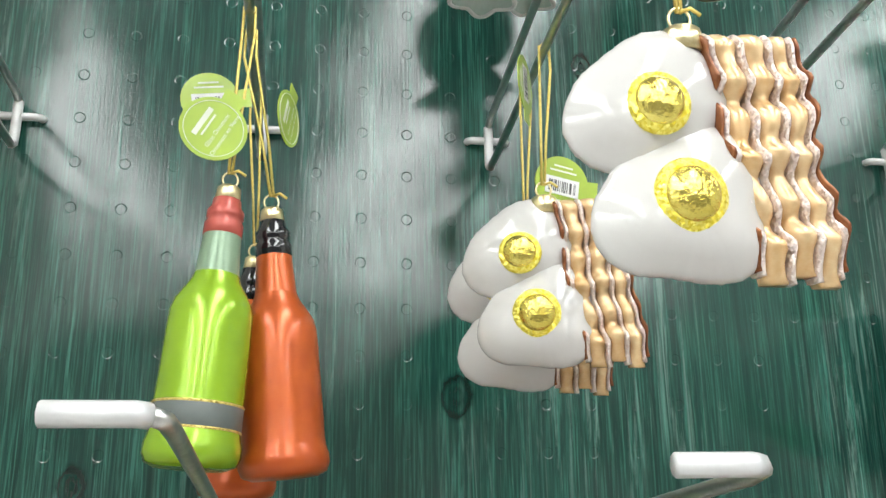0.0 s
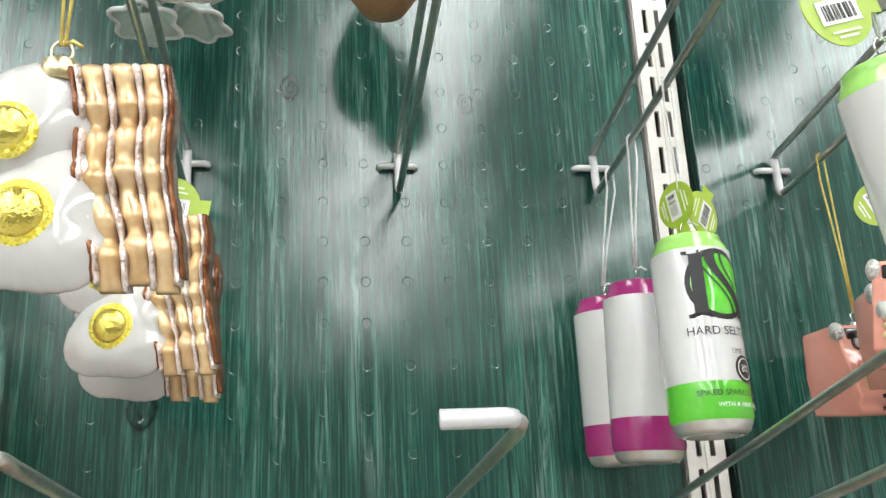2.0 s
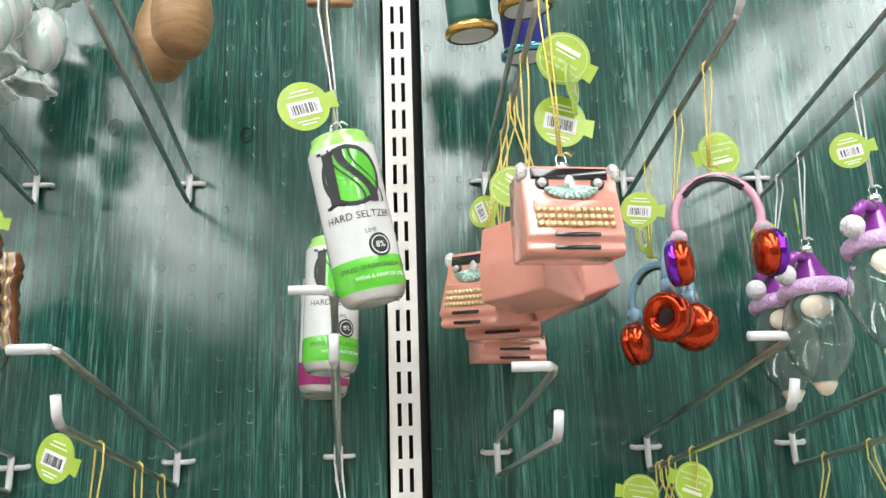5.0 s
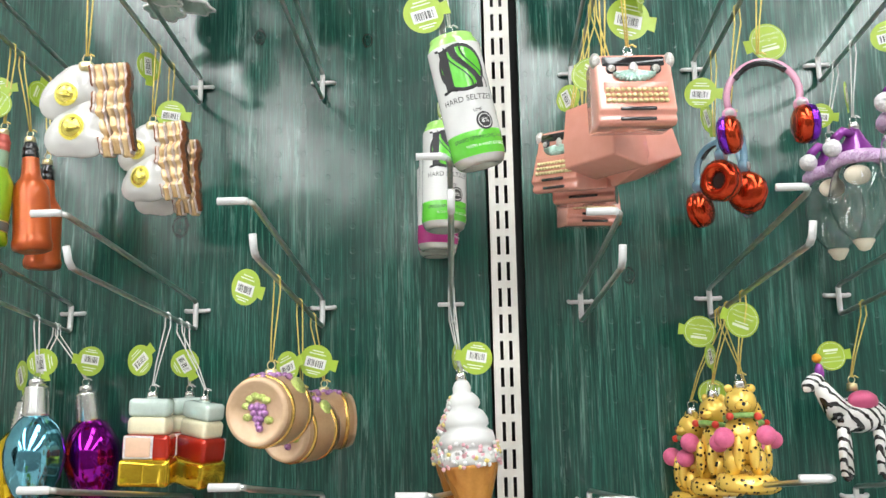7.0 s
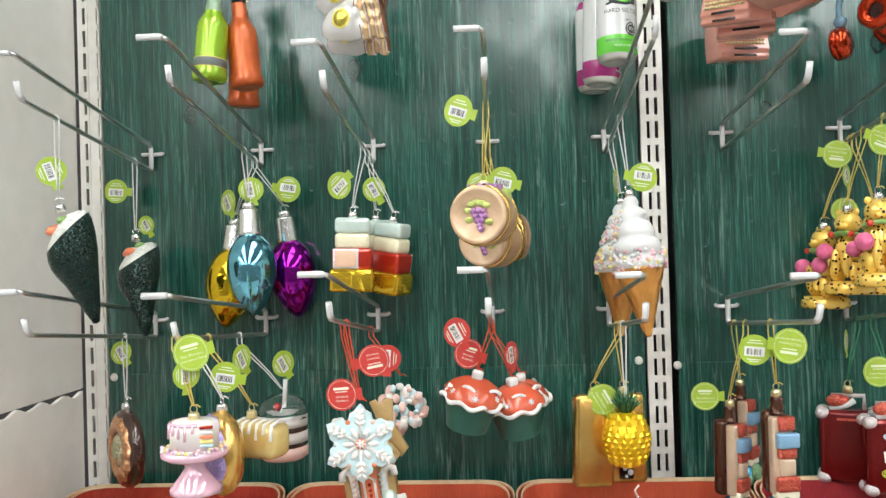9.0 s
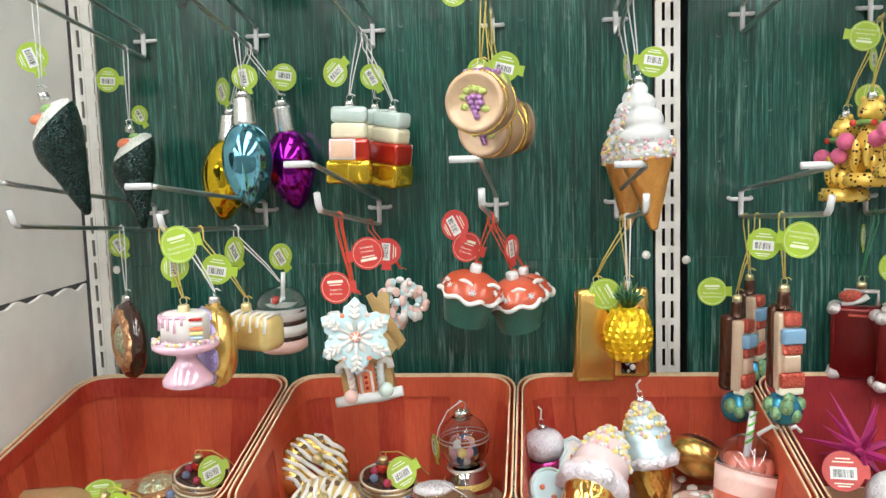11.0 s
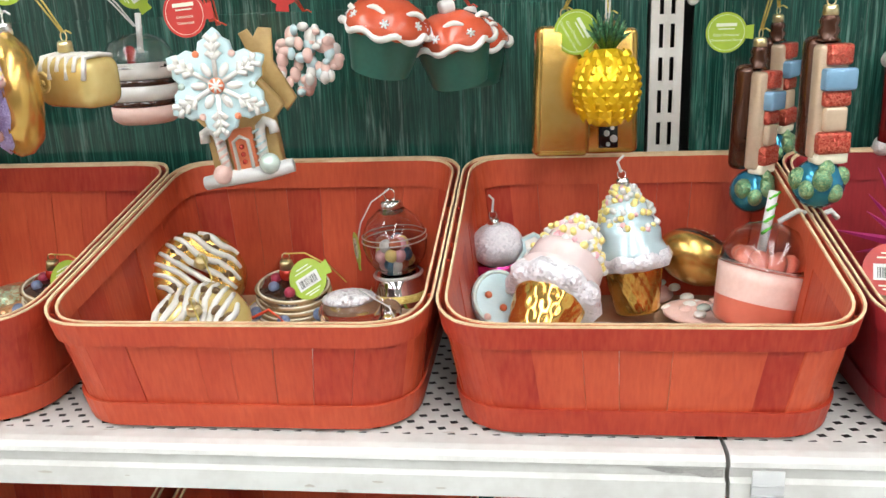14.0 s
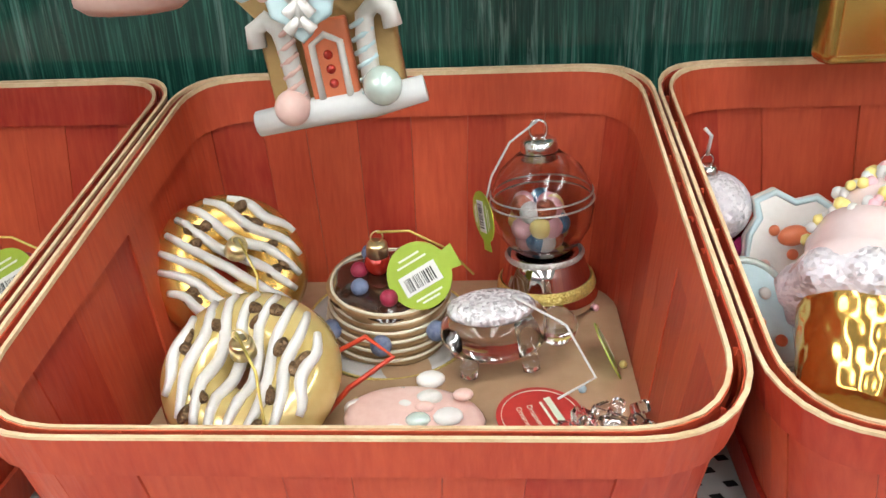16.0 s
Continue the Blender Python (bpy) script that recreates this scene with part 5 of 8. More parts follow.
def sweet_stack(y, z, dx, tilt, label, tags=()):
    t = hung("stacked_sweets_ornament", label, "ornament", 2, ROW_B, y, z, dx, WHITE_CORD, SILVER, "stacked sweets ornaments", tags, tilt)
    for nm, w, d, h, zz, mat, lb in (("mint_block", 36, 22, 16, -14, MINT, "pale mint glass block"), ("butter_block", 35, 24, 16, -30, BUTTER, "butter-cream block"), ("red_block", 41, 28, 22, -48, RED_GLASS, "red glass block"), ("gold_block", 45, 32, 24, -70, AMBER_FOIL, "gold block")):
        part(nm, box(w * MM, d * MM, h * MM, (0, 0, zz * MM), 4.2 * MM, 4), mat, t, lb, tilt)
    part("peach_facet", box(22 * MM, 3 * MM, 17 * MM, (-6 * MM, -13.6 * MM, -48 * MM), 1.2 * MM, 2), PEACH, t, "matt peach facet", tilt)
    part("facet_edge", box(26 * MM, 2.4 * MM, 20 * MM, (-6 * MM, -13.2 * MM, -48 * MM), 1.1 * MM, 2), WHITE_FUR, t, "white sugared edge", tilt)
    part("gold_facet", box(22 * MM, 4 * MM, 19 * MM, (10 * MM, -15.2 * MM, -70 * MM), 1.8 * MM, 3), AMBER_FOIL, t, "", tilt)
    return t


sweet_stack(0.375, 1.377, -0.012, pose(0, 0, 0, 0, 2, 6), "stacked sweets ornament in mint, cream, red and gold glass", ((-0.014, 0.004, 0.028, dict(yaw=-20, roll=-40, r=14)),))
sweet_stack(0.405, 1.372, 0.026, pose(0, 0, 0, 0, -8, 150), "stacked sweets ornament in mint, cream, red and gold, turned away", ((-0.02, 0.0, 0.03, dict(yaw=30, roll=60, r=13)),))
sweet_stack(0.425, 1.376, 0.004, pose(0, 0, 0, 0, 0, 40), "stacked sweets ornament close to the panel")


def cask(y, z, dx, turn, label, tags=()):
    t = hung("wine_cask_ornament", label, "ornament", 3, ROW_B, y, z, dx, GOLD_CORD, GOLD_CAP, "wine cask ornaments", tags)
    m = pose(0, 0, -31 * MM, 90, 0, turn)
    part("cask_shell", lathe(mm([(22, -22), (24.5, -20), (26.5, -8), (27, 0), (26.5, 8), (24.5, 20), (22, 22)]), 40, wobble=lambda a, zz: 1 + 0.006 * math.sin(20 * a)), CASK, t, "tan wooden staves", m)
    for s in (-1, 1):
        part("lid", lathe(mm([(0, s * 19.5), (16, s * 19.5), (17, s * 20.5), (19.5, s * 20.8), (21, s * 23), (24, s * 23.4), (25, s * 20.5)]), 40), CASK_PALE, t, "pale turned lid", m)
    for zz in (-14, 14):
        part("hoop", lathe(mm([(25.6, zz - 2), (26.6, zz - 1.6), (26.8, zz + 1.6), (25.6, zz + 2)]), 40), SATIN_GOLD, t, "gilt hoop", m)
    grapes = bmesh.new()
    for i, (gx, gz) in enumerate(((-4.5, 3), (0, 4), (4.5, 3), (-2.5, -1), (2.5, -1), (6, -1), (-1, -5), (3, -5), (1, -9), (2, -12))):
        ball(2.9 * MM, (gx * MM, gz * MM, 20.5 * MM), grapes, 9, 6)
    part("grape_cluster", grapes, GRAPE, t, "purple glitter grapes", m)
    leaves = bmesh.new()
    for gx, gz in ((-6, 9), (-2, 11), (3, 10), (7, 8), (-9, 4), (9, -6), (-8, -4)):
        ball(3.4 * MM, (gx * MM, gz * MM, 20.2 * MM), leaves, 8, 5, (1.2, 0.9, 0.45))
    part("vine_leaf", leaves, VINE, t, "green glitter vine leaves", m)
    top = bmesh.new()
    for i in range(16):
        a = i * 2.4
        ball(2.7 * MM, ((3 + i * 0.9) * math.cos(a) * MM, (3 + i * 0.8) * math.sin(a) * MM, (-4.5 - 0.12 * i) * MM), top, 8, 5)
    part("grape_garland", top, GRAPE, t, "purple grapes on top")
    part("vine_patch", ball(14 * MM, (18 * MM, 4 * MM, -19 * MM), squash=(0.5, 1, 0.9)), VINE, t, "green glitter foliage")
    return t


cask(0.256, 1.394, -0.004, -14, "tan wine cask ornament with purple grapes on its lid", ((-0.020, 0.0, 0.062, dict(yaw=-25, roll=20, r=14)),))
cask(0.340, 1.374, 0.002, -26, "tan wine cask ornament with grapes, behind another", ((0.012, 0.0, 0.026, dict(yaw=8, roll=15, r=14)), (-0.012, 0.0, 0.022, dict(yaw=-30, roll=-20, r=13))))
cask(0.402, 1.378, 0.010, -62, "tan wine cask ornament turned sideways")


def ice_cream(y, z, dx, tilt, label, tags=()):
    t = hung("ice_cream_ornament", label, "ornament", 4, ROW_B, y, z, dx, WHITE_CORD, SILVER, "ice cream cone ornaments", tags, tilt)
    prof = [(4, -6), (7, -9), (9, -13), (8, -17), (12, -19.5), (15, -24), (15, -28), (13, -31), (18, -34), (21.5, -40), (21, -45), (18.5, -47.5), (24, -51), (27, -57), (26, -62), (23, -64), (27, -67), (28.5, -72), (26, -77), (20, -80)]
    part("soft_ice", lathe(mm([(r * 0.9, h) for r, h in prof]), 44, wobble=lambda a, zz: 1 + 0.03 * math.sin(a - zz * 300)), SNOW, t, "white swirled soft ice", tilt)
    part("waffle_cone", lathe(mm([(21, -76)] + [(22.3 - 19.3 * k / 26, -78 - 2.5 * k) for k in range(27)] + [(0, -144)]), 72, wobble=lambda a, zz: 1 + 0.04 * (abs(math.sin(6 * a + 130 * zz)) + abs(math.sin(6 * a - 130 * zz)))), WAFFLE, t, "golden waffle cone", tilt)
    rng = random.Random(5)
    spots = []
    for i in range(190):
        a, zz = rng.uniform(0, 6.28), rng.uniform(-79, -60)
        r = 24.8 + rng.uniform(0, 2.0) - abs(zz + 70) * 0.12
        spots.append((r * math.cos(a) * MM, r * math.sin(a) * MM, zz * MM))
    for i in range(40):
        zz = rng.uniform(-60, -20)
        a = rng.uniform(2.6, 3.7)
        r = 9 + (-zz - 15) * 0.378
        spots.append((r * math.cos(a) * MM, r * math.sin(a) * MM, zz * MM))
    beads(t, spots, 1.9 * MM, (BEAD_PINK, BEAD_YELLOW, SNOW, BEAD_PINK, SNOW), "sugar_bead", tilt)
    return t


ice_cream(0.352, 1.388, 0.006, pose(0, 0, 0, -6, -5, 0), "white soft ice cream cone ornament with sugar beads", ((0.014, 0.0, 0.012, dict(yaw=5, roll=190, r=14)),))
ice_cream(0.408, 1.384, 0.008, pose(0, 0, 0, 0, 2, 40), "white soft ice cream cone ornament behind another", ((-0.004, 0.0, 0.018, dict(yaw=70, roll=60, r=12)),))


def leopard(y, z, dx, turn, tags=()):
    t = hung("leopard_ornament", "gold leopard figurine ornament with black spots and a pink pompom collar", "ornament", 6, ROW_B, y, z, dx, GOLD_CORD, SILVER, "leopard ornaments", tags)
    bm = bmesh.new()
    for r, p, sq in ((13, (0, 0, -18), (1, 0.95, 0.95)), (6, (0, -11, -21), (1.1, 0.8, 0.8)), (3.6, (-9, 0, -7), (1, 0.6, 1)), (3.6, (9, 0, -7), (1, 0.6, 1)), (16, (0, 3, -48), (0.95, 0.9, 1.35)), (9, (-10, -3, -66), (0.8, 1.2, 1.4)), (9, (10, -3, -66), (0.8, 1.2, 1.4)), (6, (-6, -13, -58), (0.75, 0.8, 2.4)), (6, (6, -13, -58), (0.75, 0.8, 2.4)), (5, (17, 8, -70), (0.8, 2, 0.8))):
        ball(r * MM, tuple(c * MM for c in p), bm, 18, 12, sq)
    lathe(mm([(0, -76), (20, -76), (23, -80), (24, -86), (22, -89), (0, -89)]), 30, bm, wobble=lambda a, zz: 1 + 0.03 * math.sin(9 * a))
    extra = bmesh.new()
    tube([(13 * math.cos(a) * MM, 12 * math.sin(a) * MM, (-31 - 3 * math.sin(a)) * MM) for a in [2 * math.pi * i / 24 for i in range(24)]], 2.4 * MM, 8, extra, closed=True)
    shade(extra, 1)
    put(extra, bm)
    for k, (r, p) in ((2, (8.5, (-17, -14, -46))), (2, (8.0, (16, -15, -44))), (3, (3.2, (-11, -12, -29))), (3, (3.2, (11, -12, -29))), (4, (1.6, (0, -15.6, -19)))):
        b = ball(r * MM, tuple(c * MM for c in p), None, 14, 9)
        put(shade(b, k), bm)
    part("figurine", bm, (SPOTS, LEAF, surf("pink_pompom", (0.72, 0.16, 0.30), 0.8, 0, (0.62, 0.11, 0.24), 300, 0.6, 900), surf("red_bobble", (0.66, 0.05, 0.03), 0.5), BLACK_GLOSS), t, "", pose(0, 0, 0, 0, 0, turn))
    return t


leopard(0.345, 1.377, -0.008, -8, ((0.006, 0.0, 0.050, dict(yaw=10, roll=200, code=False, r=15)),))
leopard(0.392, 1.368, -0.018, -55, ((-0.008, 0.0, 0.052, dict(yaw=-10, roll=190, code=False, r=14)), (0.0, 0.0, 0.030, dict(yaw=50, roll=70, r=11))))
leopard(0.415, 1.366, 0.018, 45, ((-0.030, 0.0, -0.002, dict(yaw=-15, roll=100, code=False, r=13)),))
leopard(0.425, 1.352, -0.030, -80)


def zebra(y, z, dx, turn, label, tags=()):
    t = hung("zebra_ornament", label, "ornament", 7, ROW_B, y, z, dx, GOLD_CORD, GOLD_CAP, "zebra ornaments", tags)
    bm = bmesh.new()
    ball(17 * MM, (4 * MM, 0, -28 * MM), bm, 20, 14, (1.6, 0.85, 0.95))
    tube([(-14 * MM, 0, -26 * MM), (-24 * MM, 0, -12 * MM), (-32 * MM, 0, 0)], 9.5 * MM, 14, bm, taper=(1.25, 0.95, 0.7))
    ball(8 * MM, (-37 * MM, 0, 1 * MM), bm, 16, 10, (1.5, 0.8, 0.85), pose(0, 0, 0, 0, -35))
    for sx, lean in ((-14, -3), (-10, 4), (20, -2), (26, 4)):
        tube([(sx * MM, (3 if lean > 0 else -4) * MM, -38 * MM), ((sx + lean) * MM, (4 if lean > 0 else -5) * MM, -60 * MM), ((sx + lean) * MM, (4 if lean > 0 else -5) * MM, -80 * MM)], 4.2 * MM, 10, bm, taper=(1.4, 0.85, 0.8))
    for p, r, k in (((-30, 0, 9), 4.4, 1), ((-31.5, 0, 22), 4.2, 2), ((4, -8, -16), 12, 3), ((-14, -4, -81), 4.2, 4), ((-8, 4, -81), 4.2, 4), ((22, -5, -81), 4.2, 4), ((30, 4, -81), 4.2, 4)):
        b = ball(r * MM, tuple(c * MM for c in p), None, 12, 8, (1, 1, 2.0) if k == 1 else (1.2, 0.6, 0.8) if k == 3 else (1, 1, 1))
        put(shade(b, k), bm)
    part("figurine", bm, (STRIPES, PURPLE_GLASS, surf("orange_bobble", (0.85, 0.36, 0.02), 0.7), surf("pink_saddle", (0.60, 0.10, 0.22), 0.3, 0.3), BLACK_GLOSS), t, "", pose(0, 0, 0, 0, 0, turn))
    return t


zebra(0.400, 1.372, -0.016, 10, "white zebra figurine ornament with black stripes and a party hat", ((-0.016, 0.0, 0.024, dict(yaw=0, roll=-5, code=False, r=13)),))
zebra(0.335, 1.378, 0.020, 60, "striped zebra figurine ornament turned to the side", ((0.0, 0.0, 0.036, dict(yaw=40, roll=50, r=12)),))


# ---- lower row: cakes, cookies, cupcakes, pineapple, parcels, suitcases ----
def hung_c(name, label, col, y, z, dx, cord, cap_mat, tags=(), tilt=None, group="", cap_r=4.6):
    return hung(name, label, "ornament", col, ROW_C, y, z, dx, cord, cap_mat, group, tags, tilt, cap_r=cap_r)


T = pose(0, 0, 0, 0, 0, -48)
t = hung_c("chocolate_disc_ornament", "glossy chocolate disc ornament crusted with toffee glitter", 0, 0.368, 1.187, 0, WHITE_CORD, SILVER, ((-0.004, 0.0, 0.052, dict(yaw=60, roll=60, r=12)),), T)
part("disc", lathe(mm([(0, -9), (30, -9), (38, -6), (41, 0), (38, 6), (30, 9), (0, 9)]), 44, at=(0, 0, -47 * MM), m=pose(0, 0, 0, 90)), CHOC, t, "dark chocolate shell", T)
part("toffee_ring", lathe(mm([(18, 8), (19, 11), (27, 11.5), (33, 9), (34, 6)]), 40, at=(0, 0, -47 * MM), m=pose(0, 0, 0, 90), wobble=lambda a, zz: 1 + 0.04 * math.sin(11 * a)), TOFFEE, t, "toffee glitter ring", T)
part("nut_centre", lathe(mm([(0, 14), (9, 13.5), (15, 10), (16.5, 7)]), 34, at=(0, 0, -47 * MM), m=pose(0, 0, 0, 90)), NUT_GLITTER, t, "green nut glitter centre", T)

t = hung_c("cake_stand_ornament", "pink glass cake stand ornament with a rainbow layer cake", 1, 0.184, 1.209, 0.014, GOLD_CORD, GOLD_CAP, ((0.0, -0.002, 0.048, dict(yaw=0, roll=-14, code=False, r=15)), (-0.006, 0.002, 0.030, dict(yaw=50, roll=90, r=12))))
part("cake", lathe(mm([(0, -6), (16, -6.5), (19, -8.5), (19, -28), (0, -28)]), 40), ICING, t, "white iced cake")
bm = bmesh.new()
for i in range(9):
    a = radians(150 + i * 17)
    tube([(19.2 * math.cos(a) * MM, 19.2 * math.sin(a) * MM, -8 * MM), (19.8 * math.cos(a) * MM, 19.8 * math.sin(a) * MM, (-14 - 6 * ((i * 5) % 4) / 3) * MM)], 1.2 * MM, 6, bm)
tube([(18.6 * math.cos(radians(a)) * MM, 18.6 * math.sin(radians(a)) * MM, -8 * MM) for a in range(130, 300, 8)], 1.5 * MM, 6, bm)
part("pink_drip", bm, CAKE_PINK, t, "pink icing drips")
for k, (zz, mat) in enumerate(((-10, RED_GLASS), (-14, ICING), (-17.5, SALMON), (-21, BEAD_YELLOW), (-24.5, BEAD_BLUE))):
    part("cake_layer", box(19 * MM, 3 * MM, 2.6 * MM, (10.5 * MM, -14.4 * MM, zz * MM), 0.5 * MM, rot=pose(0, 0, 0, 0, 0, 14)), mat, t, "coloured cake layer")
part("stand", lathe(mm([(0, -28), (23, -28.5), (26.5, -31), (26.5, -34), (22, -37), (9, -40), (8, -44), (12, -50), (20, -60), (20.5, -64), (17, -66), (0, -66)]), 44), CAKE_PINK, t, "pearly pink glass stand")
rng = random.Random(3)
beads(t, [((20 + rng.uniform(0, 6)) * MM * math.cos(a), (20 + rng.uniform(0, 6)) * MM * math.sin(a), (-27 - rng.uniform(0, 3.5)) * MM) for a in [i * 0.0523 for i in range(120)]], 1.6 * MM, (SNOW, BEAD_PINK, BEAD_YELLOW, LILAC_FUR, SNOW), "sugar_bead")

T = pose(0, 0, 0, 0, 4, -52)
t = hung_c("ring_cake_ornament", "gold ring-cake ornament iced in lavender glitter", 1, 0.224, 1.209, 0.024, WHITE_CORD, SILVER, ((0.003, 0.002, 0.022, dict(yaw=5, roll=10, r=13)),), T)
part("ring_cake", lathe(mm([(0, 13), (14, 13.5), (26, 11), (33, 4), (34, -3), (30, -9), (22, -11), (0, -11)]), 48, at=(0, 0, -43 * MM), m=pose(0, 0, 0, -90) @ Matrix.Diagonal((0.92, 1.08, 1, 1))), SATIN_GOLD, t, "satin gold underside", T)
part("icing", lathe(mm([(0, -15), (16, -15.5), (27, -13), (31.5, -8), (30, -6)]), 48, at=(0, 0, -43 * MM), m=pose(0, 0, 0, -90) @ Matrix.Diagonal((0.92, 1.08, 1, 1)), wobble=lambda a, zz: 1 + 0.03 * math.sin(9 * a)), LAVENDER, t, "lavender glitter icing", T)

T = pose(0, 0, 0, 0, 0, -24)
t = hung_c("cream_roll_ornament", "golden cream roll ornament with white drizzle", 1, 0.262, 1.196, 0.038, GOLD_CORD, GOLD_CAP, ((-0.008, 0.0, 0.046, dict(yaw=70, roll=60, r=13)),), T)
part("roll", box(52 * MM, 30 * MM, 32 * MM, (8 * MM, 0, -25 * MM), 9 * MM, 4), CUSTARD, t, "glossy custard roll", T)
bm = bmesh.new()
for i in range(6):
    x = -12 + i * 8
    tube([(x * MM, 11 * MM, -10 * MM), ((x + 2) * MM, 0, -8.4 * MM), ((x + 4) * MM, -12 * MM, -10 * MM), ((x + 5) * MM, -15.4 * MM, (-18 - 5 * (i % 2)) * MM)], 1.6 * MM, 7, bm)
part("drizzle", bm, ICING, t, "white icing drizzle", T)
part("spiral", tube([((-6 + 0.55 * i * math.cos(i * 0.6)) * MM, -15.2 * MM, (-26 + 0.55 * i * math.sin(i * 0.6)) * MM) for i in range(16)], 1.3 * MM, 6), CUSTARD, t, "", T)

t = hung_c("glass_cake_ornament", "clear domed cake ornament with dark and white layers", 1, 0.352, 1.196, 0.042, WHITE_CORD, None, ((0.002, 0.0, 0.03, dict(yaw=50, roll=60, r=13)),))
for zz, h, mat in ((-26, 12, ICING), (-34.5, 5, CHOC), (-42, 11, ICING), (-49.5, 4.5, CHOC), (-58, 13, BLUSH)):
    ends = 3.5 if zz < -55 else 0.6
    part("cake_layer", lathe(mm([(0, zz - h / 2), (23 - ends, zz - h / 2), (24.2, zz - h / 2 + ends), (24.4, zz + h / 2 - 0.5), (23.6, zz + h / 2), (0, zz + h / 2)]), 44, wobble=lambda a, q: 1 + 0.012 * math.sin(5 * a)), mat, t, "dark cake layer" if mat is CHOC else "pale cream layer")
part("dome", lathe(hollow([(25, -24), (24.5, -14), (20, -6), (11, -1.5), (1, 0)]), 36), CLEAR, t, "clear glass dome")
part("straw", tube([(2 * MM, 0, -14 * MM), (4 * MM, -1 * MM, 14 * MM)], 2.2 * MM, 10), SNOW, t, "white straw")
part("cherry", ball(4.5 * MM, (-4 * MM, -5 * MM, -13 * MM)), RED_GLASS, t, "red cherry")


def snow_cookie(y, z, dx, turn, base, label, size=1.0, tags=()):
    t = hung_c("snowflake_cookie_ornament", label, 2, y, z, dx, RED_CORD, None, tags)
    m = pose(0, 0, -33 * size * MM, 0, 0, turn) @ Matrix.Scale(size, 4)
    pts = []
    for i in range(72):
        a = 2 * math.pi * i / 72 + math.pi / 2
        r = 28.5 + 4.5 * math.cos(6 * (a - math.pi / 2)) + 1.6 * math.cos(18 * (a - math.pi / 2))
        pts.append((r * math.cos(a) * MM, r * math.sin(a) * MM))
    part("cookie", slab(pts, 7 * MM, 1.8 * MM, at=(0, 3.5 * MM, 0), seg=3), base, t, "iced cookie base", m)
    for k in range(6):
        a = math.pi / 2 + k * math.pi / 3
        ca, sa = math.cos(a), math.sin(a)
        bm = tube([(5 * ca * MM, -4.4 * MM, 5 * sa * MM), (29 * ca * MM, -4.6 * MM, 29 * sa * MM)], 1.5 * MM, 8)
        for d in (16, 21, 26):
            for s in (-1, 1):
                e = a + s * 0.75
                tube([(d * ca * MM, -4.6 * MM, d * sa * MM), ((d * ca + 6 * math.cos(e)) * MM, -4.8 * MM, (d * sa + 6 * math.sin(e)) * MM)], 1.75 * MM, 8, bm, taper=(0.8, 1.15))
        part("icing_branch", bm, ICING, t, "raised white icing branch", m)
        b = a + math.pi / 6
        part("icing_drop", ball(2.6 * MM, (11 * math.cos(b) * MM, -4.2 * MM, 11 * math.sin(b) * MM), squash=(1, 0.7, 1.9), rot=pose(0, 0, 0, 0, -math.degrees(b) + 90)), ICING, t, "", m)
        part("sweet", ball(2.2 * MM, (22 * math.cos(b) * MM, -3.6 * MM, 22 * math.sin(b) * MM), squash=(1, 0.7, 1)), (SALMON, MINT, BLUSH)[k % 3], t, "coloured sugar drop", m)
    part("peppermint", ball(5 * MM, (0, -4.6 * MM, 0), squash=(1, 0.45, 1), u=20), SALMON, t, "striped peppermint centre", m)
    bm = bmesh.new()
    for k in range(7):
        a = 2 * math.pi * k / 7
        tube([(0, -6.8 * MM, 0), (4.4 * math.cos(a) * MM, -5.9 * MM, 4.4 * math.sin(a) * MM)], 0.8 * MM, 6, bm)
    part("peppermint_stripe", bm, ICING, t, "", m)
    return t


snow_cookie(0.257, 1.199, 0.010, 6, ICING_BLUE, "pale blue iced snowflake cookie ornament with white relief", 1.0, ((-0.016, 0.0, 0.010, dict(yaw=-5, roll=-4, mat=RED_CARD, code=False, r=14)), (0.014, -0.004, 0.040, dict(yaw=5, roll=170, mat=RED_CARD, code=False, r=14))))

t = hung_c("gingerbread_house_ornament", "gingerbread house ornament with candy canes and a red door", 2, 0.285, 1.196, 0.004, RED_CORD, None)
t.matrix_basis = t.matrix_basis @ pose(0, 0, 0, 0, -7, 0)
part("house_back", slab([(-24 * MM, -88 * MM), (24 * MM, -88 * MM), (24 * MM, -58 * MM), (32 * MM, -50 * MM), (2 * MM, -8 * MM), (-30 * MM, -50 * MM), (-24 * MM, -58 * MM)], 9 * MM, 1.5 * MM, at=(0, 6 * MM, 0)), GINGER, t, "brown gingerbread wall")
part("door", box(17 * MM, 4 * MM, 30 * MM, (0, -5 * MM, -76 * MM), 1.2 * MM), SALMON, t, "red sugared door")
bm = tube([(-5 * MM, -7.2 * MM, -88 * MM), (-5 * MM, -7.2 * MM, -69 * MM), (0, -7.2 * MM, -66 * MM), (5 * MM, -7.2 * MM, -69 * MM), (5 * MM, -7.2 * MM, -88 * MM)], 1.3 * MM, 8)
part("door_trim", bm, ICING, t, "white icing door frame")
for k in range(3):
    part("door_gem", ball(1.7 * MM, (0, -7.2 * MM, (-73 - 5 * k) * MM)), RED_GLASS, t)
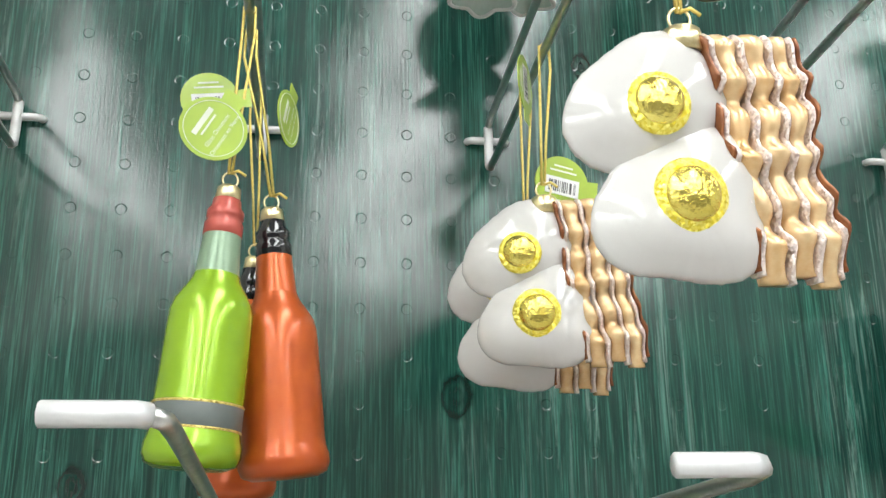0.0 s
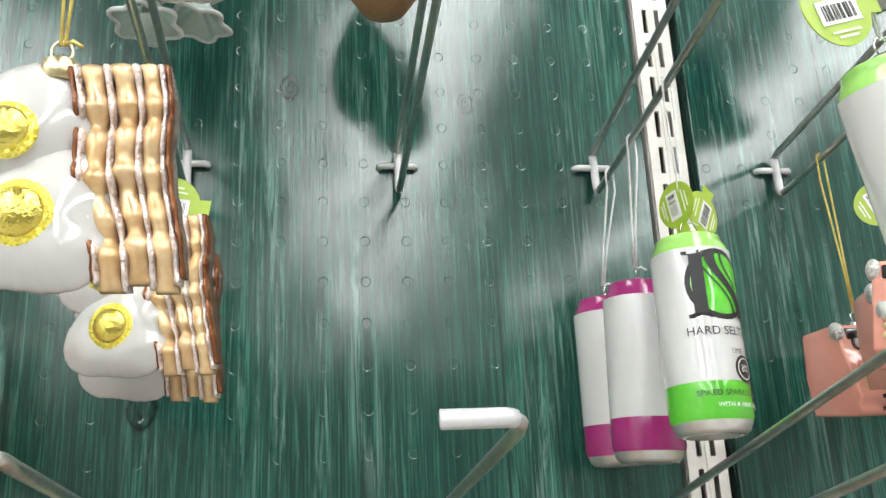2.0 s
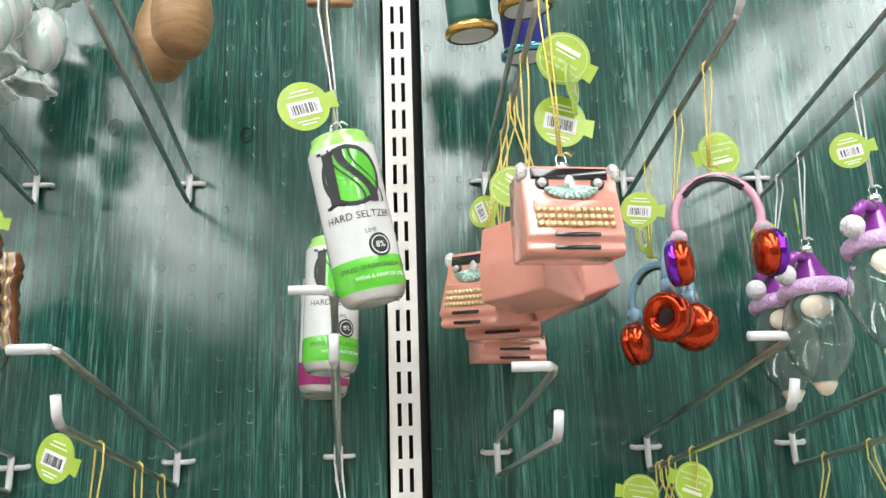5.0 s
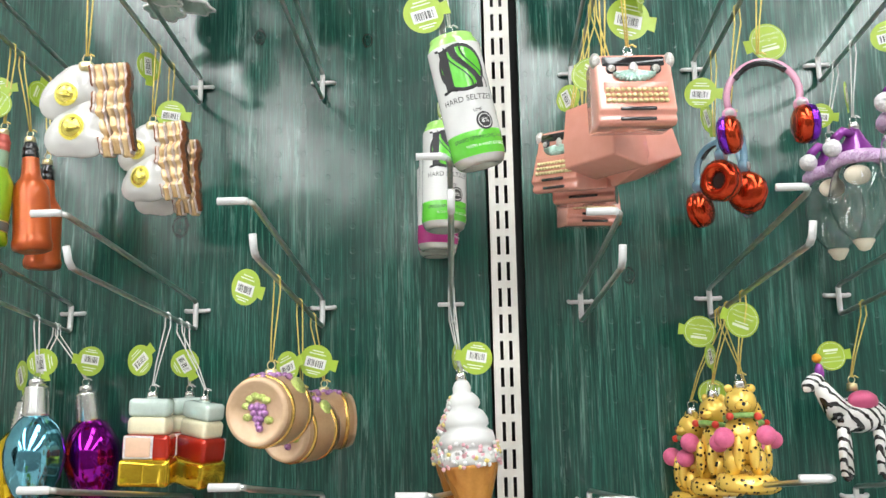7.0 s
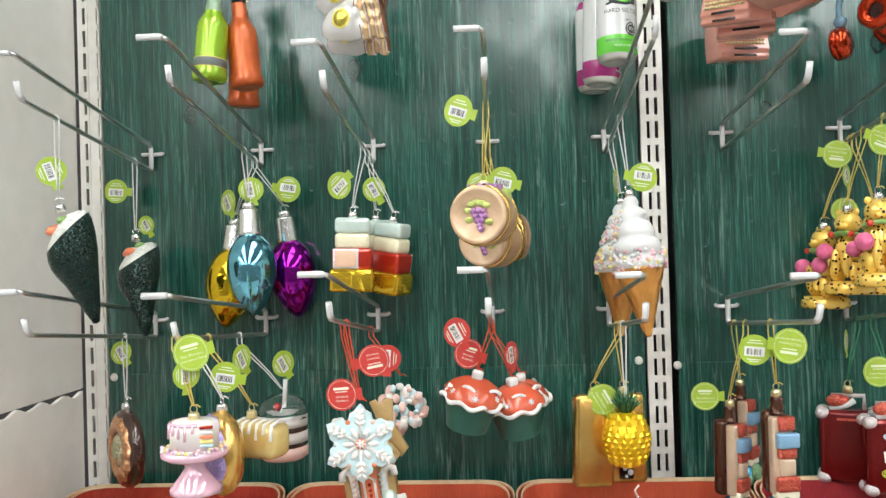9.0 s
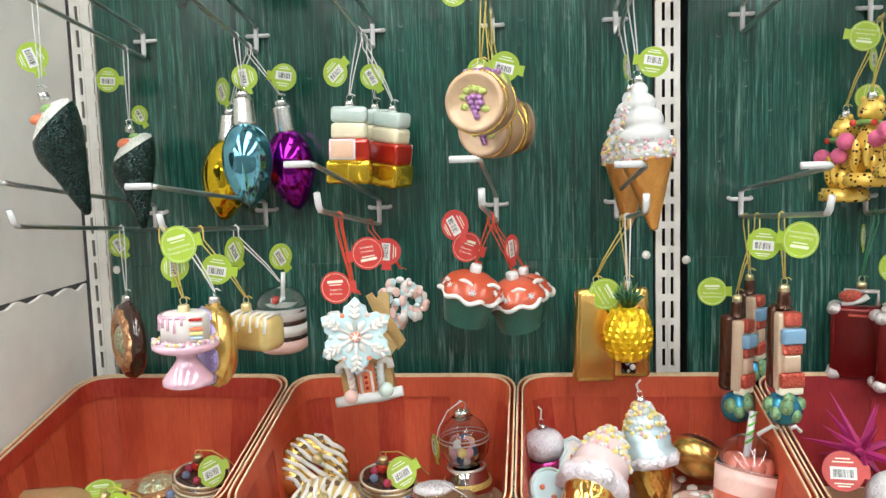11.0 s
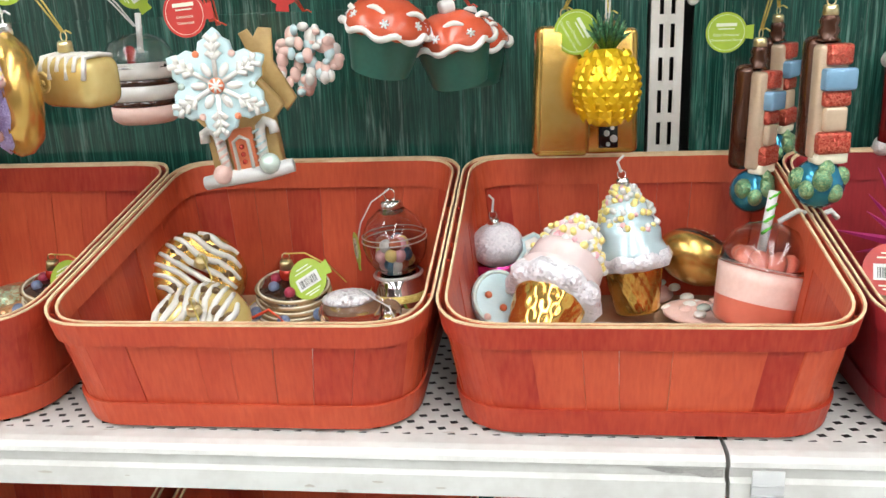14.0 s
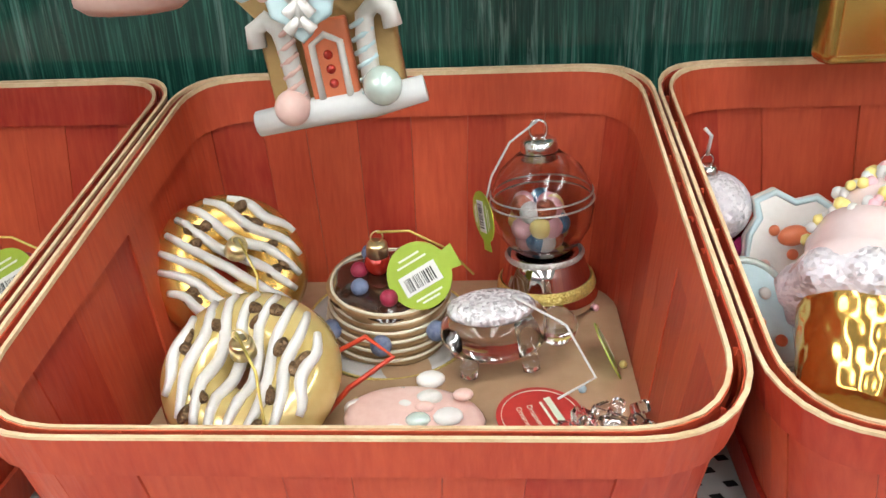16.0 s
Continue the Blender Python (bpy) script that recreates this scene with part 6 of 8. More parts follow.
for s in (-1, 1):
    cane = [(s * 13 * MM, -6.5 * MM, -90 * MM), (s * 14 * MM, -6.5 * MM, -68 * MM), (s * 15 * MM, -6.5 * MM, -62 * MM), (s * 19 * MM, -6.5 * MM, -58.5 * MM), (s * 23.5 * MM, -6.5 * MM, -61 * MM), (s * 24 * MM, -6.5 * MM, -67 * MM)]
    g = part("candy_cane", tube(cane, 3.4 * MM, 12), ICING, t, "white candy cane with pastel stripes")
    bm = bmesh.new()
    for k in range(6):
        zz = -88 + 4.6 * k
        tube([(s * 13.2 * MM - 3.5 * MM, -7.6 * MM, zz * MM), (s * 13.4 * MM, -10.1 * MM, (zz + 1.6) * MM), (s * 13.6 * MM + 3.4 * MM, -7.6 * MM, (zz + 3.4) * MM)], 0.9 * MM, 6, bm)
    part("cane_stripe", bm, BLUSH if s < 0 else ICING_BLUE, g)
part("snow_bank", tube([(-31 * MM, -4 * MM, -94 * MM), (-10 * MM, -5 * MM, -92.5 * MM), (12 * MM, -5 * MM, -92 * MM), (31 * MM, -4 * MM, -90 * MM)], 5.2 * MM, 14, taper=(0.9, 1, 1.05, 0.9)), SNOW, t, "white snow bank")
part("sweet", ball(6.5 * MM, (-16 * MM, -9 * MM, -89 * MM)), BLUSH, t, "pink gumdrop")
part("sweet", ball(7 * MM, (17 * MM, -9 * MM, -86 * MM)), MINT, t, "mint gumdrop")
part("chimney", box(11 * MM, 9 * MM, 14 * MM, (-22 * MM, 2 * MM, -18 * MM), 2 * MM), ICING, t, "white chimney")
part("gingerbread_figure_back", slab([(8 * MM, -2 * MM), (14 * MM, 0), (17 * MM, -6 * MM), (22 * MM, 0), (30 * MM, -2 * MM), (27 * MM, -22 * MM), (38 * MM, -48 * MM), (30 * MM, -56 * MM), (16 * MM, -30 * MM)], 5 * MM, 1.2 * MM, at=(0, 14 * MM, 0)), GINGER, t, "plain gold-brown card back")
rng = random.Random(11)
t = hung_c("sweet_cluster_ornament", "cluster ornament of pink and white sugar sweets", 2, 0.395, 1.201, 0.030, RED_CORD, None, ((-0.012, -0.01, 0.024, dict(yaw=10, roll=95, mat=RED_CARD, r=14)),))
for k, mat in enumerate((BLUSH, ICING, BLUSH, ICING_BLUE)):
    bm = bmesh.new()
    for i in range(16):
        a, r = rng.uniform(0, 6.28), 24 * math.sqrt(rng.random())
        ball(rng.uniform(3, 5.5) * MM, (r * math.cos(a) * MM, rng.uniform(-7, 2) * MM, (-30 + 1.1 * r * math.sin(a)) * MM), bm, 10, 7, (1, 0.8, 1.4 if i % 3 else 0.8))
    tagged(part("sugar_sweet", bm, mat, t), kind="stuff")


def cupcake(y, z, dx, tilt, label, tags=()):
    t = hung_c("cupcake_ornament", label, 3, y, z, dx, RED_CORD, None, tags, tilt, "cupcake ornaments")
    part("cup", lathe(mm([(22, -60), (29, -30), (30, -28), (28, -27)]), 60, wobble=lambda a, zz: 1 + 0.03 * math.sin(30 * a)), CUP_GREEN, t, "pleated dark green cup", tilt)
    part("cup_base", lathe(mm([(0, -60), (22, -60)]), 40), COPPER_DARK, t, "brown cup base", tilt)
    part("frosting", lathe(mm([(29, -29), (33, -25), (31, -19), (24, -11), (13, -5), (0, -3)]), 40, wobble=lambda a, zz: 1 + 0.03 * math.sin(5 * a)), CUP_RED, t, "glossy red-orange frosting", tilt)
    ring = [((32.5 + 1.6 * math.sin(8 * a)) * math.cos(a) * MM, (32.5 + 1.6 * math.sin(8 * a)) * math.sin(a) * MM, (-26 - 2.2 * math.cos(8 * a)) * MM) for a in [2 * math.pi * i / 64 for i in range(64)]]
    part("icing_edge", tube(ring, 2.5 * MM, 8, closed=True), ICING, t, "white icing edge", tilt)
    part("icing_wave", tube([((-28 + i * 2.8) * MM, (-16 - 6 * math.cos(i * 0.3 - 3)) * MM, (-12 - 3.4 * math.sin(i * 0.62) - 0.012 * (i - 10) ** 2) * MM) for i in range(21)], 2.0 * MM, 8), ICING, t, "white icing wave", tilt)
    part("marshmallow", box(12 * MM, 11 * MM, 10 * MM, (0, 0, 0), 3.2 * MM, 3), SNOW, t, "white marshmallow", tilt)
    for k in range(7):
        a = radians(195 + k * 27)
        bm = bmesh.new()
        for j in range(6):
            b = j * math.pi / 3
            tube([(0, 0, 0), (3.4 * math.cos(b) * MM, 0, 3.4 * math.sin(b) * MM)], 0.75 * MM, 6, bm)
        part("sugar_flake", bm, SNOW, t, "white sugar snowflake", (tilt or Matrix()) @ pose(29.5 * math.cos(a) * MM, 29.5 * math.sin(a) * MM, (-19 + 2 * (k % 2)) * MM, -35, 0, math.degrees(a) + 90))
    return t


cupcake(0.308, 1.217, -0.014, pose(0, 0, 0, 10, 14, 0) @ Matrix.Scale(0.88, 4), "cupcake ornament in a dark green cup with red frosting", ((-0.018, 0.0, 0.040, dict(yaw=-25, roll=60, mat=RED_CARD, r=14)), (-0.008, 0.0, 0.020, dict(yaw=20, roll=20, mat=RED_CARD, code=False, r=14))))
cupcake(0.334, 1.206, 0.018, pose(0, 0, 0, 6, -12, 30) @ Matrix.Scale(0.88, 4), "cupcake ornament in a dark green cup leaning on another", ((0.0, 0.0, 0.026, dict(yaw=60, roll=80, mat=RED_CARD, r=13)),))
cupcake(0.405, 1.200, 0.028, pose(0, 0, 0, 0, -8, 80) @ Matrix.Scale(0.88, 4), "cupcake ornament in a dark green cup, behind two others")

t = hung_c("pineapple_ornament", "bright gold pineapple ornament with a dark green crown", 4, 0.330, 1.176, 0.0, WHITE_CORD, None, ((-0.020, 0.012, 0.010, dict(yaw=-5, roll=60, code=False, r=15)),))
part("fruit", lathe(mm([(0, 0), (9, -1), (16, -6), (20.5, -14), (22, -24), (21.5, -34), (18, -44), (11, -51), (0, -53)]), 40), PINE_GOLD, t, "gold pineapple")
spike = bmesh.new()
bmesh.ops.create_cone(spike, cap_ends=False, segments=4, radius1=4.6 * MM, radius2=0.9 * MM, depth=2.6 * MM)
scale_mesh = None
for row in range(9):
    zz = -5 - row * 5.0
    rr = 22 * math.sqrt(max(0.12, 1 - ((zz + 26.5) / 29) ** 2))
    nn = max(7, int(rr * 0.78))
    for i in range(nn):
        a = 2 * math.pi * (i + 0.5 * (row % 2)) / nn
        spot = pose(rr * math.cos(a) * MM, rr * math.sin(a) * MM, zz * MM, 0, 90, math.degrees(a))
        if scale_mesh is None:
            scale_mesh = part("scale", spike, PINE_GOLD, t, "", spot, smooth=False).data
        else:
            ob = new("scale", scale_mesh)
            ob.parent, ob.matrix_basis = t, spot
for i in range(26):
    a, up = i * 2.4, i / 26
    part("crown_leaf", tube([(2.5 * math.cos(a) * MM, 2.5 * math.sin(a) * MM, -1 * MM), ((5 + 6 * (1 - up)) * math.cos(a) * MM, (5 + 6 * (1 - up)) * math.sin(a) * MM, (7 + 9 * up) * MM), ((7 + 9 * (1 - up)) * math.cos(a) * MM, (7 + 9 * (1 - up)) * math.sin(a) * MM, (10 + 15 * up) * MM)], 1.7 * MM, 6, taper=(1, 0.9, 0.15)), PINE_LEAF, t)

for dx, yy, zz, tilt, lb in ((-0.028, 0.352, 1.196, pose(0, 0, 0, 0, 2, 12), "brushed gold slab ornament, rounded like a telephone"), (0.004, 0.382, 1.192, pose(0, 0, 0, 0, -1, -4), "brushed gold slab ornament with beaded dark inlay")):
    t = hung_c("gold_slab_ornament", lb, 4, yy, zz, dx, GOLD_CORD, GOLD_CAP, (), tilt, "gold slab ornaments")
    part("slab", box(40 * MM, 16 * MM, 90 * MM, (0, 0, -51 * MM), 5 * MM, 4), OLD_GOLD, t, "brushed gold body", tilt)
    part("slab_face", box(33 * MM, 2 * MM, 82 * MM, (0, -8 * MM, -51 * MM), 0.9 * MM, 2), SATIN_GOLD, t, "raised gold panel", tilt)
    if dx > 0:
        part("inlay", box(14 * MM, 2 * MM, 30 * MM, (-1 * MM, -9.4 * MM, -76 * MM), 0.8 * MM), BLACK_GLOSS, t, "black inlay", tilt)
        for k in range(7):
            part("pearl", ball((1.6 + (k % 3) * 0.6) * MM, ((-4 + (k * 5) % 9) * MM, -10.8 * MM, (-64 - 4 * k) * MM)), SNOW, t, "", tilt)


def parcel_tower(y, z, dx, tilt, label, tags=()):
    t = hung_c("parcel_tower_ornament", label, 5, y, z, dx, GOLD_CORD, GOLD_CAP, tags, tilt, "parcel tower ornaments")
    part("tower_top", lathe(mm([(4.5, -6), (6.5, -10), (5.2, -13), (7, -16), (5.5, -20), (8, -22)]), 28), COPPER_DARK, t, "brown turned neck", tilt)
    part("tower_back", box(22 * MM, 16 * MM, 78 * MM, (0, 7 * MM, -58 * MM), 6 * MM, 4), COPPER_DARK, t, "dark copper back", tilt)
    part("tower_front", box(20 * MM, 12 * MM, 72 * MM, (0, -5 * MM, -60 * MM), 3 * MM, 3), BEIGE, t, "beige front", tilt)
    for nm, w, h, zz, mat, yy in (("parcel", 16, 13, -30, PARCEL_RED, -9), ("parcel", 21, 14, -45, PARCEL_BLUE, -12), ("parcel", 18, 10, -57, PARCEL_RED, -9), ("parcel", 15, 16, -70, BEIGE, -9), ("parcel", 22, 14, -85, PARCEL_RED, -10), ("plinth", 22, 8, -95, CREAM, -8)):
        part(nm, box(w * MM, 12 * MM, h * MM, (2 * MM, yy * MM, zz * MM), 2 * MM, 2), mat, t, "small wrapped parcel" if nm == "parcel" else "", tilt)
    g = part("globe", ball(16.5 * MM, (0, -3 * MM, -113 * MM), u=32, v=20), GLOBE_BLUE, t, "blue globe", tilt)
    for a, zz, r in ((250, 5, 7), (285, -4, 6), (320, 6, 6), (215, -2, 6), (265, 12, 6), (180, 4, 7)):
        k = math.sqrt(max(1, 16.0 ** 2 - zz ** 2))
        part("land", ball(r * MM, (k * 0.9 * math.cos(radians(a)) * MM, (-3 + k * 0.9 * math.sin(radians(a))) * MM, (-113 + zz * 0.92) * MM), squash=(0.9, 0.9, 1.1)), GLOBE_LAND, g, "green glitter land")
    return t


parcel_tower(0.305, 1.199, 0.003, pose(0, 0, 0, 0, 0, 12) @ Matrix.Scale(0.98, 4), "tower ornament of wrapped parcels over a blue globe", ((-0.018, 0.0, 0.036, dict(yaw=-10, roll=5, r=14)), (0.010, -0.01, 0.040, dict(yaw=5, roll=190, code=False, r=16))))
parcel_tower(0.385, 1.176, -0.018, pose(0, 0, 0, 0, 2, 50) @ Matrix.Scale(0.98, 4), "tower ornament of parcels seen from its copper side", ((-0.024, 0.0, 0.004, dict(yaw=-5, roll=0, code=False, r=14)),))
parcel_tower(0.428, 1.190, 0.004, pose(0, 0, 0, 0, -2, 50) @ Matrix.Scale(0.9, 4), "tower ornament of parcels, behind two others")


def suitcase(y, z, dx, turn, label, tags=(), front=True):
    t = hung_c("suitcase_ornament", label, 6, y, z, dx, GREEN_CORD, GOLD_CAP, tags, None, "suitcase ornaments")
    m = pose(0, 0, 0, 0, 0, turn)
    part("case", box(56 * MM, 26 * MM, 74 * MM, (0, 0, -61 * MM), 5 * MM, 4), CASE_RED, t, "dark red metallic case", m)
    for x in (-1, 1):
        for zz in (-28, -94):
            for yy in (-1, 1):
                part("corner", ball(7.5 * MM, (x * 24 * MM, yy * 9 * MM, zz * MM), squash=(1, 0.75, 0.85)), CASE_TIP, t, "pale glitter corner", m)
    part("handle", tube([(-15 * MM, 0, -25 * MM), (-15 * MM, 0, -10 * MM), (15 * MM, 0, -10 * MM), (15 * MM, 0, -25 * MM)], 2.4 * MM, 10), CASE_TIP, t, "pull handle", m)
    part("ribbon_bow", ball(8 * MM, (-9 * MM, -6 * MM, -15 * MM), squash=(1.5, 0.7, 0.9)), PARCEL_RED, t, "red glitter bow", m)
    part("fur_trim", tube([(-17 * MM, -6 * MM, -24 * MM), (0, -8 * MM, -18 * MM), (6 * MM, -6 * MM, -14 * MM)], 3.2 * MM, 10), SNOW, t, "white trim", m)
    part("front_groove", box(26 * MM, 1.4 * MM, 2.6 * MM, (2 * MM, -13.2 * MM, -33 * MM), 0.5 * MM), PARCEL_RED, t, "", m)
    if front:
        for x, zz, w, h, mat, rr, txt in ((-6, -41, 16, 8, BEAD_BLUE, 6, "joy"), (14, -50, 15, 9, BEAD_BLUE, -4, ""), (-6, -60, 15, 11, PAPER, -6, ""), (13, -73, 13, 13, PAPER, 0, "ho ho"), (-10, -77, 13, 9, LIME, 4, "NOEL")):
            g = part("travel_sticker", flat_disc(w / 2 * MM, (0, 0, 0), 2, 22, h / w) if w != 15 or h == 9 else box(w * MM, 0.2 * MM, h * MM), mat, t, "stuck-on travel label", m @ pose(x * MM, -13.5 * MM, zz * MM, 0, rr), smooth=False)
            if txt:
                part("wording", lettering(txt, 4.2 * MM, at=(0, -0.0004, 0)), PARCEL_BLUE if mat is BEAD_BLUE else CASE_RED, g, smooth=False)
            else:
                bm = box(w * 0.6 * MM, 0.0001, 0.9 * MM, (0, -0.0004, 0.0012))
                box(w * 0.5 * MM, 0.0001, 0.9 * MM, (0, -0.0004, -0.0014), bm=bm)
                part("print", bm, GREY, g, smooth=False)
    return t


suitcase(0.384, 1.180, 0.016, -6, "dark red suitcase ornament with travel stickers and pale corners", ((-0.014, -0.004, 0.022, dict(yaw=0, roll=0, code=False, r=15)),))
suitcase(0.422, 1.182, -0.012, -22, "dark red suitcase ornament turned aside", ((0.0, 0.0, 0.046, dict(yaw=60, roll=80, r=12)),), False)

# ---- top row, seen from below ----
def hung_z(name, label, col, y, z, dx, group, tilt=None):
    return hung(name, label, "ornament", col, ROW_Z, y, z, dx, WHITE_CORD, SILVER, group, (), tilt)


for y, z, dx, turn in ((0.352, 1.842, 0.006, 0), (0.400, 1.835, 0.020, 60), (0.395, 1.825, -0.012, 130), (0.300, 1.80, 0.022, 30)):
    T = pose(0, 0, 0, 6, 4, turn)
    t = hung_z("wrapped_sweet_ornament", "silver-white wrapped sweet ornament with twisted ends", 2, y, z, dx, "wrapped sweet ornaments", T)
    part("sweet", lathe(mm([(5, -14), (13, -22), (18, -34), (18.5, -48), (14, -62), (6, -70)]), 36, wobble=lambda a, zz: 1 + 0.05 * math.sin(4 * a + 160 * zz)), MINT, t, "swirled mint and silver glass", T)
    part("twist_stripe", lathe(mm([(5.4, -14), (13.4, -22), (18.4, -34), (18.9, -48), (14.4, -62), (6.4, -70)]), 36, wobble=lambda a, zz: 0.97 + 0.06 * math.sin(4 * a + 160 * zz + 2)), SNOW, t, "white swirl", T)
    for z0, s in ((-13, 1), (-70, -1)):
        part("wrapper_end", lathe(mm([(4, z0), (7, z0 + 4 * s), (13, z0 + 11 * s), (17, z0 + 15 * s), (15, z0 + 15.5 * s), (4, z0 + 5 * s)]), 40, wobble=lambda a, zz: 1 + 0.14 * math.sin(6 * a)), MINT, t, "fluted wrapper end", T)
        part("wrapper_edge", tube([((17 * (1 + 0.14 * math.sin(6 * a))) * math.cos(a) * MM, (17 * (1 + 0.14 * math.sin(6 * a))) * math.sin(a) * MM, (z0 + 15 * s) * MM) for a in [2 * math.pi * i / 48 for i in range(48)]], 1.4 * MM, 6, closed=True), SNOW, t, "white edge", T)
WOODEN = surf("carved_wood", (0.42, 0.25, 0.12), 0.4, 0.15, (0.27, 0.14, 0.06), 50, 0.25, 160, (1, 1, 5))
for y, z, dx, turn in ((0.335, 1.84, 0.016, 10), (0.385, 1.845, -0.012, 70)):
    T = pose(0, 0, 0, 0, 0, turn)
    t = hung_z("wooden_clog_ornament", "brown carved wooden ornament, rounded below", 3, y, z, dx, "carved wooden ornaments", T)
    part("carved_body", lathe(mm([(5, -8), (14, -22), (20, -40), (23, -60), (21, -78), (13, -90), (0, -94)]), 40, wobble=lambda a, zz: 1 + 0.02 * math.sin(2 * a) + 0.006 * math.sin(zz * 2600)), WOODEN, t, "ringed brown wood", T)
t = hung_z("wooden_frame_ornament", "small brown wooden frame ornament", 4, 0.265, 1.80, 0.004, "carved wooden ornaments")
for x in (-1, 1):
    part("frame_bar", box(5 * MM, 8 * MM, 44 * MM, (x * 13 * MM, 0, -28 * MM), 1.4 * MM), WOODEN, t)
for zz in (-8, -30, -50):
    part("frame_bar", box(31 * MM, 7 * MM, 5 * MM, (0, 0, zz * MM), 1.4 * MM), WOODEN, t)
for col, y, z, dx, mat, rim in ((5, 0.332, 1.842, -0.026, CUP_GREEN, SATIN_GOLD), (5, 0.350, 1.833, 0.020, surf("blue_thread", (0.02, 0.03, 0.35), 0.4, 0, (0.01, 0.015, 0.22), 300, 0.4, 900, (0.2, 0.2, 6)), BLUE_FOIL), (5, 0.300, 1.846, 0.012, CUP_GREEN, SATIN_GOLD)):
    t = hung_z("thread_spool_ornament", "thread spool ornament with a bright rim and pale end", col, y, z, dx, "thread spool ornaments", pose(0, 0, 0, 8, -6))
    T = pose(0, 0, 0, 8, -6)
    part("thread", lathe(mm([(15, -14), (17, -16)] + [(17 + 0.5 * (i % 2), -18 - i * 2) for i in range(25)] + [(15, -70)]), 36), mat, t, "wound thread", T)
    for zz in (-11, -72):
        part("rim", lathe(mm([(14, zz + 4), (19, zz + 3.4), (21, zz + 1.5), (21, zz - 2), (19, zz - 4), (17, zz - 4)]), 40), rim, t, "shiny rim", T)
    part("end_disc", lathe(mm([(0, -75), (17.2, -75.4)]), 36), PAPER, t, "pale end disc", T)


# ---- what lies in the baskets ----
FLOOR = SHELF_Z + 0.0046


def lying(name, label, x, y, z, rx=0, ry=0, rz=0, group=""):
    return root(name, pose(x, y, z, rx, ry, rz), label, "ornament", group)


def loop(t, pts, mat=None, r=0.0006):
    part("cord", tube(pts, r, 6), mat or GOLD_CORD, t, "thin cord loop")


def drizzled_ring(x, y, z, rx, ry, rz, mat, label, spin=0):
    t = lying("iced_ring_ornament", label, x, y, z, rx, ry, rz, "iced ring ornaments")
    R = 27.0
    part("ring", lathe(mm([(7, 0), (9, 8), (16, 13.5), (R, 14), (34, 9), (37, 0), (34, -9), (R, -13), (14, -12), (8, -7), (7, 0)]), 48), mat, t, "satin gold ring cake")
    rng = random.Random(round(x * 1000))
    for i in range(8):
        x0 = -27 + i * 7.7
        reach = math.sqrt(max(60, 32.0 ** 2 - x0 ** 2))
        pts = []
        crest = ((7, 0), (9, 8), (16, 13.5), (R, 14), (34, 9), (37, 0))
        for k in range(13):
            v = -1 + 2 * k / 12
            yy = v * reach * rng.uniform(0.985, 1.0)
            xx = x0 + 1.3 * math.sin(k * 0.8 + i)
            rr = math.hypot(xx, yy)
            zz = 0.6
            for (ra, za), (rb, zb) in zip(crest, crest[1:]):
                if ra <= rr <= rb:
                    zz = za + (zb - za) * (rr - ra) / (rb - ra) + 0.6
            if rr < 9:
                zz = 8.0
            pts.append((xx * MM, yy * MM, zz * MM))
        part("icing_line", tube(pts, 2.1 * MM, 7, taper=[0.75 + 0.5 * math.sin(k / 12 * math.pi) for k in range(13)]), ICING, t, "white icing line", pose(0, 0, 0, 0, 0, spin))
    for i in range(13):
        a = i * 1.3
        part("chocolate_chip", ball(3.0 * MM, (rng.uniform(15, 29) * math.cos(a) * MM, rng.uniform(15, 29) * math.sin(a) * MM, 14.4 * MM), squash=(1.5, 0.9, 0.5), rot=pose(0, 0, 0, 0, 0, rng.uniform(0, 180))), glitter("chip_glitter", (0.07, 0.035, 0.015), (0.22, 0.13, 0.06), 1600), t, "brown glitter chip")
    cap(t, GOLD_CAP, pose(0, 6 * MM, 21 * MM, -20), 5)
    loop(t, [(0, 6 * MM, 27 * MM), (12 * MM, -8 * MM, 26 * MM), (18 * MM, -24 * MM, 18 * MM), (10 * MM, -36 * MM, 8 * MM)])
    return t


drizzled_ring(0.052, 0.345, 1.012, 48, 22, 10, SATIN_GOLD, "orange-gold iced ring ornament leaning in a basket", 76)
drizzled_ring(0.080, 0.273, 0.997, 34, 4, -8, CUSTARD, "pale gold iced ring ornament with white drizzle")


